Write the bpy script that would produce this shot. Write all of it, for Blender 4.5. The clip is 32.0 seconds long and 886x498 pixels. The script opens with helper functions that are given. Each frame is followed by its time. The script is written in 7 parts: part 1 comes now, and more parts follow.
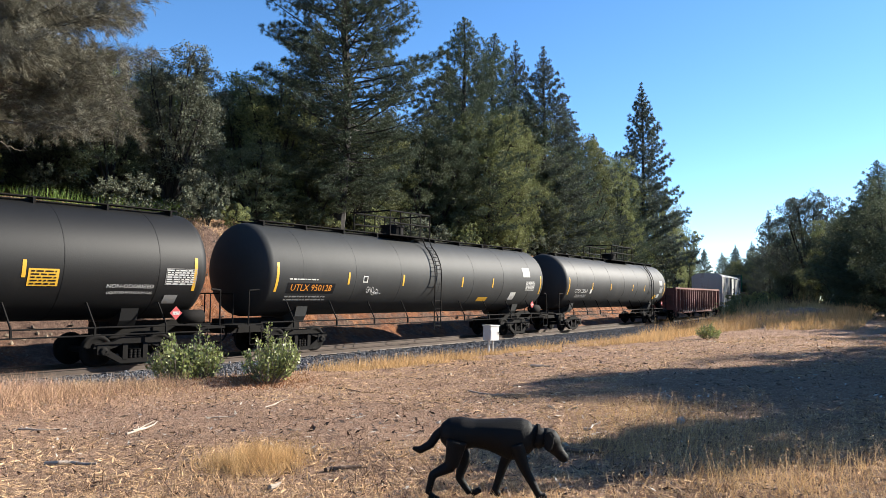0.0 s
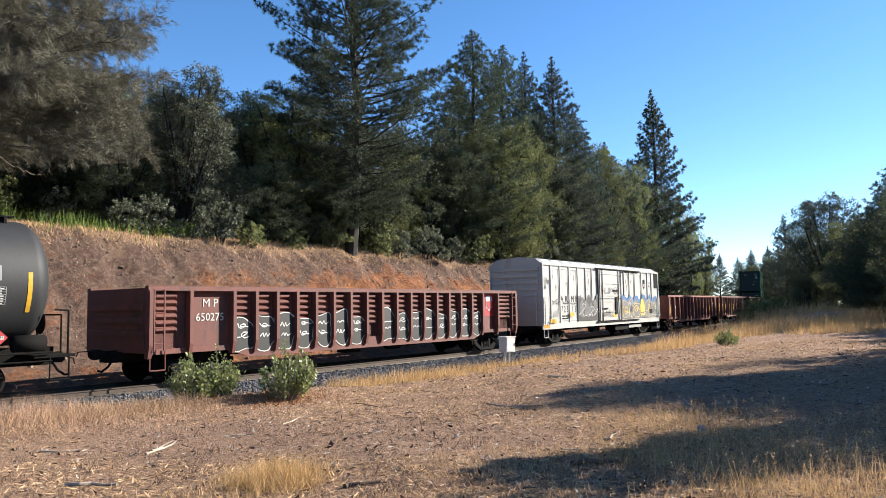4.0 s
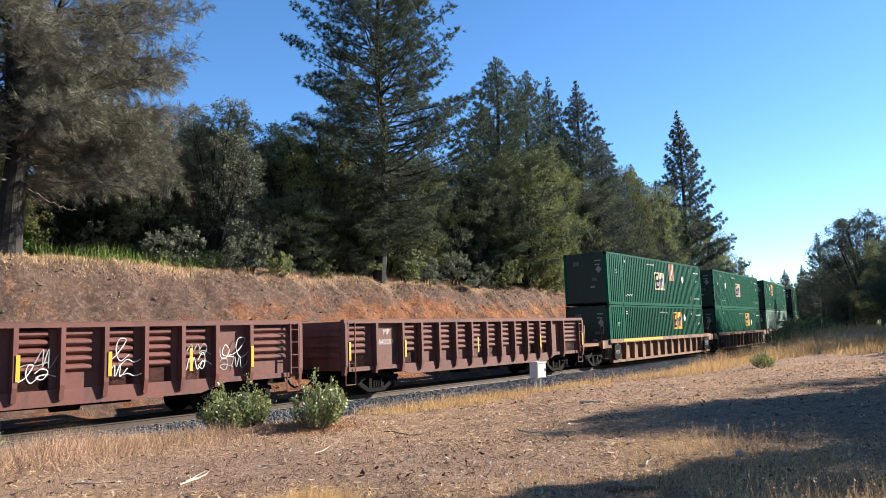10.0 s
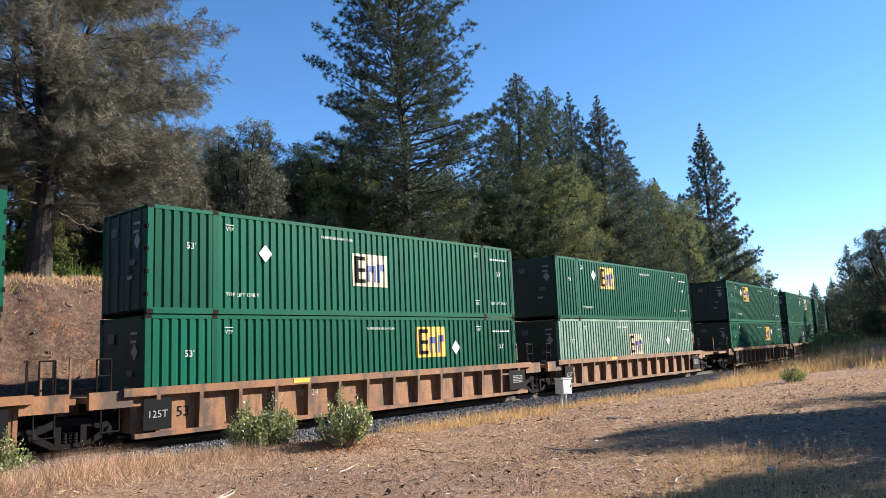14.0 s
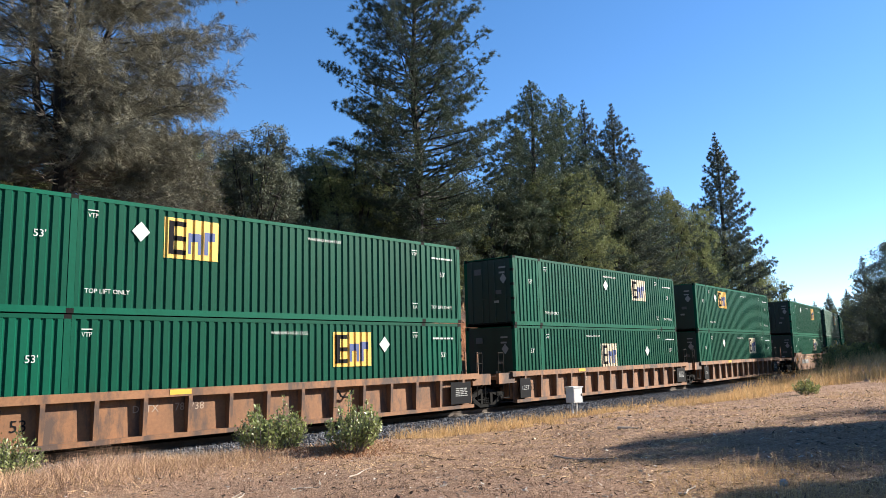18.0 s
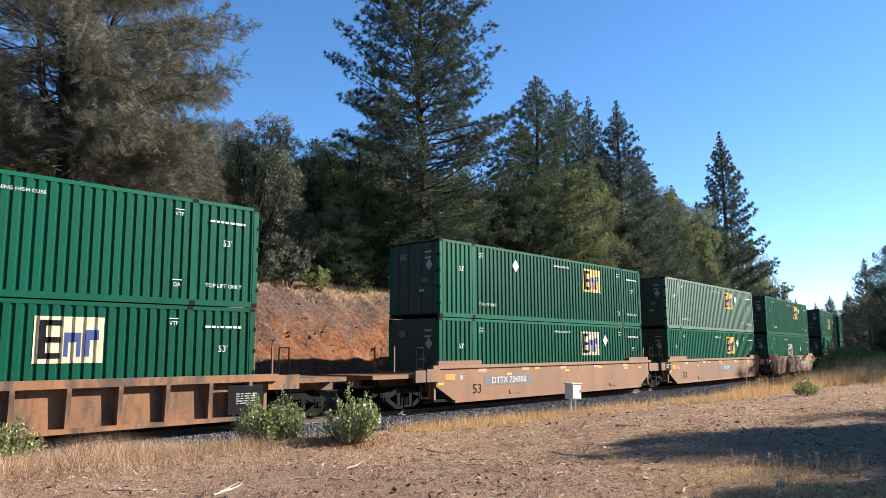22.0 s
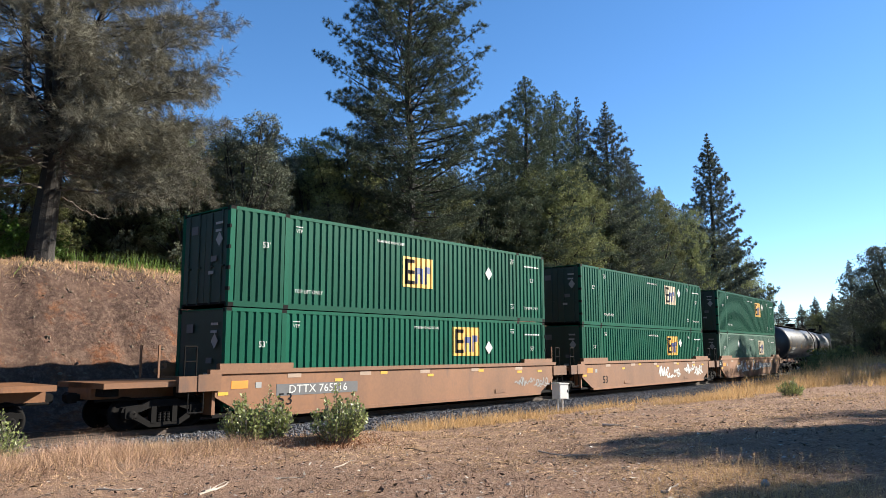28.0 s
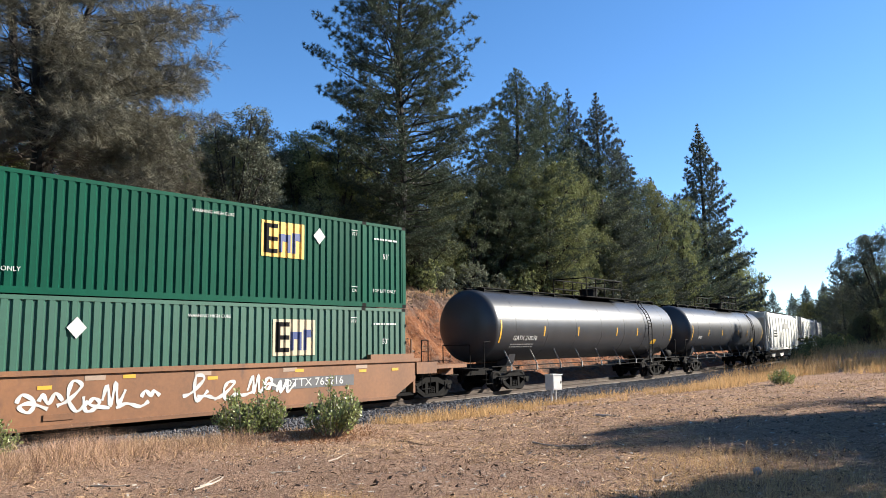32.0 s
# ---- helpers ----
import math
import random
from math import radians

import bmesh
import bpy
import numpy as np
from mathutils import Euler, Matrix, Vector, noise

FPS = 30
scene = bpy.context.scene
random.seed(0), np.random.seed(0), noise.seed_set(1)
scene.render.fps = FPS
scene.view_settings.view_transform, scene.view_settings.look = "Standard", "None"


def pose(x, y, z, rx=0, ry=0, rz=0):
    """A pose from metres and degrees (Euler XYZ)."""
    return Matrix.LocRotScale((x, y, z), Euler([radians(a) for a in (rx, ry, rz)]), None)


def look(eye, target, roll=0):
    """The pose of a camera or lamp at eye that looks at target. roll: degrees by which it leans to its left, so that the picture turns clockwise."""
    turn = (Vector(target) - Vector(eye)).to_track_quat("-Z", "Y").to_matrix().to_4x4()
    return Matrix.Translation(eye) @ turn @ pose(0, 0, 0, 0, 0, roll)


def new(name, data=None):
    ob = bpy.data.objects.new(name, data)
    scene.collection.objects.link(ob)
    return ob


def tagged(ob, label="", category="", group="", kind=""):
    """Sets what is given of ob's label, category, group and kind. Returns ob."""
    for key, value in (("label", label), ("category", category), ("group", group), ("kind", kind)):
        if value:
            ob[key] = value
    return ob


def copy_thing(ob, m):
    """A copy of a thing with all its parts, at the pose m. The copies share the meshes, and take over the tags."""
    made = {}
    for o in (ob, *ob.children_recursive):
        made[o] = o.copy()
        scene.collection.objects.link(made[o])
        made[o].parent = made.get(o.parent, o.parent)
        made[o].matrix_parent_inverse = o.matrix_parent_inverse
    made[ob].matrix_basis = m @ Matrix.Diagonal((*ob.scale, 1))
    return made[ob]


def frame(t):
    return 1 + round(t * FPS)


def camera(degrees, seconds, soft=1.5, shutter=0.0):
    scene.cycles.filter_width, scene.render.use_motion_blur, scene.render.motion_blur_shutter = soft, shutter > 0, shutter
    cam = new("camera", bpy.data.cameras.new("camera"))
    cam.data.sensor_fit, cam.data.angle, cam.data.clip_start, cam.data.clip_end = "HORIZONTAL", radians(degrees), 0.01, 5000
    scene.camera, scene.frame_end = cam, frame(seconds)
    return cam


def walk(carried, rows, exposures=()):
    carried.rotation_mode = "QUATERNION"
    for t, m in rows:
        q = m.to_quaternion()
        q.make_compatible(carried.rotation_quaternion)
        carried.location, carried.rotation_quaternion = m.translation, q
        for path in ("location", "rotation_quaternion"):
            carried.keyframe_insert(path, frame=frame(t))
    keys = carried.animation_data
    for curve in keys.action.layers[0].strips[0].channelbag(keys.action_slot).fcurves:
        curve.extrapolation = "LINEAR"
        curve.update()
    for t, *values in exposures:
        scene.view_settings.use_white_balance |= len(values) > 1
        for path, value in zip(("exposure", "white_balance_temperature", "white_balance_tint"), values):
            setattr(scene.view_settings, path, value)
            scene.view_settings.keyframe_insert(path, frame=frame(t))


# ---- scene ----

# Railway cutting in dry foothills. x runs along the track where it passes the camera, y away from
# the camera, z up from the rail head; the camera stands at the origin, 20 m from the track.
EYE, TRACK, K0, K1, GRADE = 1.989, 19.924, 0.001795, 7.149e-6, 0.01202
cam = camera(61.7, 32.0, soft=0.6)
ROWS = [  # seconds, yaw, pitch, roll of the hand-held camera
    (0.0, -52.04, 4.02, -0.91),
    (0.5, -52.37, 3.95, -0.69),
    (1.0, -52.29, 4.19, -0.35),
    (1.5, -52.10, 4.76, -0.13),
    (2.0, -52.02, 5.06, 0.16),
    (2.5, -51.58, 5.06, 0.38),
    (4.5, -50.81, 5.07, 0.50),
    (5.0, -50.80, 5.46, 0.56),
    (5.5, -50.78, 6.17, 0.51),
    (6.0, -50.87, 6.87, 0.37),
    (6.5, -50.74, 6.65, 0.27),
    (7.0, -50.68, 6.99, -0.03),
    (7.5, -50.42, 7.32, 0.16),
    (8.0, -50.24, 7.50, 0.59),
    (8.5, -49.33, 7.25, 0.85),
    (9.0, -49.17, 7.30, 0.95),
    (9.5, -48.98, 7.26, 1.16),
    (10.0, -48.63, 7.04, 1.41),
    (10.5, -48.96, 7.43, 0.95),
    (11.0, -48.72, 7.68, 0.97),
    (11.5, -48.09, 7.62, 1.05),
    (12.0, -46.82, 8.43, 1.89),
    (12.5, -46.89, 8.20, 1.86),
    (13.0, -46.89, 8.43, 1.88),
    (13.5, -46.89, 8.54, 1.89),
    (14.0, -46.77, 8.38, 1.90),
    (14.5, -46.78, 8.26, 1.57),
    (16.5, -45.54, 9.01, 1.30),
    (17.0, -45.37, 9.13, 1.27),
    (17.5, -45.42, 9.21, 1.28),
    (18.0, -45.96, 8.89, 1.01),
    (18.5, -45.75, 8.55, 1.00),
    (19.0, -45.73, 8.39, 0.67),
    (19.5, -45.52, 8.45, 0.61),
    (20.0, -45.56, 8.50, 0.22),
    (20.5, -45.66, 8.37, 0.16),
    (21.0, -45.84, 8.32, 0.06),
    (21.5, -45.86, 8.31, 0.03),
    (22.0, -45.99, 8.42, -0.15),
    (22.5, -45.75, 8.25, -0.23),
    (23.0, -45.70, 8.40, -0.36),
    (23.5, -45.54, 8.27, -0.45),
    (24.0, -45.60, 8.16, -0.51),
    (24.5, -45.73, 8.26, -0.35),
    (25.0, -46.01, 8.29, -0.18),
    (25.5, -45.95, 8.24, -0.15),
    (26.0, -46.18, 8.48, -0.64),
    (26.5, -46.57, 8.60, -0.72),
    (28.5, -46.99, 8.33, -0.26),
    (29.0, -47.03, 8.26, -0.23),
    (29.5, -47.10, 8.28, -0.09),
    (30.0, -47.13, 8.27, 0.16),
    (30.5, -47.30, 8.37, 0.24),
    (31.0, -47.42, 8.15, 0.19),
    (31.5, -47.51, 7.98, 0.27),
    (32.0, -47.43, 7.83, 0.32),
]
EXPOSURE = 1.68
walk(cam, [(t, pose(0, 0, EYE, 90 + pitch, roll, yaw)) for t, yaw, pitch, roll in ROWS],
     [(t, EXPOSURE + stops) for t, stops in ((0, 0), (4.5, -0.1), (5.5, -0.15), (6.3, -0.25), (7.0, -0.38), (7.6, -0.22), (8.4, -0.05), (9.5, 0), (12.0, -0.03), (24.0, -0.06), (28.5, -0.13), (32, -0.12))])

# ---- light ----
SUN_HEADING, SUN_HEIGHT = -33.0, 27.0   # degrees from +x, and above the horizon
world = bpy.data.worlds.new("sky")
scene.world = world
world.use_nodes = True
sky = world.node_tree.nodes.new("ShaderNodeTexSky")
sky.sky_type, sky.sun_disc = "NISHITA", False
sky.sun_elevation, sky.sun_rotation = radians(SUN_HEIGHT), radians(90 - SUN_HEADING)
sky.altitude, sky.air_density, sky.dust_density, sky.ozone_density = 2600, 1.0, 0.5, 1.8
back = world.node_tree.nodes["Background"]
back.inputs["Strength"].default_value = 0.064
deep = world.node_tree.nodes.new("ShaderNodeHueSaturation")   # clear, dry air
deep.inputs["Saturation"].default_value, deep.inputs["Value"].default_value = 1.22, 1.31
deep.inputs["Hue"].default_value = 0.501
world.node_tree.links.new(sky.outputs[0], deep.inputs["Color"])
world.node_tree.links.new(deep.outputs[0], back.inputs["Color"])
sun = new("sun", bpy.data.lights.new("sun", "SUN"))
sun.data.energy, sun.data.angle, sun.data.color = 5.0, radians(0.53), (0.97, 0.91, 0.80)
a, e = radians(SUN_HEADING), radians(SUN_HEIGHT)
sun.matrix_world = look((60 * math.cos(a) * math.cos(e), 60 * math.sin(a) * math.cos(e), 60 * math.sin(e)), (0, 0, 0))


# ---- materials ----
def material(name, colour, rough=0.6, metal=0.0, vary=0.15, scale=3.0, bump=0.0, bump_scale=40.0, stain=None,
             stain_at=0.6, stain_scale=1.5, streak=1.0, island=0.0, objects=0.0, spec=0.5, glow=0.0, through_light=0.0):
    """A worn surface: broad and fine variation, stains of a second colour, fine relief."""
    colour = tuple(0.66 * c for c in colour)
    stain = stain and tuple(0.66 * c for c in stain)
    m = bpy.data.materials.new(name)
    m.use_nodes = True
    n, k = m.node_tree.nodes, m.node_tree.links.new
    b = n["Principled BSDF"]
    b.inputs["Roughness"].default_value, b.inputs["Metallic"].default_value = rough, metal
    b.inputs["Specular IOR Level"].default_value = spec
    co = n.new("ShaderNodeTexCoord")
    mp = n.new("ShaderNodeMapping")
    mp.inputs["Scale"].default_value = (1, 1, streak)
    k(co.outputs["Object"], mp.inputs["Vector"])
    big = n.new("ShaderNodeTexNoise")
    big.inputs["Scale"].default_value, big.inputs["Detail"].default_value = scale, 6
    k(mp.outputs[0], big.inputs["Vector"])
    fine = n.new("ShaderNodeTexNoise")
    fine.inputs["Scale"].default_value, fine.inputs["Detail"].default_value = scale * 14, 3
    k(co.outputs["Object"], fine.inputs["Vector"])
    both = n.new("ShaderNodeMath")
    both.operation = "MULTIPLY_ADD"
    k(fine.outputs[0], both.inputs[0])
    both.inputs[1].default_value = 0.5
    k(big.outputs[0], both.inputs[2])
    value = n.new("ShaderNodeMapRange")
    value.inputs[1].default_value, value.inputs[2].default_value = 0.45, 1.05
    value.inputs[3].default_value, value.inputs[4].default_value = 1 - vary, 1 + vary
    k(both.outputs[0], value.inputs[0])
    last = value.outputs[0]
    for amount, kind, socket in ((island, "ShaderNodeNewGeometry", "Random Per Island"), (objects, "ShaderNodeObjectInfo", "Random")):
        if amount:
            src = n.new(kind)
            r = n.new("ShaderNodeMapRange")
            r.inputs[3].default_value, r.inputs[4].default_value = 1 - amount, 1 + amount
            k(src.outputs[socket], r.inputs[0])
            mul = n.new("ShaderNodeMath")
            mul.operation = "MULTIPLY"
            k(last, mul.inputs[0])
            k(r.outputs[0], mul.inputs[1])
            last = mul.outputs[0]
    tint = n.new("ShaderNodeVectorMath")
    tint.operation = "SCALE"
    tint.inputs[0].default_value = colour
    k(last, tint.inputs["Scale"])
    out = tint.outputs[0]
    if stain:
        sp = n.new("ShaderNodeTexNoise")
        sp.inputs["Scale"].default_value, sp.inputs["Detail"].default_value, sp.inputs["Roughness"].default_value = stain_scale, 8, 0.65
        k(mp.outputs[0], sp.inputs["Vector"])
        edge = n.new("ShaderNodeMapRange")
        edge.inputs[1].default_value, edge.inputs[2].default_value = stain_at, stain_at + 0.12
        k(sp.outputs[0], edge.inputs[0])
        mix = n.new("ShaderNodeMix")
        mix.data_type = "RGBA"
        k(edge.outputs[0], mix.inputs["Factor"])
        k(out, mix.inputs["A"])
        mix.inputs["B"].default_value = (*stain, 1)
        out = mix.outputs["Result"]
    k(out, b.inputs["Base Color"])
    if bump:
        bt = n.new("ShaderNodeTexNoise")
        bt.inputs["Scale"].default_value, bt.inputs["Detail"].default_value = bump_scale, 5
        k(co.outputs["Object"], bt.inputs["Vector"])
        bn = n.new("ShaderNodeBump")
        bn.inputs["Strength"].default_value, bn.inputs["Distance"].default_value = min(1, bump), 0.03
        k(bt.outputs[0], bn.inputs["Height"])
        k(bn.outputs[0], b.inputs["Normal"])
    if through_light:
        tr = n.new("ShaderNodeBsdfTranslucent")
        k(out, tr.inputs["Color"])
        ms = n.new("ShaderNodeMixShader")
        ms.inputs[0].default_value = through_light
        k(b.outputs[0], ms.inputs[1])
        k(tr.outputs[0], ms.inputs[2])
        k(ms.outputs[0], n["Material Output"].inputs["Surface"])
    return m


black_paint = material("black_paint", (0.0045, 0.0048, 0.0056), 0.6, 0, 0.25, 1.2, 0.06, 30, (0.011, 0.0105, 0.010), 0.62, 1.2, 0.35, spec=0.25)
dusty_black = material("dusty_black", (0.025, 0.027, 0.028), 0.65, 0, 0.2, 1.2, 0.06, 30, (0.033, 0.033, 0.033), 0.6, 1.2, 0.35, spec=0.28)
soot_black = material("soot_black", (0.028, 0.029, 0.031), 0.62, 0, 0.25, 1.2, 0.06, 30, (0.05, 0.048, 0.045), 0.62, 1.2, 0.35, spec=0.3)
grey_paint = material("grey_paint", (0.042, 0.044, 0.050), 0.38, 0, 0.2, 1.2, 0.05, 30, (0.05, 0.05, 0.05), 0.62, 1.2, 0.35)
white_paint = material("white_paint", (0.50, 0.50, 0.475), 0.5, 0, 0.14, 0.9, 0.05, 30, (0.36, 0.30, 0.24), 0.58, 0.9, 0.3)
hopper_paint = material("hopper_paint", (0.62, 0.62, 0.58), 0.55, 0, 0.12, 0.9, 0.05, 30, (0.35, 0.30, 0.25), 0.62, 0.9, 0.3)
gondola_paint = material("gondola_paint", (0.165, 0.048, 0.034), 0.7, 0, 0.3, 1.1, 0.15, 40, (0.08, 0.033, 0.027), 0.53, 1.4, 0.3, objects=0.12)
red_gondola = material("red_gondola", (0.205, 0.052, 0.034), 0.7, 0, 0.3, 1.1, 0.15, 40, (0.12, 0.045, 0.035), 0.56, 1.4, 0.4)
dark_gondola = material("dark_gondola", (0.15, 0.052, 0.038), 0.75, 0, 0.3, 1.1, 0.15, 40, (0.055, 0.033, 0.028), 0.55, 1.4, 0.4)
well_orange = material("well_orange", (0.25, 0.108, 0.042), 0.75, 0, 0.4, 1.0, 0.12, 40, (0.085, 0.046, 0.03), 0.48, 1.5, 0.35, objects=0.15)
well_brown = material("well_brown", (0.215, 0.088, 0.031), 0.65, 0, 0.3, 0.8, 0.08, 40, (0.12, 0.055, 0.03), 0.57, 1.0, 0.3, objects=0.15)
green_paint = material("green_paint", (0.0012, 0.088, 0.050), 0.5, 0, 0.18, 0.7, 0.05, 30, (0.006, 0.057, 0.032), 0.6, 0.9, 0.25, objects=0.22, spec=0.09)
faded_green = material("faded_green", (0.085, 0.20, 0.14), 0.6, 0, 0.2, 0.7, 0.05, 30, (0.30, 0.38, 0.31), 0.55, 0.9, 0.3)
dull_green = material("dull_green", (0.010, 0.098, 0.058), 0.6, 0, 0.2, 0.7, 0.05, 30, (0.022, 0.11, 0.068), 0.6, 0.9, 0.3)
steel_dark = material("steel_dark", (0.010, 0.009, 0.0085), 0.85, 0.0, 0.3, 2.0, 0.1, 40, (0.026, 0.02, 0.016), 0.62, 2.0, spec=0.12)
# container green darkened, so the shade on the end faces is in the colour
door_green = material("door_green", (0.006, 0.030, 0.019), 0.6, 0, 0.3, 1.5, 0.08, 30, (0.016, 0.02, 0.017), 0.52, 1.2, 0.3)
yellow = material("yellow", (0.75, 0.42, 0.03), 0.5, 0, 0.12, 2.0)
logo_yellow = material("logo_yellow", (0.80, 0.46, 0.06), 0.5, 0, 0.1, 2.0)
logo_pale = material("logo_pale", (0.64, 0.53, 0.35), 0.55, 0, 0.12, 2.0)
logo_black = material("logo_black", (0.008, 0.008, 0.010), 0.75, 0, 0.2, 2.0, spec=0.1)
logo_blue = material("logo_blue", (0.02, 0.05, 0.2), 0.5, 0, 0.2, 2.0)
white_mark = material("white_mark", (0.66, 0.66, 0.63), 0.6, 0, 0.25, 5.0, spec=0.3)
grey_mark = material("grey_mark", (0.32, 0.32, 0.31), 0.6, 0, 0.15, 3.0)
red_mark = material("red_mark", (0.45, 0.03, 0.035), 0.5, 0, 0.1, 3.0)
orange_mark = material("orange_mark", (0.75, 0.28, 0.02), 0.5, 0, 0.12, 3.0)
tag_black = material("tag_black", (0.02, 0.02, 0.02), 0.6, 0, 0.2, 2.0)
rail_steel = material("rail_steel", (0.10, 0.075, 0.06), 0.6, 0.5, 0.2, 3.0)
tie_wood = material("tie_wood", (0.07, 0.055, 0.045), 0.9, 0, 0.35, 4.0, 0.5, 30, objects=0.25)
galvanised = material("galvanised", (0.8, 0.8, 0.78), 0.5, 0.1, 0.08, 4.0)


# ---- small mesh kit ----
class Kit:
    """Collects faces for one mesh."""
    def __init__(self):
        self.v, self.f = [], []

    def add(self, verts, faces):
        o = len(self.v)
        self.v += [tuple(p) for p in verts]
        self.f += [tuple(i + o for i in f) for f in faces]
        return self

    def box(self, x0, x1, y0, y1, z0, z1):
        return self.add([(x, y, z) for z in (z0, z1) for y in (y0, y1) for x in (x0, x1)],
                        [(0, 2, 3, 1), (4, 5, 7, 6), (0, 1, 5, 4), (2, 6, 7, 3), (0, 4, 6, 2), (1, 3, 7, 5)])

    def bar(self, p, q, w, h=None, up=(0, 0, 1)):
        p, q = Vector(p), Vector(q)
        d = (q - p).normalized()
        s = d.cross(Vector(up))
        s = (s if s.length > 1e-4 else d.cross(Vector((0, 1, 0)))).normalized() * (w / 2)
        u = s.cross(d).normalized() * ((h or w) / 2)
        return self.add([p - s - u, p + s - u, p + s + u, p - s + u, q - s - u, q + s - u, q + s + u, q - s + u],
                        [(0, 1, 2, 3), (7, 6, 5, 4), (0, 4, 5, 1), (1, 5, 6, 2), (2, 6, 7, 3), (3, 7, 4, 0)])

    def rod(self, p, q, r, n=8, r2=None):
        p, q = Vector(p), Vector(q)
        d = (q - p).normalized()
        s = d.orthogonal().normalized()
        u = d.cross(s)
        r2 = r if r2 is None else r2
        ring = [(s * math.cos(i * 2 * math.pi / n) + u * math.sin(i * 2 * math.pi / n)) for i in range(n)]
        faces = [(i, (i + 1) % n, n + (i + 1) % n, n + i) for i in range(n)]
        return self.add([p + c * r for c in ring] + [q + c * r2 for c in ring],
                        faces + [tuple(range(n))[::-1], tuple(range(n, 2 * n))])

    def path(self, pts, r, n=6):
        for p, q in zip(pts, pts[1:]):
            self.rod(p, q, r, n)
        return self

    def turned(self, profile, n=32, axis="x", at=(0, 0, 0)):
        """A shape turned about an axis from (along, radius) pairs."""
        verts, faces, m = [], [], len(profile)
        for a, r in profile:
            for i in range(n):
                c, s = math.cos(i * 2 * math.pi / n) * r, math.sin(i * 2 * math.pi / n) * r
                p = (a, c, s) if axis == "x" else (c, a, s) if axis == "y" else (c, s, a)
                verts.append((p[0] + at[0], p[1] + at[1], p[2] + at[2]))
        for j in range(m - 1):
            for i in range(n):
                faces.append((j * n + i, j * n + (i + 1) % n, (j + 1) * n + (i + 1) % n, (j + 1) * n + i))
        faces += [tuple(range(n))[::-1], tuple(range((m - 1) * n, m * n))]
        return self.add(verts, faces)

    def prism(self, outline, y0, y1):
        """An (x, z) outline pulled from y0 to y1."""
        n = len(outline)
        return self.add([(x, y0, z) for x, z in outline] + [(x, y1, z) for x, z in outline],
                        [tuple(range(n)), tuple(range(n, 2 * n))[::-1]] + [(i, n + i, n + (i + 1) % n, (i + 1) % n) for i in range(n)])

    def prism_x(self, outline, x0, x1):
        n = len(outline)
        return self.add([(x0, y, z) for y, z in outline] + [(x1, y, z) for y, z in outline],
                        [tuple(range(n))[::-1], tuple(range(n, 2 * n))] + [(i, (i + 1) % n, n + (i + 1) % n, n + i) for i in range(n)])


def part(name, kit, mat, parent=None, label="", smooth=False):
    """Links a kit (or a mesh) as one mesh object under a thing or part."""
    if isinstance(kit, Kit):
        me = bpy.data.meshes.new(name)
        me.from_pydata(kit.v, [], kit.f)
        if smooth:
            me.polygons.foreach_set("use_smooth", [len(p.vertices) == 4 for p in me.polygons])
    else:
        me = kit
    if not me.materials:
        me.materials.append(mat)
    ob = new(name, me)
    ob.parent = parent
    return tagged(ob, label)


def thing(name, label, category, group="", at=None):
    ob = tagged(new(name), label, category, group)
    if at is not None:
        ob.matrix_basis = at
    return ob


def cloud(name, verts, faces_per, mat, smooth=False):
    """A mesh of many equal loose triangles (3) or quads (4) from an array of corners."""
    verts = np.asarray(verts, dtype=np.float32).reshape(-1, 3)
    n = len(verts) // faces_per
    me = bpy.data.meshes.new(name)
    me.vertices.add(len(verts))
    me.vertices.foreach_set("co", verts.ravel())
    me.loops.add(len(verts))
    me.loops.foreach_set("vertex_index", np.arange(len(verts), dtype=np.int32))
    me.polygons.add(n)
    me.polygons.foreach_set("loop_start", np.arange(n, dtype=np.int32) * faces_per)
    me.update(calc_edges=True)
    me.materials.append(mat)
    return me


LETTERS = {}


def lettering(text, size, mat, parent, x, y, z, label="", squeeze=1.0, name="lettering"):
    """Painted words on a side that faces the camera (normal -y), centred on x, z."""
    key = (text, size, mat.name, squeeze)
    if key not in LETTERS:
        cu = bpy.data.curves.new("words", "FONT")
        cu.body, cu.size, cu.align_x, cu.align_y, cu.resolution_u = text, size, "CENTER", "CENTER", 2
        tmp = new("words", cu)
        bpy.context.view_layer.update()
        me = bpy.data.meshes.new_from_object(tmp)
        bpy.data.objects.remove(tmp)
        me.transform(Matrix.Rotation(radians(90), 4, "X") @ Matrix.Diagonal((squeeze, 1, 1, 1)))
        me.materials.clear()
        me.materials.append(mat)
        LETTERS[key] = me
    ob = new(name, LETTERS[key])
    ob.parent = parent
    ob.location = (x, y, z)
    return tagged(ob, label)


STROKES = (((0.0, 0.2), (0.2, 0.9), (0.35, 0.1), (0.55, 0.95), (0.7, 0.1), (1.0, 0.7)), ((0.0, 0.6), (0.3, 1.0), (0.6, 0.7), (0.4, 0.2), (0.1, 0.4), (0.5, 0.6), (1.1, 0.3)),
           ((-0.1, 0.1), (0.4, 0.3), (0.9, 0.9), (0.5, 1.0), (0.35, 0.5), (0.7, 0.0), (1.2, 0.3)), ((0.0, 0.9), (0.15, 0.1), (0.5, 0.0), (0.8, 0.5), (0.45, 0.75), (0.3, 0.3), (1.1, 0.1)),
           ((0.0, 0.5), (0.25, 0.8), (0.5, 0.4), (0.75, 0.8), (1.05, 0.45)), ((-0.2, 0.0), (0.3, 0.12), (0.8, 0.0), (1.3, 0.2)))


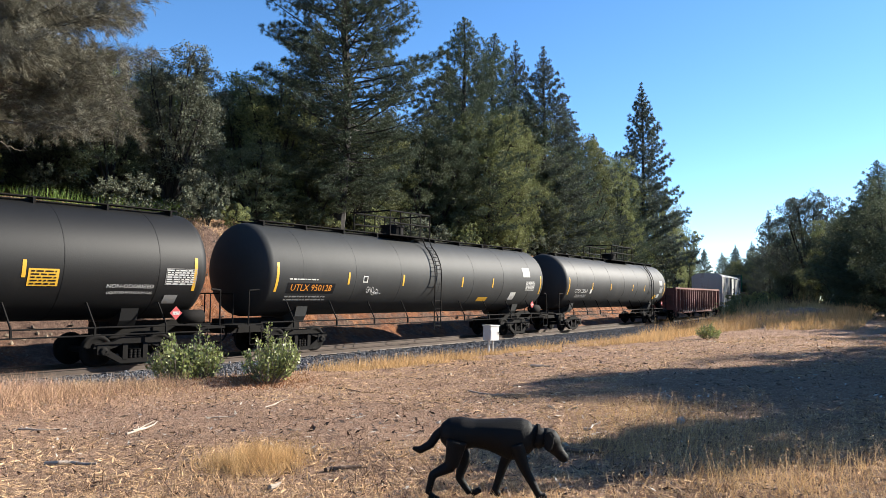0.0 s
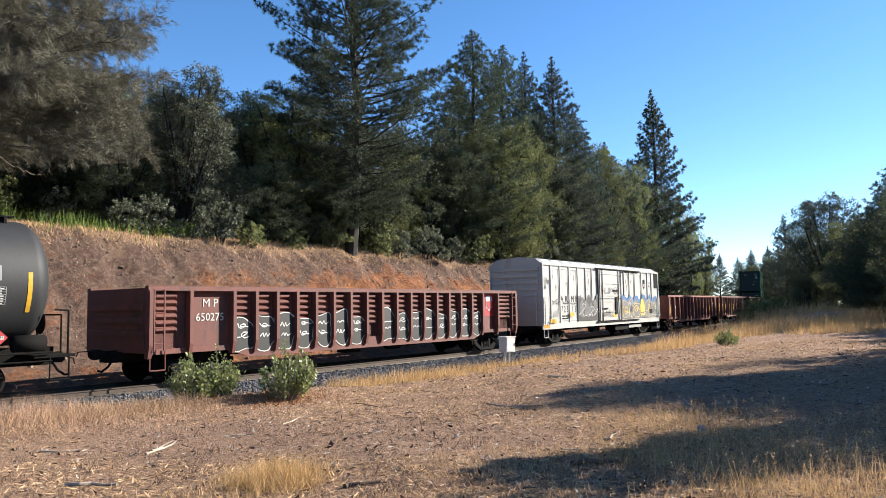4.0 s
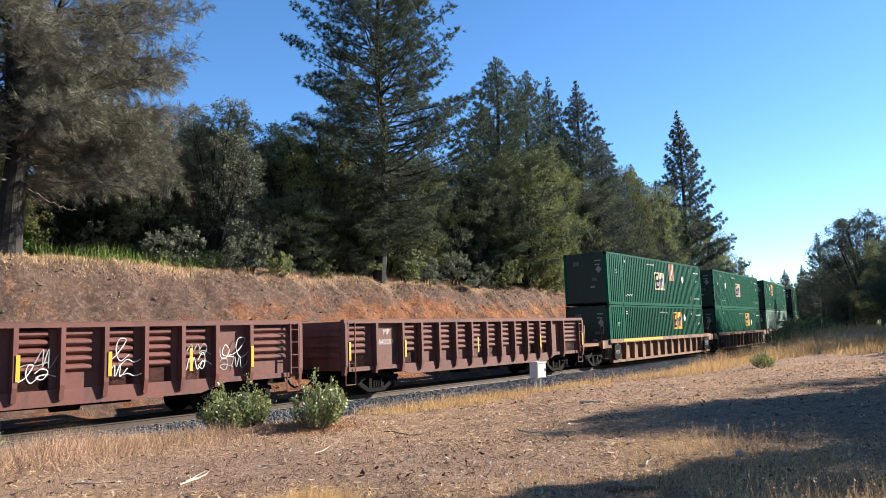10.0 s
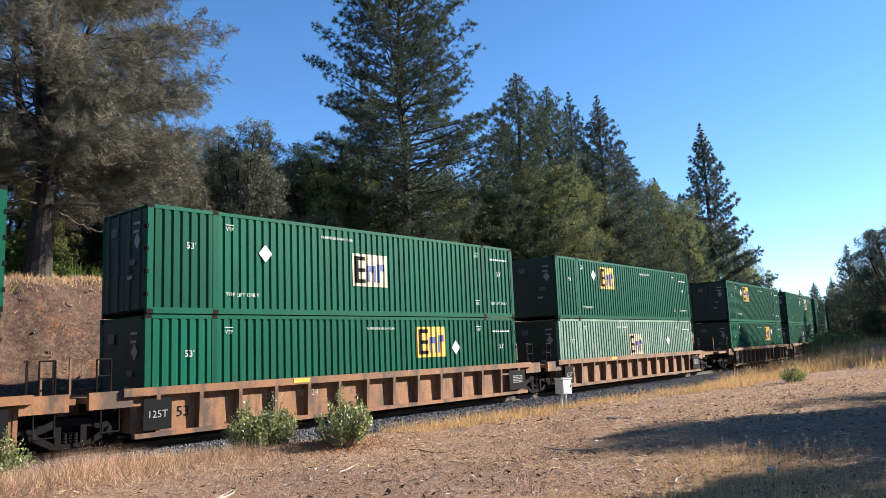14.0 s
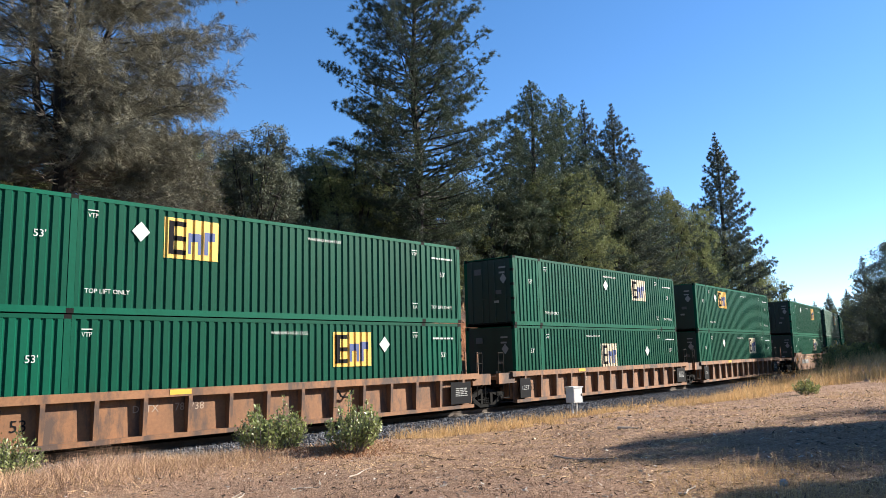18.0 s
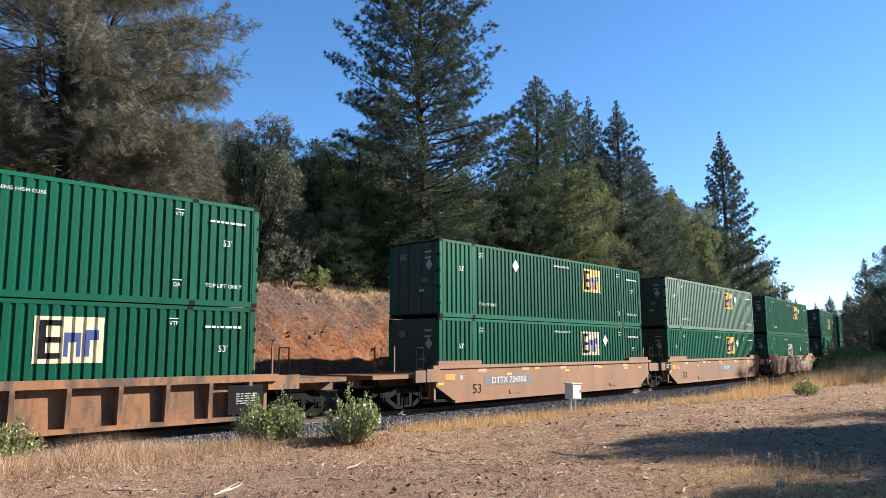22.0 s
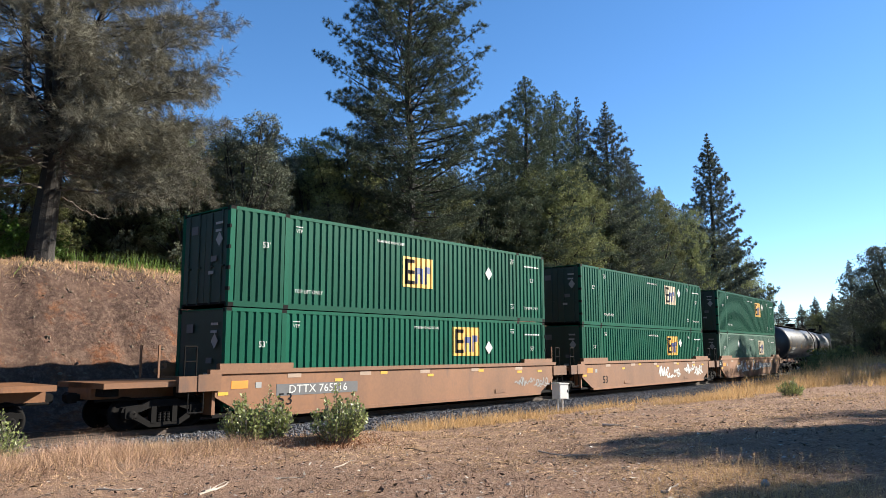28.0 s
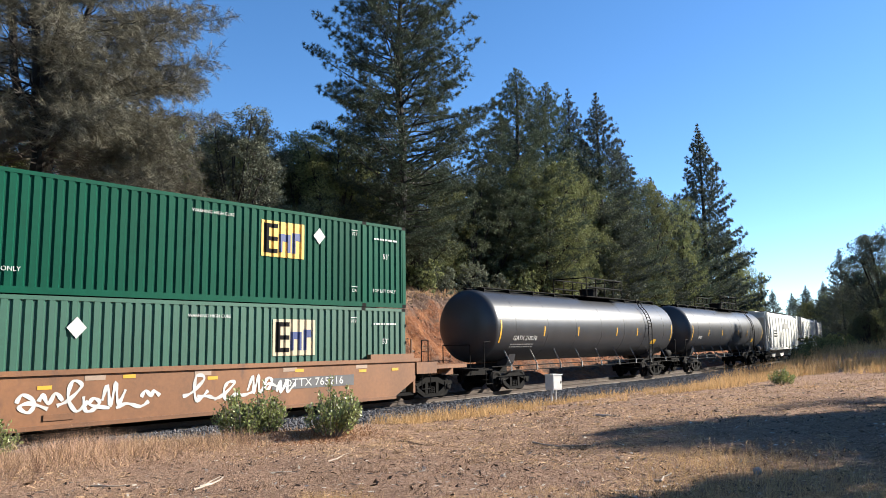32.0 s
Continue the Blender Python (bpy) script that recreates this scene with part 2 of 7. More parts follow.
def scribble(seed, x0, x1, z0, z1, y, mat, parent, label, width=0.05, n=10, name="graffiti"):
    """A sprayed tag: a row of quick slanted strokes with rounded turns, no letters in it."""
    rnd = random.Random(seed)
    step, k = (x1 - x0) / n, Kit()
    slant = rnd.uniform(-0.05, 0.2)
    for i in range(n):
        base, tall, wide = rnd.uniform(0, 0.14), rnd.uniform(0.6, 1.0), rnd.uniform(1.0, 1.35)
        way = [(px + rnd.uniform(-0.08, 0.08), pz + rnd.uniform(-0.08, 0.08)) for px, pz in rnd.choice(STROKES)]
        pts = []
        for j in range(len(way) - 1):      # Catmull-Rom through the turns
            a, b, c, d = way[max(j - 1, 0)], way[j], way[j + 1], way[min(j + 2, len(way) - 1)]
            for q in range(6):
                f = q / 6
                pts.append([0.5 * (2 * b[e] + (c[e] - a[e]) * f + (2 * a[e] - 5 * b[e] + 4 * c[e] - d[e]) * f * f + (3 * b[e] - a[e] - 3 * c[e] + d[e]) * f ** 3) for e in (0, 1)])
        pts.append(list(way[-1]))
        flatpts = []
        for px, pz in pts:
            zz = z0 + (z1 - z0) * min(1, max(0, base + pz * tall * 0.9))
            flatpts.append((x0 + step * (i + px * wide) + slant * (zz - z0), zz))
        verts, m = [], len(flatpts)
        for j, (px, pz) in enumerate(flatpts):
            (qx, qz), (rx, rz) = flatpts[min(j + 1, m - 1)], flatpts[max(j - 1, 0)]
            dx, dz = qx - rx, qz - rz
            l = math.hypot(dx, dz) or 1
            w = width * (0.8 + 0.25 * math.sin(j * 0.9 + i)) / 2
            lift = y - 0.0001 * j
            verts += [(px - dz / l * w, lift, pz + dx / l * w), (px + dz / l * w, lift, pz - dx / l * w)]
        k.add(verts, [(2 * j, 2 * j + 1, 2 * j + 3, 2 * j + 2) for j in range(m - 1)])
    return part(name, k, mat, parent, label)


def bubble(car, seed, x0, x1, z0, z1, y, fill, edge, labels=("black sprayed bulging shape", "white sprayed outline")):
    """A sprayed bulging field with an outline."""
    rnd = random.Random(seed)
    cx, cz, rx, rz = (x0 + x1) / 2, (z0 + z1) / 2, (x1 - x0) / 2, (z1 - z0) / 2
    ph, n = rnd.uniform(0, 6.28), 28
    ring = []
    for i in range(n):
        a = i * 2 * math.pi / n
        r = 1 + 0.10 * math.sin(3 * a + ph) + 0.06 * math.sin(5 * a + 2 * ph)
        c, q = math.cos(a), math.sin(a)
        ring.append((cx + rx * r * math.copysign(abs(c) ** 0.7, c), cz + rz * r * math.copysign(abs(q) ** 0.7, q)))
    part("graffiti", Kit().add([(px, y, pz) for px, pz in ring], [tuple(range(n))]), fill, car, labels[0])
    k = Kit()
    for (xa, za), (xb, zb) in zip(ring, ring[1:] + ring[:1]):
        inner = [(cx + (px - cx) * 0.92, cz + (pz - cz) * 0.95) for px, pz in ((xb, zb), (xa, za))]
        k.add([(px, y - 0.003, pz) for px, pz in ((xa, za), (xb, zb), *inner)], [(0, 1, 2, 3)])
    part("graffiti_edge", k, edge, car, labels[1])


# ---- the line of the track ----
def heading(s):
    s = np.clip(np.asarray(s, dtype=float), -30, 135)
    return K0 * s + 0.5 * K1 * s * s


S_GRID = np.arange(-700, 1001, 1.0)
_h = heading(S_GRID + 0.5)
X_GRID = np.concatenate([[0], np.cumsum(np.cos(_h))[:-1]])
Y_GRID = np.concatenate([[0], np.cumsum(np.sin(_h))[:-1]])
X_GRID -= X_GRID[700]
Y_GRID += TRACK - Y_GRID[700]


def rise(s):
    return GRADE * np.clip(s, -80, 220)


def place(s, lat=0.0):
    """World x, y of a point lat metres beyond the track's centre, s metres along it."""
    h = heading(s)
    return np.interp(s, S_GRID, X_GRID) - np.sin(h) * lat, np.interp(s, S_GRID, Y_GRID) + np.cos(h) * lat


def along(x, y):
    """s and lat of a world point."""
    x, y = np.atleast_1d(np.asarray(x, dtype=float)), np.atleast_1d(np.asarray(y, dtype=float))
    s = x.copy()
    for _ in range(12):
        px, py = place(s)
        h = heading(s)
        s = np.clip(s + 0.8 * ((x - px) * np.cos(h) + (y - py) * np.sin(h)), -690, 990)
    px, py = place(s)
    h = heading(s)
    return s, -(x - px) * np.sin(h) + (y - py) * np.cos(h)


def waves(x, y, seed=0):
    r = np.random.RandomState(seed)
    out = 0
    for k in range(7):
        a, f, p = r.uniform(0, 6.28), 0.18 * 1.75 ** k, r.uniform(0, 6.28)
        out = out + np.sin((x * math.cos(a) + y * math.sin(a)) * f * 6.28 + p) / 1.6 ** k
    return out / 2.2


PROFILE = [(-900, 8.0), (-120, 3.0), (-45, 0.8), (-26, 0.5), (-19, 0.43), (-14, 0.38), (-9, 0.08), (-6, -0.16), (-4.2, -0.28), (-3.2, -0.46),
           (3.3, -0.5), (4.3, -0.3), (5.2, 0.25), (8.9, 4.7), (10.2, 5.35), (12, 5.7), (20, 7.0), (45, 13.0), (120, 26.0), (260, 40.0)]


def ground_z(x, y):
    s, lat = along(x, y)
    z = np.interp(lat, [p[0] for p in PROFILE], [p[1] for p in PROFILE])
    cut = np.interp(s, [-60, -10, 10, 55, 68, 85, 110, 150, 200], [0.6, 0.85, 1.0, 0.98, 0.8, 0.5, 0.35, 0.3, 0.25])
    z = np.where(lat > 4.3, -0.3 + (z + 0.3) * cut, z)
    slope = np.clip((lat - 4.6) / 1.2, 0, 1) * np.clip((11.5 - lat) / 2.5, 0, 1)
    gully = np.abs(waves(s * 0.9 + lat * 0.25, lat * 0.15, 3))
    z = z + slope * (0.30 * waves(s * 0.6, lat * 0.6, 13) - 0.55 * np.clip(0.35 - gully, 0, 1) + 0.14 * waves(s * 2.6, lat * 2.0, 4) - 0.16 * np.clip(0.42 - np.abs(waves(s * 1.1 + lat * 0.9 + 0.5 * waves(s, lat, 24), lat * 0.5, 23)), 0, 1) + 0.07 * waves(s * 7, lat * 6, 14)) * cut
    # the bank of brush and tall grass that hides the far track
    bank = np.exp(-((s - 66) / 13.0) ** 2) * np.clip((-lat - 3.4) / 2.2, 0, 1) * np.clip((19 + lat) / 9.0, 0, 1)
    z = z + 1.1 * bank
    z = z + 0.26 * np.exp(-((lat + 6.2) / 1.5) ** 2) * np.clip((16 - s) / 5, 0, 1)
    off = np.clip((np.abs(lat) - 4.0) / 1.5, 0, 1)
    z = z + off * (0.05 * waves(x, y, 1) + 0.02 * waves(x * 3, y * 3, 2)) + rise(s)
    return z


def gz(x, y):
    return float(ground_z(x, y)[0])


def uneven_axis(a, b, fine0, fine1, step, grow=1.12):
    mid = list(np.arange(fine0, fine1, step))
    up, d = [fine1], step
    while up[-1] < b:
        d *= grow
        up.append(up[-1] + d)
    dn, d = [fine0], step
    while dn[-1] > a:
        d *= grow
        dn.append(dn[-1] - d)
    return np.array(dn[:0:-1] + mid + up)


def grid_mesh(name, us, vs, fn, mat):
    U, V = np.meshgrid(us, vs, indexing="ij")
    x, y, z = fn(U.ravel(), V.ravel())
    n, m = len(us), len(vs)
    i = np.arange(n * m).reshape(n, m)
    quads = np.stack([i[:-1, :-1], i[1:, :-1], i[1:, 1:], i[:-1, 1:]], -1).reshape(-1, 4)
    me = bpy.data.meshes.new(name)
    me.vertices.add(n * m)
    me.vertices.foreach_set("co", np.stack([x, y, z], -1).astype(np.float32).ravel())
    me.loops.add(quads.size)
    me.loops.foreach_set("vertex_index", quads.astype(np.int32).ravel())
    me.polygons.add(len(quads))
    me.polygons.foreach_set("loop_start", np.arange(len(quads), dtype=np.int32) * 4)
    me.polygons.foreach_set("use_smooth", np.ones(len(quads), dtype=bool))
    me.update(calc_edges=True)
    me.materials.append(mat)
    return me


def ground_material():
    """Dry meadow near the camera, red clay on the cut face, leaf litter above it."""
    m = bpy.data.materials.new("ground")
    m.use_nodes = True
    n, k = m.node_tree.nodes, m.node_tree.links.new
    b = n["Principled BSDF"]
    b.inputs["Roughness"].default_value, b.inputs["Specular IOR Level"].default_value = 0.95, 0.15
    co = n.new("ShaderNodeTexCoord")

    def noise_at(scale, detail=6, rough=0.6, stretch=None):
        t = n.new("ShaderNodeTexNoise")
        t.inputs["Scale"].default_value, t.inputs["Detail"].default_value, t.inputs["Roughness"].default_value = scale, detail, rough
        if stretch:
            mp = n.new("ShaderNodeMapping")
            mp.inputs["Scale"].default_value = stretch
            k(co.outputs["Object"], mp.inputs["Vector"])
            k(mp.outputs[0], t.inputs["Vector"])
        else:
            k(co.outputs["Object"], t.inputs["Vector"])
        return t.outputs[0]

    def ramp(src, stops):
        r = n.new("ShaderNodeValToRGB")
        while len(r.color_ramp.elements) < len(stops):
            r.color_ramp.elements.new(0.5)
        for el, (p, c) in zip(r.color_ramp.elements, stops):
            el.position, el.color = p, (0.75 * c[0], 0.69 * c[1], 0.69 * c[2], 1)
        k(src, r.inputs[0])
        return r.outputs[0]

    def mixed(f, c0, c1):
        x = n.new("ShaderNodeMix")
        x.data_type = "RGBA"
        k(f, x.inputs["Factor"])
        k(c0, x.inputs["A"])
        k(c1, x.inputs["B"])
        return x.outputs["Result"]

    straw = ramp(noise_at(0.35), [(0.34, (0.23, 0.135, 0.095)), (0.5, (0.37, 0.24, 0.155)), (0.66, (0.52, 0.36, 0.225))])
    mottle = ramp(noise_at(2.4, 7, 0.75), [(0.36, (0.13, 0.08, 0.058)), (0.50, (0.34, 0.225, 0.15)), (0.62, (0.58, 0.41, 0.27))])
    some = n.new("ShaderNodeValue")
    some.outputs[0].default_value = 0.5
    straw = mixed(some.outputs[0], straw, mottle)
    litter = ramp(noise_at(17, 8, 0.8), [(0.35, (0.07, 0.045, 0.033)), (0.46, (0.36, 0.235, 0.16)), (0.55, (0.54, 0.385, 0.26)), (0.64, (0.95, 0.80, 0.60))])
    half = n.new("ShaderNodeValue")
    half.outputs[0].default_value = 0.52
    meadow = mixed(half.outputs[0], straw, litter)
    clay = ramp(noise_at(0.5, 8, 0.7), [(0.36, (0.075, 0.052, 0.042)), (0.52, (0.125, 0.085, 0.066)), (0.68, (0.19, 0.13, 0.095))])
    ochre = ramp(noise_at(0.9, 8, 0.7, (1, 1, 0.5)), [(0.36, (0.11, 0.042, 0.02)), (0.5, (0.25, 0.092, 0.032)), (0.64, (0.42, 0.185, 0.068))])
    rusty = n.new("ShaderNodeAttribute")
    rusty.attribute_name = "rust"
    torn = n.new("ShaderNodeMath")
    torn.operation = "MULTIPLY_ADD"
    k(noise_at(0.8, 9, 0.75), torn.inputs[0])
    torn.inputs[1].default_value = 2.2
    k(rusty.outputs["Fac"], torn.inputs[2])
    edge = n.new("ShaderNodeMapRange")
    edge.inputs[1].default_value, edge.inputs[2].default_value = 1.32, 1.62
    k(torn.outputs[0], edge.inputs[0])
    clay = mixed(edge.outputs[0], clay, ochre)
    crumbs = ramp(noise_at(4.5, 9, 0.8), [(0.38, (0.035, 0.024, 0.018)), (0.50, (0.13, 0.085, 0.06)), (0.62, (0.40, 0.30, 0.22))])
    third = n.new("ShaderNodeValue")
    third.outputs[0].default_value = 0.34
    clay = mixed(third.outputs[0], clay, crumbs)
    # masks carried by the mesh: how much clay, how much woodland litter
    for name in ("clay", "wood"):
        at = n.new("ShaderNodeAttribute")
        at.attribute_name = name
        if name == "clay":
            meadow = mixed(at.outputs["Fac"], meadow, clay)
        else:
            duff = ramp(noise_at(2.5, 6, 0.7), [(0.35, (0.07, 0.05, 0.03)), (0.65, (0.20, 0.14, 0.08))])
            meadow = mixed(at.outputs["Fac"], meadow, duff)
    at = n.new("ShaderNodeAttribute")
    at.attribute_name = "lane"
    dust = ramp(noise_at(1.5, 6, 0.6), [(0.35, (0.30, 0.20, 0.13)), (0.65, (0.46, 0.34, 0.23))])
    meadow = mixed(at.outputs["Fac"], meadow, dust)
    k(meadow, b.inputs["Base Color"])
    bn = n.new("ShaderNodeBump")
    bn.inputs["Strength"].default_value, bn.inputs["Distance"].default_value = 1.0, 0.14
    k(noise_at(5, 10, 0.8), bn.inputs["Height"])
    k(bn.outputs[0], b.inputs["Normal"])
    return m


ground_mat = ground_material()
S_AX = uneven_axis(-600, 900, -12, 75, 0.3, 1.09)
L_AX = uneven_axis(-700, 240, -20, 12, 0.22, 1.10)


def ground_shape(s, lat):
    x, y = place(s, lat)
    return x, y, ground_z(x, y)


ground = tagged(new("ground", grid_mesh("ground", S_AX, L_AX, ground_shape, ground_mat)), kind="structure",
                label="dry straw meadow with a red clay railway cutting", category="ground")
gs, gl = [q.ravel() for q in np.meshgrid(S_AX, L_AX, indexing="ij")]
gx, gy = place(gs, gl)
# the dirt lane that runs on past the meadow
LANE = ((14, -4.5), (26, 1.0), (37, 4.6), (60, 8.0), (100, 12.0))
lane_y = np.interp(gx, [p[0] for p in LANE], [p[1] for p in LANE])
for mask, values in (("clay", np.clip((gl - 3.2) / 1.0, 0, 1) * np.clip((10.6 - gl + 0.8 * waves(gs, gl, 8)) / 1.2, 0, 1) * 1.0
                      + np.clip(1 - np.abs(gl + 3.9) / 1.2, 0, 1) * 0.45),
                     ("rust", 0.75 * np.exp(-((gl - 6.9 + 0.7 * waves(gs * 0.3, gs * 0, 41)) / 1.5) ** 2) * (0.25 + 0.75 * np.clip((gs - 13) / 8, 0, 1)) + 0.3 * (gl < 5.2)),
                     ("wood", np.clip((gl - 12.0) / 2.5, 0, 1)),
                     ("lane", np.clip(1.6 - np.abs(gy - lane_y), 0, 1) * np.clip((gx - 16) / 8, 0, 1) * (gl < -5))):
    at = ground.data.attributes.new(mask, "FLOAT", "POINT")
    at.data.foreach_set("value", np.clip(values, 0, 1).astype(np.float32))


# ---- rolling stock: local x along the train, -y the side towards the camera, z up from the rail head ----
SHARED = {}
MOVERS = []      # (thing, place of its middle in the train, lateral, half wheelbase)
WHEELSETS = []   # (wheelset, pose in its truck, place in the train)


def once(key, build, mat, smooth=False):
    """One mesh, shared by alike parts."""
    if key not in SHARED:
        k = build()
        me = bpy.data.meshes.new(key.split(":")[0])
        me.from_pydata(k.v, [], k.f)
        if smooth:
            me.polygons.foreach_set("use_smooth", [len(p.vertices) == 4 for p in me.polygons])
        me.materials.append(mat)
        SHARED[key] = me
    return SHARED[key]


def put(name, mesh, parent, x=0.0, y=0.0, z=0.0, label="", turn=None):
    ob = new(name, mesh)
    ob.parent = parent
    ob.matrix_basis = pose(x, y, z, *(turn or ()))
    return tagged(ob, label)


def wheelset_shape():
    k = Kit()
    for s in (-1, 1):
        k.turned([(s * 0.66, 0.10), (s * 0.665, 0.43), (s * 0.69, 0.445), (s * 0.70, 0.42), (s * 0.80, 0.415), (s * 0.805, 0.34), (s * 0.77, 0.31), (s * 0.76, 0.16), (s * 0.81, 0.13), (s * 0.82, 0.09)], 28, "y")
        k.turned([(s * 0.82, 0.075), (s * 1.0, 0.075), (s * 1.0, 0.12), (s * 1.14, 0.12), (s * 1.15, 0.05)], 12, "y")
        for i in range(3):
            a = i * 2.094
            k.rod((math.cos(a) * 0.075, s * 1.15, math.sin(a) * 0.075), (math.cos(a) * 0.075, s * 1.17, math.sin(a) * 0.075), 0.02, 6)
    return k.rod((0, -0.7, 0), (0, 0.7, 0), 0.085, 10)


def side_frame_shape():
    k = Kit()
    top = [(-1.16, 0.50), (-1.12, 0.62), (-0.62, 0.66), (-0.35, 0.78), (0.35, 0.78), (0.62, 0.66), (1.12, 0.62), (1.16, 0.50), (0.66, 0.48), (0.32, 0.60), (-0.32, 0.60), (-0.66, 0.48)]
    k.prism(top, -0.08, 0.08)
    k.prism([(-0.98, 0.40), (-0.82, 0.50), (-0.34, 0.20), (0.34, 0.20), (0.82, 0.50), (0.98, 0.40), (0.40, 0.08), (-0.40, 0.08)], -0.08, 0.08)
    k.box(-0.36, -0.22, -0.09, 0.09, 0.18, 0.62).box(0.22, 0.36, -0.09, 0.09, 0.18, 0.62)
    for x in (-0.89, 0.89):
        k.box(x - 0.17, x + 0.17, -0.1, 0.1, 0.34, 0.60)
    return k


def spring_shape():
    return Kit().turned([(0.2 + j * 0.035, 0.058 if j % 2 else 0.045) for j in range(8)], 8, "z")


def truck(car, x, train_x):
    t = put("truck", once("bolster", lambda: Kit().box(-0.2, 0.2, -0.95, 0.95, 0.46, 0.62).rod((0, 0, 0.6), (0, 0, 0.72), 0.2, 16), steel_dark), car, x)
    for s in (-1, 1):
        put("side_frame", once("side_frame", side_frame_shape, steel_dark), t, 0, s * 1.02)
        for i in (-0.12, 0.0, 0.12):
            put("spring", once("spring", spring_shape, steel_dark), t, i, s * 1.06)
        w = put("wheelset", once("wheelset", wheelset_shape, steel_dark, True), t, s * 0.89, 0, 0.42)
        WHEELSETS.append((w, s * 0.89, train_x + x + s * 0.89))
    return t


def coupler_shape():
    k = Kit().box(-0.75, 0.1, -0.08, 0.08, 0.78, 0.94)
    return k.prism([(0.1, 0.74), (0.28, 0.72), (0.36, 0.80), (0.36, 0.94), (0.28, 1.0), (0.1, 0.98)], -0.13, 0.13)


def ends(car, half, platform=0.0):
    """Couplers, hoses and cut levers at both ends."""
    for s in (-1, 1):
        put("coupler", once("coupler", coupler_shape, steel_dark), car, s * (half + platform), 0, 0, "", (0, 0, 0 if s > 0 else 180))
        put("brake_hose", once("brake_hose", lambda: Kit().path([(0, 0, 0.75), (0.12, 0, 0.55), (0.3, 0, 0.42), (0.42, 0, 0.45)], 0.03), logo_black), car,
            s * (half + platform) - 0.05 * s, -0.4, 0, "", (0, 0, 0 if s > 0 else 180))
        put("cut_lever", once("cut_lever", lambda: Kit().path([(0, -1.35, 0.75), (0, -1.3, 0.88), (0, -0.3, 0.95), (0.1, -0.15, 0.95)], 0.014), steel_dark), car,
            s * (half + platform) + 0.05 * s, 0, 0, "", (0, 0, 0 if s > 0 else 180))


def flat(car, name, mat, x0, x1, z0, z1, y, label="", d=0.006):
    """A thin plate or painted patch on the near side."""
    return part(name, Kit().box(x0, x1, y - d, y, z0, z1), mat, car, label)


def data_lines(car, seed, x0, x1, z0, z1, y, mat, rows=3, curve=None):
    """Stencilled data too small to read: short bars."""
    rnd = random.Random(seed)
    k = Kit()
    h = (z1 - z0) / rows
    for i in range(rows):
        x = x0
        while x < x1 - 0.03:
            w = min(rnd.uniform(0.06, 0.22), x1 - x)
            z = z0 + (i + 0.2) * h
            if curve:
                k.add([curve(q, r) for r in (z, z + h * 0.5) for q in (x, x + w)], [(0, 1, 3, 2)])
            else:
                k.box(x, x + w, y - 0.003, y, z, z + h * 0.5)
            x += w + 0.04
    return tagged(part("stencil_lines", k, mat, car), kind="stuff")


def ladder(car, x0, x1, y, z0, z1, n, mat, name="ladder"):
    k = Kit()
    for x in (x0, x1):
        k.bar((x, y, z0), (x, y, z1), 0.035)
    for i in range(n):
        z = z0 + (i + 0.5) * (z1 - z0) / n
        k.rod((x0, y, z), (x1, y, z), 0.014, 6)
    return part(name, k, mat, car)


# -- tank cars --
TANK_R, TANK_Z = 1.53, 2.74


def on_tank(x, z, lift=0.006):
    """A point of the shell's near side at height z."""
    r = TANK_R + lift
    return (x, -math.sqrt(max(r * r - (z - TANK_Z) ** 2, 0.01)), z)


def tank_patch(car, name, mat, x0, x1, z0, z1, label="", lift=0.008, n=6):
    k = Kit()
    v = [on_tank(x, z0 + (z1 - z0) * i / n, lift) for i in range(n + 1) for x in (x0, x1)]
    k.add(v, [(2 * i, 2 * i + 1, 2 * i + 3, 2 * i + 2) for i in range(n)])
    return part(name, k, mat, car, label)


def tank_words(car, text, size, mat, x, z, squeeze=1.0):
    a = math.degrees(math.asin((z - TANK_Z) / TANK_R))
    ob = lettering(text, size, mat, car, 0, 0, 0, squeeze=squeeze)
    p = on_tank(x, z, 0.014)
    ob.matrix_basis = pose(p[0], p[1], p[2], -a)
    return ob


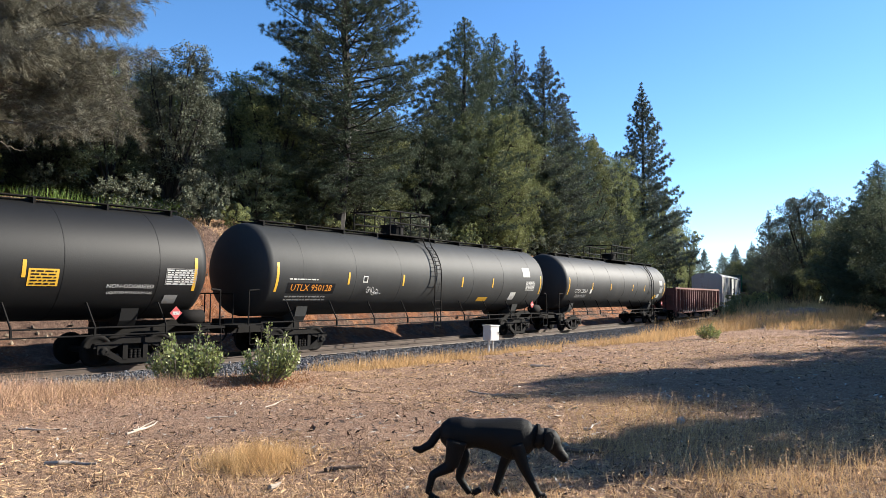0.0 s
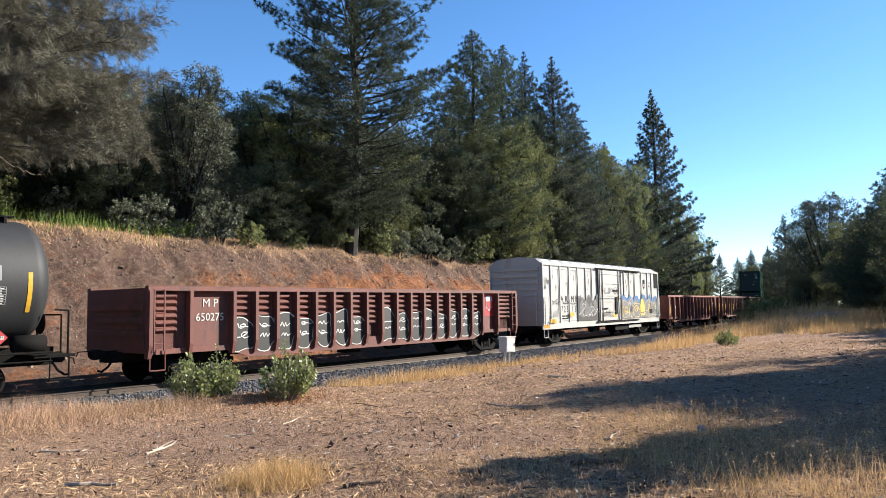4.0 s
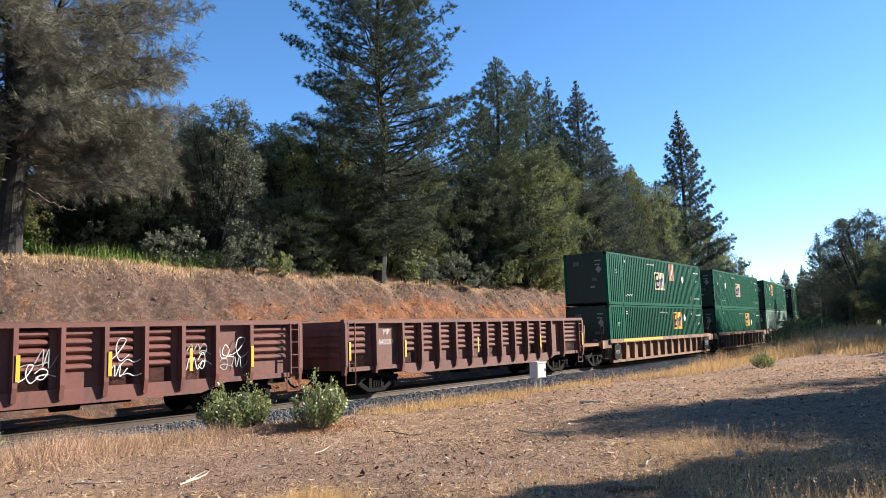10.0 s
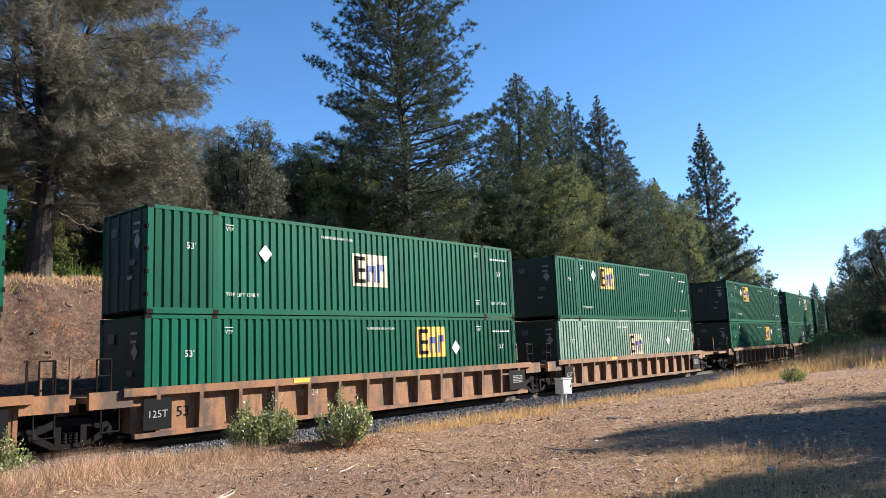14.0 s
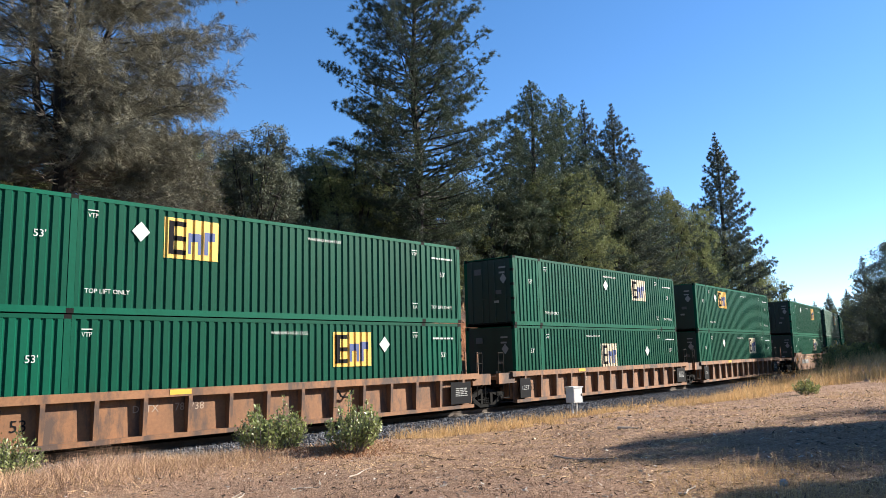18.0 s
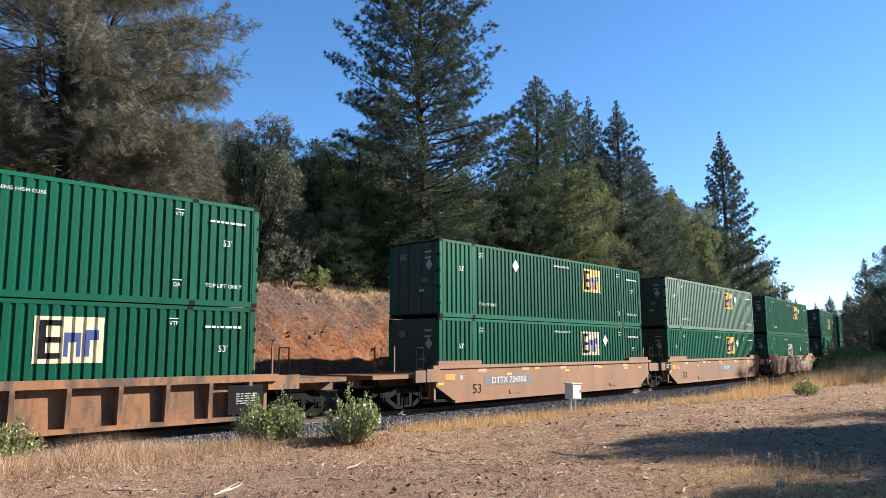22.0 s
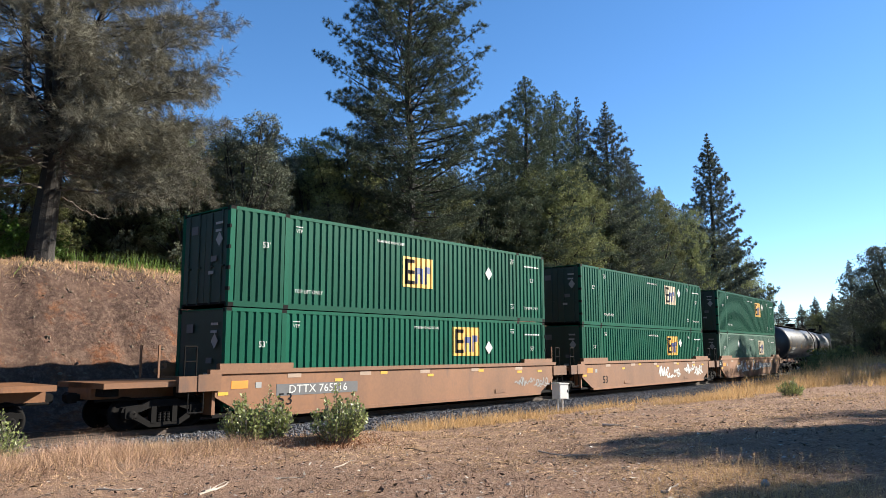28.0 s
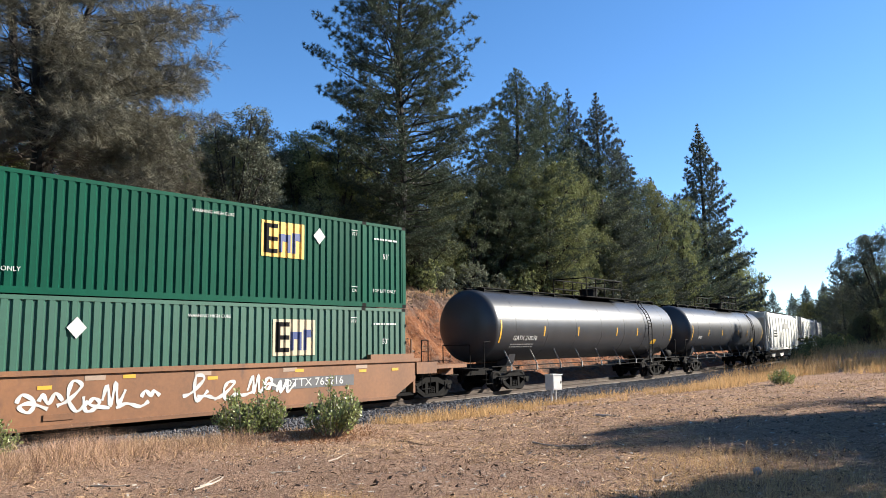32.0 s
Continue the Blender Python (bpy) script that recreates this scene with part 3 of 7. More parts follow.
def tank_car(u0, length, shell, label, dome, ladder_at=None, fence=1.3):
    """Pressure tank car: shell with dished heads, stub sills, top walkway with a fenced dome."""
    car = thing("tank_car", label, "tank car", "train")
    h = length / 2
    R = TANK_R
    prof = [(-h, 0.02)] + [(-h + 0.62 * (1 - math.cos(a)), R * math.sin(a)) for a in np.linspace(0.2, math.pi / 2, 9)]
    prof += [(h - 0.62 * (1 - math.cos(a)), R * math.sin(a)) for a in np.linspace(math.pi / 2, 0.2, 9)] + [(h, 0.02)]
    part("shell", Kit().turned(prof, 72, "x", (0, 0, TANK_Z)), shell, car, smooth=True)
    for x in np.linspace(-h + 1.9, h - 1.9, 7):
        part("weld_seam", Kit().turned([(x - 0.02, R - 0.02), (x - 0.012, R + 0.005), (x + 0.012, R + 0.005), (x + 0.02, R - 0.02)], 64, "x", (0, 0, TANK_Z)), shell, car)
    for s in (-1, 1):
        k = Kit().box(s * (h + 0.02) - 0.6, s * (h + 0.02) + 0.35, -1.35, 1.35, 0.93, 1.0)
        k.box(min(s * (h - 2.9), s * (h + 0.3)), max(s * (h - 2.9), s * (h + 0.3)), -0.3, 0.3, 0.70, 1.15)
        part("stub_sill", k, steel_dark, car)
        part("saddle", Kit().prism_x([(-0.85, 1.2), (-0.7, 1.0), (0.7, 1.0), (0.85, 1.2), (0.95, 1.56), (-0.95, 1.56)], s * (h - 2.4) - 0.25, s * (h - 2.4) + 0.25), shell, car)
        truck(car, s * (h - 2.3), u0 + h)
        part("end_rail", Kit().path([(s * (h + 0.2), -1.32, 1.0), (s * (h + 0.2), -1.32, 2.05), (s * (h - 0.15), -1.38, 2.08)], 0.025)
             .path([(s * (h + 0.3), -0.7, 1.0), (s * (h + 0.3), -0.7, 1.95), (s * (h + 0.3), 0.7, 1.95), (s * (h + 0.3), 0.7, 1.0)], 0.022), steel_dark, car)
        part("step", Kit().path([(s * (h + 0.2), -1.4, 0.95), (s * (h + 0.2), -1.4, 0.4), (s * (h - 0.25), -1.4, 0.4), (s * (h - 0.25), -1.4, 0.95)], 0.018), steel_dark, car)
    part("brake_reservoir", Kit().turned([(h - 1.0, 0.05), (h - 0.95, 0.2), (h - 0.25, 0.2), (h - 0.2, 0.05)], 16, "x", (0, -1.05, 1.28)), steel_dark, car, "", True)
    wheel = Kit().turned([(0, 0.28), (0.03, 0.30), (0.05, 0.28), (0.03, 0.26)], 18, "x", (h + 0.22, 0.4, 1.75))
    for i in range(3):
        a = i * 1.047
        wheel.rod((h + 0.24, 0.4 - math.cos(a) * 0.28, 1.75 - math.sin(a) * 0.28), (h + 0.24, 0.4 + math.cos(a) * 0.28, 1.75 + math.sin(a) * 0.28), 0.012, 5)
    part("hand_brake_wheel", wheel, steel_dark, car)
    # long hand rail low on the near side, with its brackets
    part("side_rail", Kit().rod((-h + 0.2, -1.42, 1.06), (h - 0.2, -1.42, 1.06), 0.022, 6).rod((-h + 0.2, -1.42, 0.86), (h - 0.2, -1.42, 0.86), 0.02, 6), steel_dark, car)
    for x in np.linspace(-h + 1.6, h - 1.6, 9):
        part("rail_bracket", Kit().bar((x, -1.42, 0.84), (x, -1.42, 1.08), 0.05).bar((x, -1.42, 1.08), (x - 0.12, -1.16, 1.7), 0.035), grey_mark if shell is grey_paint else steel_dark, car)
    # top walkway
    z = TANK_Z + R
    part("running_board", Kit().box(-h + 0.8, h - 0.8, -0.55, -0.25, z + 0.06, z + 0.09).box(-h + 0.8, h - 0.8, 0.25, 0.55, z + 0.06, z + 0.09), steel_dark, car)
    for x in np.linspace(-h + 1, h - 1, 10):
        part("board_bracket", Kit().box(x - 0.03, x + 0.03, -0.55, 0.55, z - 0.12, z + 0.06), steel_dark, car)
    part("dome_housing", Kit().turned([(z - 0.2, 0.46), (z + 0.42, 0.46), (z + 0.44, 0.5), (z + 0.52, 0.5), (z + 0.55, 0.3)], 24, "z", (dome, 0, 0)), steel_dark, car, smooth=False)
    part("platform", Kit().box(dome - fence, dome + fence, -0.95, 0.95, z + 0.02, z + 0.06), steel_dark, car)
    for y in (-0.95, 0.95):
        k = Kit()
        for x in np.linspace(dome - fence, dome + fence, 5):
            k.rod((x, y, z + 0.05), (x, y, z + 0.98), 0.03, 6)
        for q in (0.52, 0.98):
            k.rod((dome - fence, y, z + q), (dome + fence, y, z + q), 0.03, 6)
        part("platform_railing", k, steel_dark, car)
    for x in (dome - fence, dome + fence):
        part("end_railing", Kit().rod((x, -0.95, z + 0.98), (x, 0.95, z + 0.98), 0.03, 6), steel_dark, car)
    lx = dome + 1.0 if ladder_at is None else ladder_at
    k = Kit()
    for x in (lx - 0.22, lx + 0.22):
        pts = [(x, -0.95, z + 0.05)] + [on_tank(x, TANK_Z + R * math.sin(b), 0.12) for b in np.linspace(0.9, 0.0, 6)] + [(x, -1.62, 0.6)]
        k.path(pts, 0.025)
    for b in np.linspace(0.85, 0.05, 8):
        p = on_tank(lx, TANK_Z + R * math.sin(b), 0.12)
        k.rod((lx - 0.22, p[1], p[2]), (lx + 0.22, p[1], p[2]), 0.014, 6)
    for q in np.linspace(0.7, 2.4, 6):
        k.rod((lx - 0.22, -1.63, q), (lx + 0.22, -1.63, q), 0.014, 6)
    part("side_ladder", k, steel_dark, car)
    # reflective strips
    for x in (-h + 0.78, h - 0.78):
        tank_patch(car, "reflector", yellow, x - 0.05, x + 0.05, 2.02, 2.95, "yellow reflective strip")
    for x in (-5.5, -2.4, 1.7, 4.2):
        tank_patch(car, "reflector", yellow, x - 0.045, x + 0.045, 2.3, 2.72, "yellow reflective strip")
    ends(car, h, 0.3)
    MOVERS.append((car, u0 + h, 0.0, h - 2.3))
    return car


def placard(car, x, y, z, size, number, mat=None, face=None):
    k = Kit().prism([(x - size, z), (x, z - size), (x + size, z), (x, z + size)], y - 0.012, y)
    p = part("placard", k, mat or red_mark, car, "diamond hazard placard")
    if number:
        part("placard_panel", Kit().box(x - size * 0.55, x + size * 0.55, y - 0.016, y - 0.012, z - size * 0.22, z + size * 0.22), white_mark, car)
        lettering(number, size * 0.5, logo_black, car, x, y - 0.02, z)
    return p


def data_table(car, x0, x1, z0, z1):
    """White ruled table of test dates: frame, rules and small bars."""
    k = Kit()
    for i in range(8):
        z = z0 + (z1 - z0) * i / 7
        k.add([on_tank(x, q, 0.012) for q in (z, z + 0.012) for x in (x0, x1)], [(0, 1, 3, 2)])
    for f in (0, 0.42, 0.62, 0.81, 1):
        x = x0 + (x1 - x0) * f
        n = 5
        k.add([on_tank(q, z0 + (z1 - z0) * i / n, 0.012) for i in range(n + 1) for q in (x, x + 0.014)], [(2 * i, 2 * i + 1, 2 * i + 3, 2 * i + 2) for i in range(n)])
    part("data_table", k, grey_mark, car, "grey ruled test table")
    data_lines(car, 5, x0 + 0.04, x1 - 0.04, z0, z1, 0, white_mark, 7, on_tank)


A = tank_car(-157.7, 19.2, black_paint, "black pressure tank car with white lettering and a red hazard placard", 0.0)
tank_words(A, "NON-ODORIZED", 0.155, white_mark, 6.93, 2.12, 1.1)
tank_words(A, "LIQUEFIED PETROLEUM GAS", 0.115, white_mark, 6.95, 1.95, 0.88)
tank_patch(A, "warning_panel", yellow, 4.3, 5.02, 2.1, 2.52, "yellow warning panel with small dark lines")
data_lines(A, 3, 4.36, 4.96, 2.12, 2.5, 0, logo_black, 5, lambda x, z: on_tank(x, z, 0.014))
data_table(A, 7.9, 8.85, 2.18, 2.62)
tank_patch(A, "outline_box", grey_mark, 8.0, 8.4, 1.66, 1.9, "grey outlined box", 0.008)
placard(A, 8.25, -1.47, 1.40, 0.19, "1075")
A["label"] = "black pressure tank car lettered non-odorized liquefied petroleum gas"
B = tank_car(-137.1, 19.2, dusty_black, "black pressure tank car with orange car number on a black patch", -1.3)
tank_patch(B, "number_patch", logo_black, -8.35, -6.15, 1.98, 2.32, "flat black repaint patch")
tank_words(B, "UTLX 950128", 0.33, orange_mark, -7.25, 2.15, 1.0)
data_lines(B, 8, -8.3, -6.4, 1.72, 1.92, 0, grey_mark, 2, on_tank)
data_lines(B, 9, -8.3, -7.0, 2.40, 2.48, 0, white_mark, 1, on_tank)
tank_patch(B, "outline_box", white_mark, -4.75, -4.5, 2.38, 2.62, "white outlined box")
tank_patch(B, "outline_box", black_paint, -4.71, -4.54, 2.42, 2.58, "", 0.012)
data_table(B, 7.3, 8.2, 2.2, 2.65)
tank_patch(B, "repaint_patch", grey_mark, 7.0, 7.7, 2.85, 3.3, "grey repaint patch")
tank_patch(B, "warning_panel", yellow, 3.3, 4.1, 1.68, 1.86, "yellow warning panel")
tank_patch(B, "paper_label", white_mark, 6.0, 6.5, 1.75, 2.1, "white paper label")
placard(B, 8.0, -1.47, 1.5, 0.19, "1075")
scribble(21, -4.6, -3.9, 1.9, 2.3, -1.515, grey_mark, B, "thin grey scratched scribble", 0.02, 3)
C_ = tank_car(-116.0, 19.4, soot_black, "black pressure tank car with white car number and yellow strips", 1.2, 5.6, 2.0)
tank_words(C_, "CTCX 137569", 0.28, white_mark, -7.1, 2.22, 1.15)
data_lines(C_, 12, -7.8, -6.2, 1.85, 2.05, 0, grey_mark, 2, on_tank)
tank_patch(C_, "outline_box", white_mark, -5.75, -5.52, 2.1, 2.34, "white outlined box")
tank_patch(C_, "warning_panel", yellow, 6.6, 7.2, 1.75, 2.05, "yellow warning panel")
tank_patch(C_, "paper_label", white_mark, 7.4, 7.9, 1.85, 2.1, "white paper label")
data_table(C_, 7.7, 8.4, 2.2, 2.6)
tank_patch(C_, "repaint_patch", grey_mark, 7.6, 8.3, 2.75, 3.1, "grey repaint patch")
placard(C_, 8.3, -1.47, 1.45, 0.18, "1075")
H_ = tank_car(249.7, 19.4, grey_paint, "satin grey pressure tank car with white car number", 1.6, 5.6, 2.0)
tank_words(H_, "GATX 218078", 0.30, white_mark, -7.0, 2.2, 1.05)
data_lines(H_, 14, -8.0, -6.2, 1.8, 2.0, 0, grey_mark, 2, on_tank)
tank_patch(H_, "warning_panel", yellow, 6.3, 6.9, 1.85, 2.1, "yellow warning panel")
I_ = tank_car(271.2, 19.2, grey_paint, "satin grey pressure tank car with a fenced dome", 1.6, 5.6, 2.0)
tank_words(I_, "GATX", 0.28, white_mark, -7.2, 2.2, 1.05)
tank_patch(I_, "warning_panel", yellow, 5.9, 6.4, 1.85, 2.1, "yellow warning panel")


# -- gondolas --
def ribbed_panel(w, h, n):
    """A side panel pressed into n fat horizontal ribs."""
    k = Kit()
    prof = [(0.0, 0.0)]
    for i in range(n):
        z0, z1 = h * (0.27 + 0.70 * i / n), h * (0.27 + 0.70 * (i + 1) / n)
        for f, d in ((0.08, 0.0), (0.22, 0.065), (0.4, 0.10), (0.6, 0.10), (0.78, 0.065), (0.92, 0.0)):
            prof.append((z0 + (z1 - z0) * f, -d))
    prof.append((h, 0.0))
    m = len(prof)
    k.add([(x, y, z) for z, y in prof for x in (0.10, w * 0.70)], [(2 * i, 2 * i + 1, 2 * i + 3, 2 * i + 2) for i in range(m - 1)])
    for side in (0, 1):
        xa, xb = (0.02, 0.10) if side == 0 else (w * 0.70, w * 0.70 + 0.09)
        k.add([(xa if side == 0 else xb, 0, z) for z, y in prof] + [(xb if side == 0 else xa, y, z) for z, y in prof],
              [(i, i + 1, m + i + 1, m + i) if side else (i + 1, i, m + i, m + i + 1) for i in range(m - 1)])
    return k.box(0.0, w, 0.0, 0.02, 0, h)


def gondola(u0, length, top, cuts, plain, mat, label, words=None, number_at=None, seed=0, ribs=5, strips=()):
    """Steel gondola: top chord, posts, pressed side panels, sloping side sill, floor and ends."""
    car = thing("gondola_car", label, "gondola car", "train")
    h = length / 2
    base = 0.98
    for s in (-1, 1):
        y = s * 1.42
        part("top_chord", Kit().box(-h, h, min(y, y + s * 0.13) - 0.02, max(y, y + s * 0.13) + 0.02, top - 0.13, top), mat, car)
        k = Kit().prism([(-h, base), (-h, base - 0.14), (-h + 2.6, base - 0.14), (-h + 3.4, base - 0.38), (h - 3.4, base - 0.38), (h - 2.6, base - 0.14), (h, base - 0.14), (h, base)], y - 0.02 + s * 0.02, y + 0.02 + s * 0.02)
        part("side_sill", k, mat, car)
        for i, (a, b) in enumerate(zip(cuts, cuts[1:])):
            w = round(b - a, 3)
            hh = round(top - 0.13 - base, 3)
            turn = None if s < 0 else (0, 0, 180)
            xx = a - h if s < 0 else b - h
            if i in plain:
                put("side_panel", once("side_panel:f%s_%s_%s" % (w, hh, mat.name), lambda: Kit().box(0.0, w, -0.01, 0.02, 0, hh), mat), car, xx, s * 1.36, base, "", turn)
            else:
                put("side_panel", once("side_panel:r%s_%s_%s" % (w, hh, mat.name), lambda: ribbed_panel(w, hh, ribs), mat), car, xx, s * 1.36, base, "", turn)
        for a in cuts:
            k = Kit().prism_x([(0.04, top - 0.13), (-0.19, top - 0.13), (-0.19, base + 0.1), (-0.12, base - 0.24), (0.04, base - 0.24)], -0.055, 0.055)
            put("side_post", once("side_post:%s_%s" % (top, mat.name), lambda: k, mat), car, max(-h + 0.07, min(h - 0.07, a - h)), s * 1.42, 0, "", None if s < 0 else (0, 0, 180))
    part("floor", Kit().box(-h, h, -1.4, 1.4, base - 0.1, base), mat, car)
    part("centre_sill", Kit().box(-h - 0.3, h + 0.3, -0.3, 0.3, 0.62, 0.9), steel_dark, car)
    for s in (-1, 1):
        x = s * (h - 0.04)
        part("end_wall", Kit().box(x - 0.04, x + 0.04, -1.4, 1.4, base, top - 0.06), mat, car)
        for q in (0.35, 0.7, 1.05):
            part("end_rib", Kit().box(min(x, x + s * 0.12), max(x, x + s * 0.12), -1.38, 1.38, base + q, base + q + 0.16), mat, car)
        ladder(car, x - s * 0.42, x - s * 0.12, -1.6, base - 0.05, top - 0.1, 4, mat)
        part("step", Kit().path([(x - s * 0.5, -1.52, base), (x - s * 0.5, -1.52, 0.42), (x - s * 0.05, -1.52, 0.42), (x - s * 0.05, -1.52, base)], 0.02), mat, car)
        truck(car, s * (h - 1.95), u0 + h)
    part("brake_rigging", Kit().rod((-2.0, -0.5, 0.55), (3.2, -0.5, 0.5), 0.03).box(-1.2, -0.5, -0.9, -0.4, 0.42, 0.72).turned([(1.0, 0.02), (1.05, 0.17), (1.7, 0.17), (1.75, 0.02)], 12, "x", (0, -0.8, 0.58)), steel_dark, car)
    for x in strips:
        flat(car, "reflector", yellow, x - 0.045, x + 0.045, 1.22, 1.82, -1.622, "yellow reflective strip", 0.012)
    if words:
        for text, size, dz in words:
            lettering(text, size, white_mark, car, number_at - h, -1.385, dz)
    ends(car, h, 0.35)
    MOVERS.append((car, u0 + h, 0.0, h - 1.95))
    return car


CUTS = [0.0, 1.53, 2.88] + [2.88 + 1.035 * i for i in range(1, 11)] + [14.35, 16.2]
E_ = gondola(-54.0, 16.2, 2.56, CUTS, {1, 12}, red_gondola, "brick red gondola car with pressed side panels and rust",
             [("MP", 0.3, 2.05), ("642708", 0.27, 1.66)], 2.2, 1, 5, (-7.9, 4.0, 7.9))
F_ = gondola(-36.7, 16.2, 2.56, CUTS, {1, 12}, gondola_paint, "red-brown gondola car with white tags and yellow strips",
             [("M P", 0.28, 2.12), ("642080", 0.27, 1.77)], 2.2, 2, 5, (-7.9, -6.57, -4.2, -2.1, 0.0, 2.1, 4.3, 6.25))
gondola(-18.8, 16.3, 2.56, CUTS[:-1] + [16.3], {1, 12}, dark_gondola, "dark brown gondola car with white car number",
             [("MP", 0.28, 2.12), ("642551", 0.27, 1.77)], 2.2, 3, 5, (-7.95, -5.2, -0.8, 4.0, 7.95))
CUTS_D = [0.0, 1.3, 2.75] + [2.75 + 0.815 * i for i in range(1, 17)] + [17.0, 18.6]
D_ = gondola(-94.5, 18.6, 2.68, CUTS_D, {1, 18}, gondola_paint, "red gondola car with black and white graffiti on its ribs",
             [("M P", 0.34, 2.2), ("650275", 0.32, 1.8)], 2.05, 4, 6, ())
for i, (a, b) in enumerate(zip(CUTS_D, CUTS_D[1:])):
    half = CUTS_D[-1] / 2
    if i in (0, 1, 9, 18, 19):
        continue
    bubble(D_, 600 + i, a - half - 0.05, b - half + 0.0, 0.76, 1.84 + 0.12 * math.sin(i * 2.1), -1.475, tag_black, white_mark)
    for z in (1.15, 1.45):
        scribble(640 + i + int(z * 10), a - half + 0.2, b - half - 0.3, z, z + 0.2, -1.48, white_mark, D_, "white sprayed highlight", 0.035, 1)
for car, x0, x1, sd in ((F_, -5.0, 7.2, 31), (E_, 4.5, 7.5, 32)):
    cuts = CUTS_D if car is D_ else CUTS
    half = cuts[-1] / 2
    for i, (a, b) in enumerate(zip(cuts, cuts[1:])):
        if a - half < x0 or b - half > x1 or (car is not D_ and i % 2 == 0 and i != 12):
            continue
        rows = ((1.15, 1.36), (1.4, 1.6), (1.64, 1.84)) if car is D_ else ((1.12, 1.7), (1.45, 2.2))
        for q, (za, zb) in enumerate(rows):
            scribble(sd * 50 + i * 3 + q, a - half + 0.12, b - half - 0.22, za, zb, -1.472, white_mark if (i + q) % 4 else grey_mark, car, "white sprayed tag across the ribs", 0.05 if car is D_ else 0.03, 4 if car is D_ else 2)
flat(D_, "herald_patch", red_mark, 7.45 - 0.9, 7.45 + 0.6, 1.55, 2.5, -1.372, "bright red repainted panel")
part("herald", Kit().prism([(7.0, 2.4), (7.0, 1.95), (7.25, 1.78), (7.5, 1.95), (7.5, 2.4), (7.25, 2.46)], -1.39, -1.38), white_mark, D_, "plain white shield")
part("herald_band", Kit().prism([(7.05, 2.2), (7.05, 1.97), (7.25, 1.84), (7.45, 1.97), (7.45, 2.2)], -1.40, -1.391), red_mark, D_)


# -- refrigerator car --
def reefer(u0, length):
    car = thing("refrigerator_car", "white refrigerator boxcar with graffiti and rust streaks", "boxcar", "train")
    h, y = length / 2, 1.46
    k = Kit().prism_x([(-y, 0.95), (y, 0.95), (y, 4.08), (1.1, 4.33), (0, 4.42), (-1.1, 4.33), (-y, 4.08)], -h + 0.05, h - 0.05)
    part("body", k, white_paint, car)
    part("side_sill", Kit().box(-h, h, -1.5, -1.42, 0.78, 1.08).box(-h, h, 1.42, 1.5, 0.78, 1.08), white_paint, car)
    for x in np.linspace(-h + 0.3, h - 0.3, 15):
        part("roof_rib", Kit().prism_x([(-1.5, 4.06), (-1.12, 4.36), (0, 4.45), (1.12, 4.36), (1.5, 4.06), (1.1, 4.3), (0, 4.4), (-1.1, 4.3)], x - 0.04, x + 0.04), white_paint, car)
    part("roof_eave", Kit().box(-h, h, -1.52, -1.44, 4.0, 4.1).box(-h, h, 1.44, 1.52, 4.0, 4.1), white_paint, car)
    for x in (0.06, 0.95, 2.0, 3.1, 4.2, 5.25, 6.1, 11.0, 11.9, 12.85, 14.05, 15.2, 16.0, length - 0.06):
        for s in (-1, 1):
            part("side_post", Kit().box(x - h - 0.05, x - h + 0.05, min(s * y, s * (y + 0.06)), max(s * y, s * (y + 0.065)), 1.08, 4.0), white_paint, car)
    # the pressed frames of the panels between the posts
    for a, b in ((0.95, 2.0), (2.0, 3.1), (3.1, 4.2), (5.25, 6.1), (11.0, 11.9), (11.9, 12.85), (12.85, 14.05)):
        k = Kit()
        for z in (1.2, 3.86):
            k.box(a - h + 0.12, b - h - 0.12, -y - 0.025, -y, z - 0.03, z + 0.03)
        for x in (a - h + 0.12, b - h - 0.12):
            k.box(x - 0.02, x + 0.02, -y - 0.025, -y, 1.2, 3.86)
        part("panel_frame", k, white_paint, car)
    # plug door with rods, on its rails
    d0, d1 = 6.9 - h, 10.25 - h
    part("door", Kit().box(d0, d1, -y - 0.10, -y, 1.05, 3.95), white_paint, car)
    for x in (d0 + 0.05, d0 + 0.45, d1 - 0.45, d1 - 0.05):
        part("locking_rod", Kit().rod((x, -y - 0.14, 1.02), (x, -y - 0.14, 3.98), 0.03, 8), tag_grey, car)
    part("door_frame", Kit().box(d0 - 0.05, d0, -y - 0.12, -y, 1.03, 4.0).box(d1, d1 + 0.05, -y - 0.12, -y, 1.03, 4.0).box(d0, d1, -y - 0.118, -y - 0.1, 2.28, 2.34), tag_grey, car)
    for z in (1.55, 2.15, 2.5, 3.2, 3.75):
        part("door_rib", Kit().box(d0 + 0.1, d1 - 0.1, -y - 0.13, -y - 0.1, z - 0.03, z + 0.03), white_paint, car)
    part("door_rail", Kit().box(d0 - 0.4, d1 + 3.3, -y - 0.14, -y, 4.0, 4.06).box(d0 - 0.3, d1 + 3.0, -y - 0.13, -y, 0.97, 1.03), steel_dark, car)
    for q0, q1, za, zb in ((d0 + 0.5, d0 + 1.2, 1.7, 1.78), (d1 - 1.3, d1 - 0.5, 2.75, 2.83), (d1 - 1.0, d1 - 0.7, 1.4, 2.4)):
        part("door_handle", Kit().box(q0, q1, -y - 0.16, -y - 0.1, za, zb), logo_black, car)
    part("grille", Kit().box(h - 0.78, h - 0.06, -y - 0.03, -y - 0.005, 3.02, 4.0), logo_black, car, "black ventilation grille")
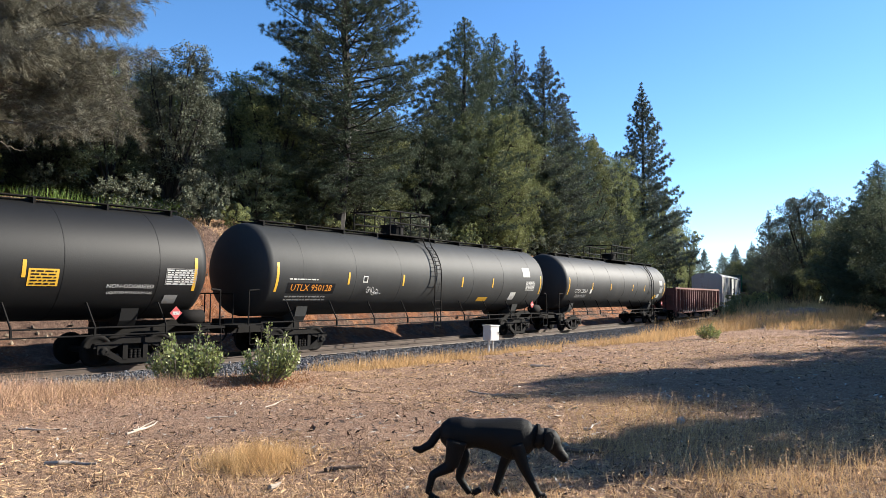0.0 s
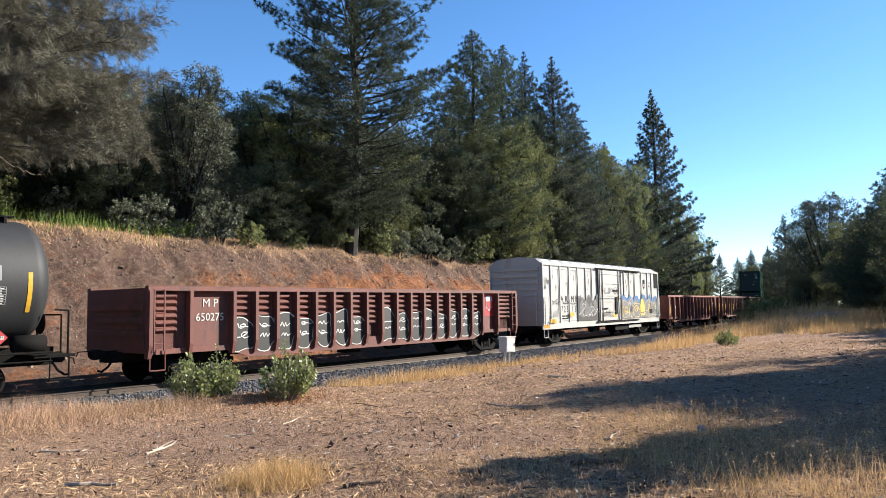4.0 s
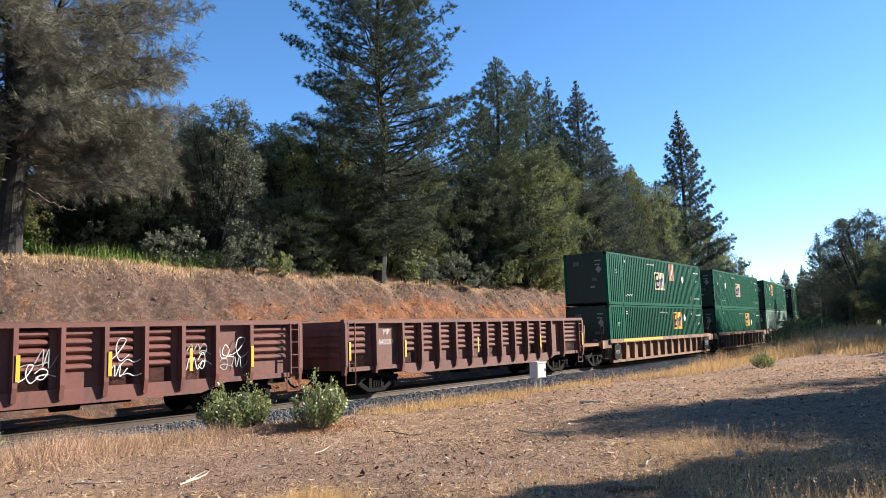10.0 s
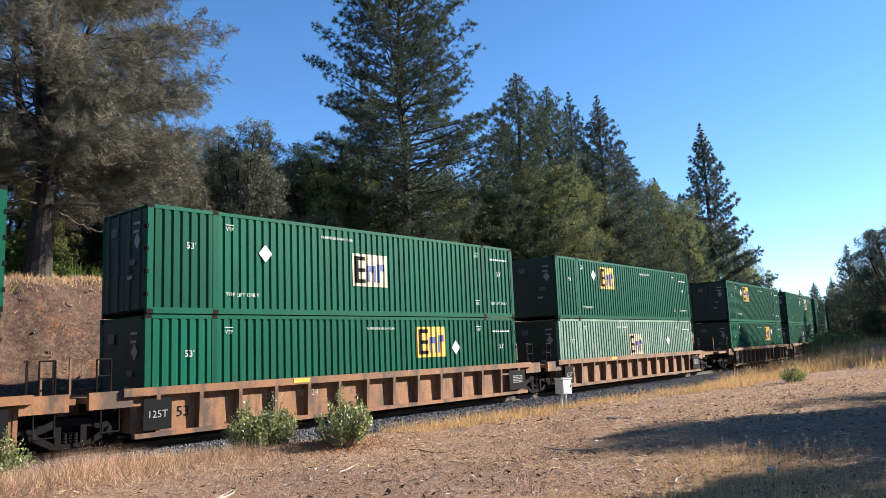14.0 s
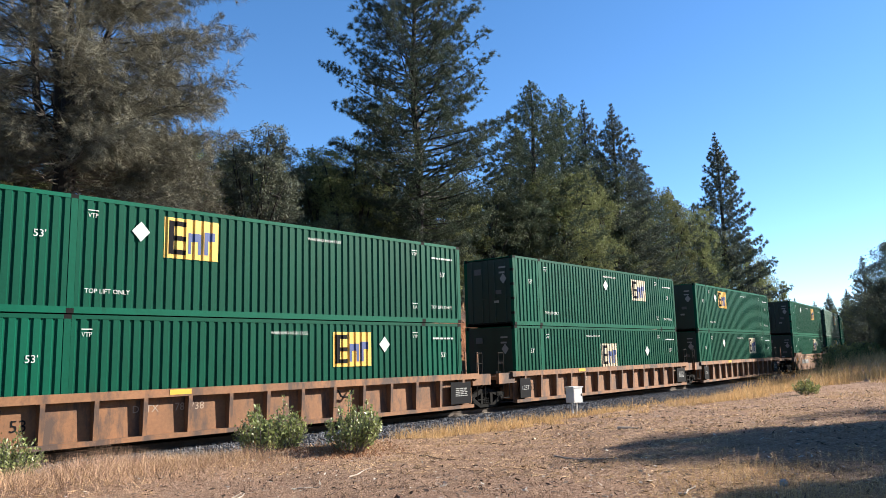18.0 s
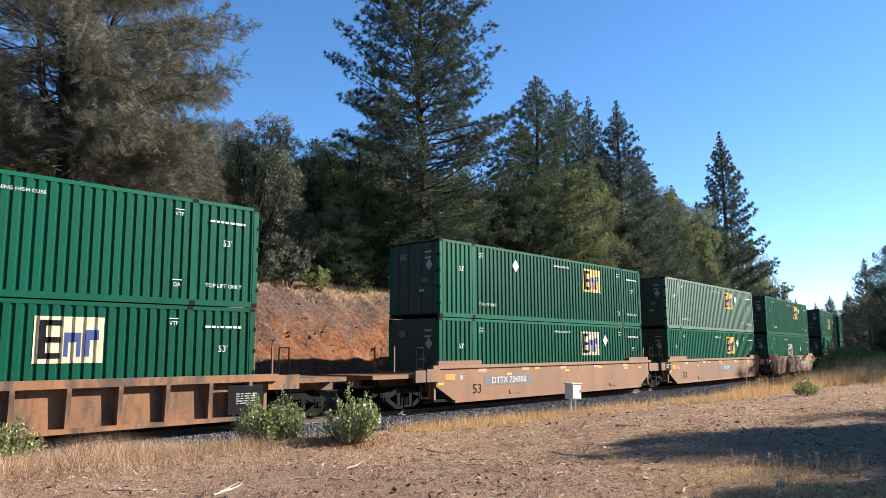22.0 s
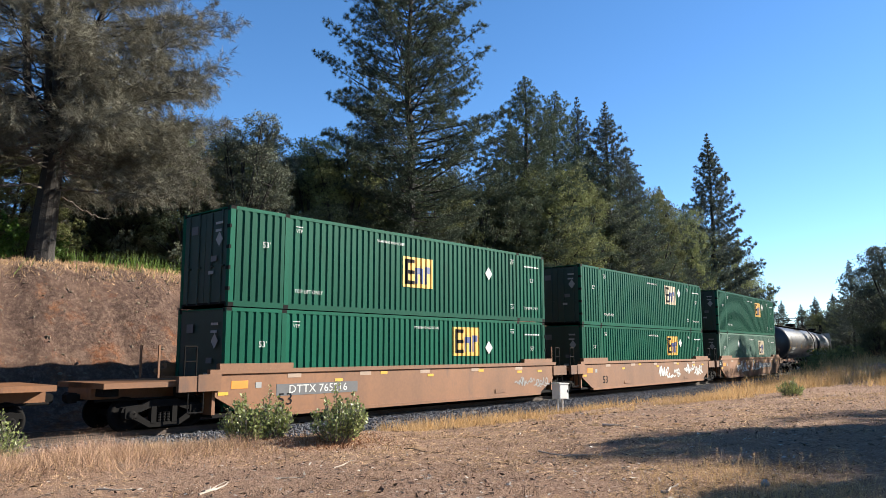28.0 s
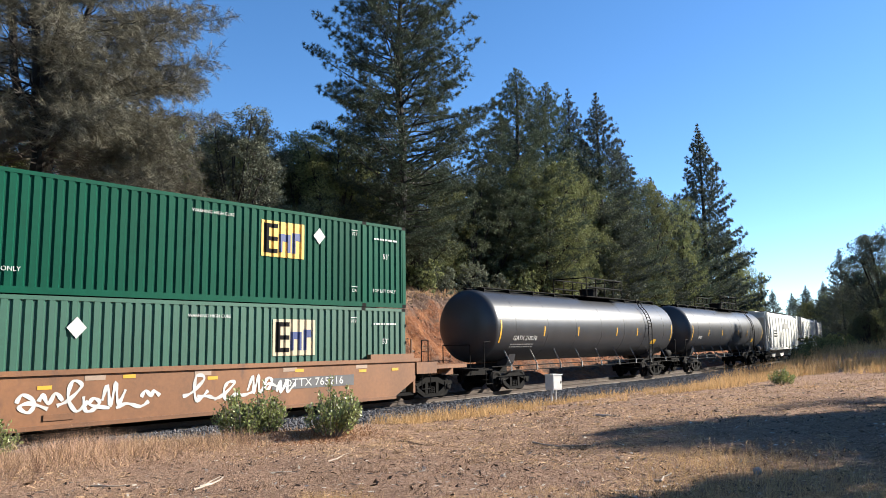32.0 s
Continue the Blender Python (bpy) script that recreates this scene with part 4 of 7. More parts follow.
    for z in np.linspace(3.06, 3.94, 9):
        part("grille_slat", Kit().box(h - 0.75, h - 0.09, -y - 0.045, -y - 0.03, z - 0.02, z + 0.02), steel_dark, car)
    # ribbed end walls
    for s in (-1, 1):
        for z in np.linspace(1.25, 3.8, 9):
            part("end_rib", Kit().box(min(s * (h - 0.05), s * (h + 0.04)), max(s * (h - 0.05), s * (h + 0.04)), -1.3, 1.3, z - 0.08, z + 0.08), white_paint, car)
        ladder(car, s * (h - 0.55), s * (h - 0.12), -y - 0.12, 1.0, 2.4, 4, white_mark)
        ladder(car, s * (h + 0.12), s * (h + 0.12) + 0.001, -1.2, 1.0, 2.6, 4, white_mark, "end_ladder")
        part("step", Kit().path([(s * (h - 0.5), -1.5, 0.8), (s * (h - 0.5), -1.5, 0.38), (s * (h - 0.1), -1.5, 0.38), (s * (h - 0.1), -1.5, 0.8)], 0.018), white_mark, car)
        truck(car, s * (h - 2.1), u0 + h)
    part("underframe", Kit().box(-h, h, -1.3, 1.3, 0.84, 0.96).box(-h - 0.3, h + 0.3, -0.35, 0.35, 0.6, 0.86), steel_dark, car)
    part("fuel_tank", Kit().box(1.2, 3.4, -1.3, -0.7, 0.42, 0.8), steel_dark, car)
    part("reservoir", Kit().turned([(-1.6, 0.04), (-1.55, 0.2), (-0.7, 0.2), (-0.65, 0.04)], 14, "x", (0, -0.9, 0.6)), steel_dark, car)
    part("skid_plate", Kit().box(3.3, 5.5, -1.36, -1.3, 0.5, 0.68), grey_mark, car)
    for i, ch in enumerate("ARMN"):
        lettering(ch, 0.46, logo_black, car, 2.25 - h + i * 0.52 + 0.25 * (i > 1), -y - 0.012, 2.28)
    for i, ch in enumerate("725131"):
        lettering(ch, 0.46, logo_black, car, 2.22 - h + i * 0.34 + 0.30 * (i > 2), -y - 0.012, 1.74)
    data_lines(car, 40, 2.15 - h, 3.0 - h, 1.22, 1.48, -y - 0.008, logo_black, 2)
    for x, z in ((1.1, 1.18), (3.25, 1.48), (9.2, 1.32), (0.95, 1.18)):
        flat(car, "reflector", yellow, x - h - 0.25, x - h + 0.25, z - 0.1, z + 0.1, -y - 0.105, "yellow reflective strip")
    flat(car, "corner_patch", orange_mark, -h + 0.08, -h + 0.75, 0.84, 1.02, -1.502, "orange rusted sill end")
    lettering("BUILDING", 0.22, tag_grey, car, 15.65 - h, -y - 0.012, 3.35)
    lettering("AMERICA", 0.22, tag_grey, car, 15.65 - h, -y - 0.012, 3.12)
    part("herald", Kit().prism([(14.4 - h, 3.5), (14.4 - h, 3.1), (14.6 - h, 2.92), (14.8 - h, 3.1), (14.8 - h, 3.5), (14.6 - h, 3.56)], -y - 0.012, -y - 0.004), logo_black, car, "plain dark shield")
    for q in range(5):
        flat(car, "herald_stripe", red_mark if q % 2 == 0 else white_mark, 14.43 - h + q * 0.07, 14.49 - h + q * 0.07, 3.08, 3.28, -y - 0.013)
    rnd = random.Random(75)
    for q in range(34):      # small rust runs from scraped spots
        x0 = rnd.choice((1.1, 1.5, 1.8, 2.2, 2.7, 3.3, 3.7, 5.5, 11.3, 12.2)) + rnd.uniform(0, 0.22)
        z0, w, l = rnd.uniform(2.5, 3.8), rnd.uniform(0.012, 0.045), rnd.uniform(0.05, 0.28)
        part("rust_streak", Kit().prism([(x0 - h, z0), (x0 - h + w * 0.5, z0 - l), (x0 - h + w, z0 - l * 0.3), (x0 - h + w * 1.3, z0 + 0.03)], -y - 0.006 - 0.0002 * q, -y), rust_mark, car)
    # painted tags: dark fields with a ragged top edge, low on the side
    for sd, (a, b, z0, z1, fill, edge) in enumerate(((4.1, 6.85, 1.1, 2.55, tag_black, tag_grey), (10.4, 16.95, 1.1, 2.6, tag_slate, tag_blue))):
        rnd = random.Random(70 + sd)
        n = int((b - a) * 6)
        ups = [(a - h + (b - a) * i / n, z1 - 0.22 + 0.16 * math.sin(i * 0.9) + rnd.uniform(-0.12, 0.10)) for i in range(n + 1)]
        k, e = Kit(), Kit()
        for (xa, za), (xb, zb) in zip(ups, ups[1:]):
            k.add([(xa, -y - 0.066, z0), (xb, -y - 0.066, z0), (xb, -y - 0.066, zb), (xa, -y - 0.066, za)], [(0, 1, 2, 3)])
            w = 0.06 if sd == 0 else 0.2
            e.add([(xa, -y - 0.07, za - w), (xb, -y - 0.07, zb - w), (xb, -y - 0.07, zb + 0.05), (xa, -y - 0.07, za + 0.05)], [(0, 1, 2, 3)])
        part("graffiti", k, fill, car, "large painted graffiti field")
        part("graffiti_edge", e, edge, car, "ragged coloured graffiti edge")
    for q in range(4):
        x0 = 4.35 - h + q * 0.6
        bubble(car, 680 + q, x0, x0 + 0.5, 1.3 + 0.08 * (q % 2), 2.2 - 0.1 * (q % 3), -y - 0.074, tag_grey, grey_mark, ("grey sprayed bulging shape", "pale sprayed outline"))
    scribble(80, 4.3 - h, 6.7 - h, 1.35, 2.1, -y - 0.08, white_mark, car, "white graffiti line", 0.035, 4)
    x0 = 10.5 - h
    for q, w in enumerate((1.15, 0.7, 1.3, 0.9, 1.05, 1.1)):
        bubble(car, 690 + q, x0, x0 + w, 1.14, 2.18 + 0.14 * math.sin(q * 2.3), -y - 0.076 - 0.001 * q, tag_slate if q != 3 else tag_yellow, tag_yellow if q != 3 else tag_black, ("grey sprayed bulging shape", "yellow sprayed outline"))
        scribble(730 + q, x0 + 0.2, x0 + w - 0.2, 1.35, 1.95, -y - 0.086, tag_black if q % 2 else tag_yellow, car, "thick sprayed line", 0.06, 1)
        x0 += w * 0.98
    scribble(86, 11.4 - h, 12.9 - h, 1.95, 2.15, -y - 0.088, white_mark, car, "thin white tag", 0.02, 6)
    scribble(87, 10.8 - h, 16.4 - h, 1.15, 1.5, -y - 0.088, white_mark, car, "thin white tag", 0.018, 12)
    flat(car, "data_plate", logo_black, 15.3 - h, 15.85 - h, 1.35, 1.62, -y - 0.09, "black data plate with white rim")
    # shadow along the sill, drawn as a thin grey strip
    flat(car, "sill_shadow_band", tag_slate, 10.4 - h, h - 0.1, 1.09, 1.18, -y - 0.066, "grey strip painted as a shadow above the sill")
    lettering("MECHANICAL", 0.11, grey_mark, car, 15.65 - h, -y - 0.012, 3.86)
    lettering("REFRIGERATION", 0.10, grey_mark, car, 15.65 - h, -y - 0.012, 3.74)
    for sd, (a, b, z0, z1) in enumerate(((0.2, 0.9, 2.8, 3.5), (1.1, 2.0, 2.0, 2.3), (1.0, 1.95, 1.3, 1.9), (7.4, 9.8, 2.55, 3.1), (7.4, 8.9, 1.2, 1.7), (2.3, 3.9, 2.02, 2.14))):
        scribble(90 + sd, a - h, b - h, z0, z1, -y - (0.14 if sd in (3, 4) else 0.03), tag_black if sd != 2 else grey_mark, car, "thin black sprayed tag", 0.03, 6)
    ends(car, h, 0.45)
    MOVERS.append((car, u0 + h, 0.0, h - 2.1))
    return car


tag_slate = material("tag_slate", (0.16, 0.165, 0.17), 0.6, 0, 0.2, 2.0)
tag_blue = material("tag_blue", (0.03, 0.14, 0.36), 0.55, 0, 0.25, 2.0)
tag_yellow = material("tag_yellow", (0.75, 0.50, 0.08), 0.55, 0, 0.15, 2.0)
tag_grey = material("tag_grey", (0.11, 0.11, 0.115), 0.6, 0, 0.25, 2.0)
rust_mark = material("rust_mark", (0.36, 0.14, 0.05), 0.8, 0, 0.4, 3.0, 0.1, 40, (0.75, 0.72, 0.66), 0.5, 5.0, 0.3)
reefer(-73.3, 17.35)


# -- containers --
PITCH, DEPTH = 0.262, 0.04


def corrugation(x0, x1):
    """(x, inset) pairs of the pressed side between two lines."""
    pts = []
    i0 = math.floor((x0 - 0.3) / PITCH)
    x = i0 * PITCH
    while x < x1 + PITCH:
        for f, d in ((0.0, 0.0), (0.54, 0.0), (0.66, DEPTH), (0.88, DEPTH)):
            pts.append((x + f * PITCH, d))
        x += PITCH
    out = [(x0, float(np.interp(x0, [p[0] for p in pts], [p[1] for p in pts])))]
    out += [p for p in pts if x0 < p[0] < x1]
    out.append((x1, float(np.interp(x1, [p[0] for p in pts], [p[1] for p in pts]))))
    return out


def corrugated(x0, x1, z0, z1, y, lift=0.0, side=-1):
    k = Kit()
    p = corrugation(x0, x1)
    k.add([(x, side * (y - d + lift), z) for x, d in p for z in (z0, z1)],
          [(2 * i, 2 * i + 2, 2 * i + 3, 2 * i + 1) if side < 0 else (2 * i + 1, 2 * i + 3, 2 * i + 2, 2 * i) for i in range(len(p) - 1)])
    return k


CL, CH, CW = 16.15, 2.896, 1.30


def logo(car, x, z, field, w=1.6, h=1.1):
    """The owner's mark: a yellow field with plain dark and blue shapes, pressed with the wall."""
    part("logo_field", corrugated(x - w / 2, x + w / 2, z - h / 2, z + h / 2, CW, 0.004), field, car, "yellow square logo field")
    k = corrugated(x - w * 0.43, x - w * 0.33, z - h * 0.40, z + h * 0.42, CW, 0.008)
    for q in (-0.40, -0.06, 0.30):
        p = corrugated(x - w * 0.36, x - w * 0.12, z + h * q, z + h * (q + 0.12), CW, 0.008)
        k.add(p.v, p.f)
    part("logo_dark_shape", k, logo_black, car)
    k = Kit()
    for a, b, q0, q1 in ((-0.08, -0.02, -0.36, 0.16), (-0.02, 0.10, -0.05, 0.16), (0.10, 0.17, -0.36, 0.16), (0.22, 0.29, -0.36, 0.22), (0.29, 0.42, 0.0, 0.22)):
        p = corrugated(x + w * a, x + w * b, z + h * q0, z + h * q1, CW, 0.008)
        k.add(p.v, p.f)
    part("logo_blue_shape", k, logo_blue, car)


def diamond(car, x, z, s=0.24):
    part("placard", Kit().prism([(x - s, z), (x, z - s * 1.1), (x + s, z), (x, z + s * 1.1)], -CW - 0.014, -CW - 0.003), white_mark, car, "white diamond placard")


def container(u0, z, paint, logo_at, logo_mat, dia, door_left, seed, label, words=()):
    """53-foot container: posts at the ends and at the 40-foot lifting points, corrugated walls, doors."""
    c = thing("shipping_container", label, "container", "containers on the train")
    h = CL / 2
    p40 = 6.07
    for s in (-1, 1):
        for a, b in ((-h + 0.12, -p40 - 0.09), (-p40 + 0.09, p40 - 0.09), (p40 + 0.09, h - 0.12)):
            put("side_wall", once("side_wall:%s_%.2f_%d" % (paint.name, a, s), lambda: corrugated(a, b, 0.16, CH - 0.10, CW - 0.012, 0, s), paint), c)
        put("bottom_rail", once("bottom_rail:%s%d" % (paint.name, s), lambda: Kit().box(-h, h, min(s * (CW - 0.1), s * (CW - 0.004)), max(s * (CW - 0.1), s * (CW - 0.004)), 0.0, 0.16), paint), c)
        put("top_rail", once("top_rail:%s%d" % (paint.name, s), lambda: Kit().box(-h, h, min(s * (CW - 0.08), s * (CW - 0.004)), max(s * (CW - 0.08), s * (CW - 0.004)), CH - 0.10, CH), paint), c)
        for x in (-h + 0.06, -p40, p40, h - 0.06):
            put("post", once("post:%s" % paint.name, lambda: Kit().box(-0.08, 0.08, -0.08, 0.08, 0.12, CH - 0.1), paint), c, max(-h + 0.082, min(h - 0.082, x)), s * (CW - 0.08))
            for q in (0.06, CH - 0.06):
                put("corner_casting", once("corner_casting", lambda: Kit().box(-0.09, 0.09, -0.085, 0.09, -0.064, 0.064), steel_dark), c, max(-h + 0.091, min(h - 0.091, x)), s * (CW - 0.088), q)
    put("roof", once("roof:%s" % paint.name, lambda: Kit().box(-h + 0.02, h - 0.02, -CW + 0.02, CW - 0.02, CH - 0.05, CH - 0.015), paint), c)
    put("floor", once("floor:%s" % paint.name, lambda: Kit().box(-h + 0.02, h - 0.02, -CW + 0.02, CW - 0.02, 0.08, 0.14), steel_dark), c)
    d = -1 if door_left else 1
    # end wall, doors and bars take the green with shade painted in
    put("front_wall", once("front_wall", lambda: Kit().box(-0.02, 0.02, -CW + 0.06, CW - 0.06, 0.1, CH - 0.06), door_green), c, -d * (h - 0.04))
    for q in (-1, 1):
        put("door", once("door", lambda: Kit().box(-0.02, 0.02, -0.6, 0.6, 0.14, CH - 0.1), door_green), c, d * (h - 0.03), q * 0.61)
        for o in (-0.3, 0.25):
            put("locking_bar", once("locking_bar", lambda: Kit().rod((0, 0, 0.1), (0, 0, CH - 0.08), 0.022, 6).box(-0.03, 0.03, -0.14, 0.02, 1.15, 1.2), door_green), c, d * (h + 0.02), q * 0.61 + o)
    for zz in (0.5, 1.1, 1.7, 2.3):
        put("door_hinge", once("door_hinge", lambda: Kit().box(-0.03, 0.03, -0.08, 0.08, -0.05, 0.05), steel_dark), c, d * h, -1.24, zz)
    # marks on the end that faces back along the train
    for y0_, y1_, z0_, z1_ in ((-0.95, -0.6, 2.40, 2.47), (-0.9, -0.6, 2.18, 2.25), (-0.55, -0.3, 0.95, 1.05)):
        part("end_mark", Kit().box(-h - 0.045, -h - 0.035, y0_, y1_, z0_, z1_), grey_mark, c)
    part("end_sticker", Kit().box(-h - 0.045, -h - 0.035, -0.7, -0.4, 1.32, 1.48), tag_grey, c)
    part("end_placard", Kit().add([(-h - 0.05, y, z_) for y, z_ in ((-1.0, 1.95), (-0.82, 1.73), (-0.64, 1.95), (-0.82, 2.17))], [(0, 1, 2, 3)]), grey_mark, c)
    part("end_logo", Kit().box(-h - 0.045, -h - 0.035, 0.35, 0.7, 2.2, 2.45), tag_grey, c)
    logo(c, logo_at[0], logo_at[1], logo_mat)
    diamond(c, dia[0], dia[1])
    lettering("53'", 0.25, white_mark, c, -h + 1.25, -CW - 0.006, 1.85)
    lettering("53'", 0.25, white_mark, c, h - 1.0, -CW - 0.006, 1.75)
    data_lines(c, seed, h - 1.55, h - 0.45, 2.3, 2.42, -CW - 0.003, white_mark, 1)
    for x, zz, text in ((-p40 + 0.45, 2.42, "VTP"), (p40 - 0.45, 2.42, "VTP"), (p40 - 0.45, 0.52, "DA")):
        lettering(text, 0.16, white_mark, c, x, -CW - 0.006, zz, squeeze=0.9)
        part("mark_bar", Kit().box(x - 0.13, x + 0.13, -CW - 0.008, -CW - 0.004, zz + 0.12, zz + 0.145), white_mark, c)
    for text, size, x, zz in words:
        lettering(text, size, white_mark, c, x, -CW - 0.006, zz)
    MOVERS.append((c, u0 + h, (0.0, z), h - 0.3))
    return c


LEFTS = [1.21, 20.66, 40.24, 64.17, 83.69, 103.14, 127.04, 146.44, 166.16, 190.03, 209.45, 228.9]
WELL_Z = 0.36
HC, TL = "WARNING HIGH CUBE", "TOP LIFT ONLY"
# for each stack, lower then upper: paint, logo place and height, field, placard place and height, doors at the near end
LOADS = [
    ((green_paint, 2.78, 2.0, logo_yellow, 4.15, 2.15, False), (green_paint, -0.17, 1.54, logo_pale, 4.14, 1.81, False)),
    ((green_paint, 2.85, 2.0, logo_yellow, 4.19, 1.77, False), (green_paint, -0.16, 1.53, logo_pale, -4.41, 1.81, True)),
    ((faded_green, -0.04, 1.6, logo_pale, 4.25, 1.74, False), (green_paint, -2.99, 2.07, logo_yellow, -4.45, 2.15, False)),
    ((green_paint, 2.75, 2.0, logo_yellow, 4.15, 2.15, False), (green_paint, -2.95, 2.08, logo_yellow, -4.4, 2.15, True)),
    ((green_paint, -0.07, 1.59, logo_pale, 4.11, 1.75, False), (green_paint, 3.5, 2.01, logo_pale, -0.14, 2.07, True)),
    ((green_paint, 3.04, 1.97, logo_pale, -3.31, 2.16, False), (green_paint, -3.03, 2.08, logo_yellow, -4.46, 2.15, False)),
    ((green_paint, 2.74, 2.0, logo_pale, 4.15, 2.15, False), (green_paint, 3.0, 2.05, logo_yellow, -3.27, 2.25, True)),
    ((green_paint, 2.73, 1.98, logo_yellow, 4.15, 2.12, False), (dull_green, 2.74, 2.02, logo_yellow, 4.16, 2.18, True)),
    ((green_paint, -0.19, 1.57, logo_pale, 4.04, 1.71, False), (green_paint, 2.73, 1.97, logo_yellow, 4.08, 2.2, True)),
    ((green_paint, 2.6, 2.02, logo_yellow, 4.0, 1.79, False), (green_paint, -0.2, 1.55, logo_yellow, 4.0, 1.84, True)),
    ((green_paint, 3.0, 1.95, logo_yellow, 4.22, 2.12, False), (green_paint, 2.95, 2.0, logo_pale, 4.27, 2.19, True)),
    ((dull_green, 3.21, 1.9, logo_pale, -3.29, 2.15, False), (green_paint, 2.71, 1.95, logo_yellow, 4.11, 2.2, True)),
]
for i, (u, load) in enumerate(zip(LEFTS, LOADS)):
    for j, (paint, lx, lz, lm, dx, dz, doors) in enumerate(load):
        state = {"green_paint": "dark green", "faded_green": "chalky faded green", "dull_green": "dull grey-green"}[paint.name]
        text = ((HC, 0.13, 0.3 if lx > 1 else -1.6 if lx > -1 else 1.6, 2.5),) + (((TL, 0.16, -5.2, 0.55), (TL, 0.16, 7.0, 0.55)) if j else ())
        c = container(u, WELL_Z + j * (CH + 0.035), paint, (lx, lz), lm, (dx, dz), doors, 200 + i * 20 + j * 10,
                      "%s corrugated shipping container %s" % (state, "stacked on another container" if j else "sunk into a well car"), text)
        if i == 0 and j == 1:
            part("rust_patch", corrugated(1.6, 2.5, 1.65, 2.75, CW, 0.004), rust_mark, c, "scraped rusty patch")


# -- well cars --
pale_scuff = material("pale_scuff", (0.42, 0.30, 0.22), 0.7, 0, 0.2, 2.0)
def ladder_end(car, x, s):
    """Ladder and rails on the end platform."""
    part("end_ladder", Kit().path([(x, -1.3, 1.3), (x, -1.3, 2.15), (x + 0.35, -1.3, 2.15), (x + 0.35, -1.3, 1.3)], 0.022)
         .rod((x, -1.3, 1.75), (x + 0.35, -1.3, 1.75), 0.016, 6), steel_dark, car)
    for y in (-0.5, 0.5):
        part("end_post", Kit().bar((x + s * 0.3, y, 1.3), (x + s * 0.3, y, 2.2), 0.05), well_brown, car)


def well_car(u0, ribbed, lead, trail, seed, label, number=None, plate=None):
    """One well unit round the container that starts at u0. lead/trail: how far its ends reach past it."""
    car = thing("well_car", label, "well car", "train")
    mat = well_orange if ribbed else well_brown
    h = CL / 2
    a, b = -h - 0.35, h + 0.35
    for s in (-1, 1):
        y0, y1 = (-1.46, -1.40) if s < 0 else (1.40, 1.46)
        if ribbed:
            part("side_sheet", Kit().box(a, b, y0 - s * 0.08, y1 - s * 0.08, 0.28, 1.22), mat, car)
            part("top_chord", Kit().box(a - 0.3, b + 0.3, min(s * 1.38, s * 1.60), max(s * 1.38, s * 1.60), 1.20, 1.40), mat, car)
            part("bottom_sill", Kit().box(a, b, min(s * 1.36, s * 1.56), max(s * 1.36, s * 1.56), 0.16, 0.28), mat, car)
            for x in np.linspace(a + 0.6, b - 0.6, 14):
                put("side_rib", once("side_rib:%d" % s, lambda: Kit().prism_x([(s * 1.37, 1.20), (s * 1.60, 1.20), (s * 1.56, 0.28), (s * 1.37, 0.28)], -0.055, 0.055), mat), car, x)
        else:
            side = [(a, 1.5), (a, 0.78), (a + 1.0, 0.24), (b - 1.0, 0.24), (b, 0.78), (b, 1.5)]
            part("side_sheet", Kit().prism(side, y0, y1), mat, car)
            part("top_chord", Kit().box(a - 0.2, b + 0.2, min(s * 1.36, s * 1.52), max(s * 1.36, s * 1.52), 1.40, 1.52), mat, car)
            part("bottom_sill", Kit().box(a + 1.0, b - 1.0, min(s * 1.32, s * 1.50), max(s * 1.32, s * 1.50), 0.16, 0.26), mat, car)
            for x0_, x1_ in ((a + 0.1, a + 2.6), (b - 2.2, b - 0.1)):
                part("container_guide", Kit().box(x0_, x1_, min(s * 1.33, s * 1.50), max(s * 1.33, s * 1.50), 1.52, 1.68), mat, car)
    part("well_floor", Kit().box(a, b, -1.36, 1.36, 0.22, 0.32), steel_dark, car)
    for s, reach, x in ((-1, lead, a), (1, trail, b)):
        end = x + s * (reach - 0.35)
        lo, hi = min(x, end), max(x, end)
        part("bulkhead", Kit().box(x - 0.05, x + 0.05, -1.4, 1.4, 0.3, 1.3), mat, car)
        part("end_platform", Kit().box(lo, hi, -0.65, 0.65, 0.82, 1.22).prism([(lo, 1.1), (hi, 1.1), (hi, 1.24), (lo, 1.24)], -1.35, 1.35), mat, car)
        part("end_beam", Kit().box(x + s * 0.05 - 0.02, x + s * 1.1, -1.5, -1.36, 0.95, 1.36) if s > 0 else Kit().box(x + s * 1.1, x - 0.03, -1.5, -1.36, 0.95, 1.36), mat, car)
        ladder_end(car, x + s * 0.5 - (0.35 if s < 0 else 0), s)
        part("brake_gear", Kit().box(lo + 0.1, lo + 0.5, -1.1, -0.7, 0.9, 1.1).rod((lo, -0.9, 0.8), (hi, -0.9, 0.8), 0.03).turned([(x + s * 0.4, 0.02), (x + s * 0.45, 0.16), (x + s * 0.95, 0.16), (x + s * 1.0, 0.02)], 12, "x", (0, -1.1, 0.98)), steel_dark, car)
        part("step", Kit().path([(x + s * 0.35, -1.45, 1.0), (x + s * 0.35, -1.45, 0.4), (x + s * 0.8, -1.45, 0.4), (x + s * 0.8, -1.45, 1.0)], 0.02), steel_dark, car)
    # trucks: a coupled end stands on its own, a joint shares the one of the unit before it
    truck(car, a - lead + 0.35 + (1.75 if lead > 2 else 0.0), u0 + h) if lead > 2 else None
    truck(car, b + trail - 0.35 - (1.75 if trail > 2 else 0.0), u0 + h)
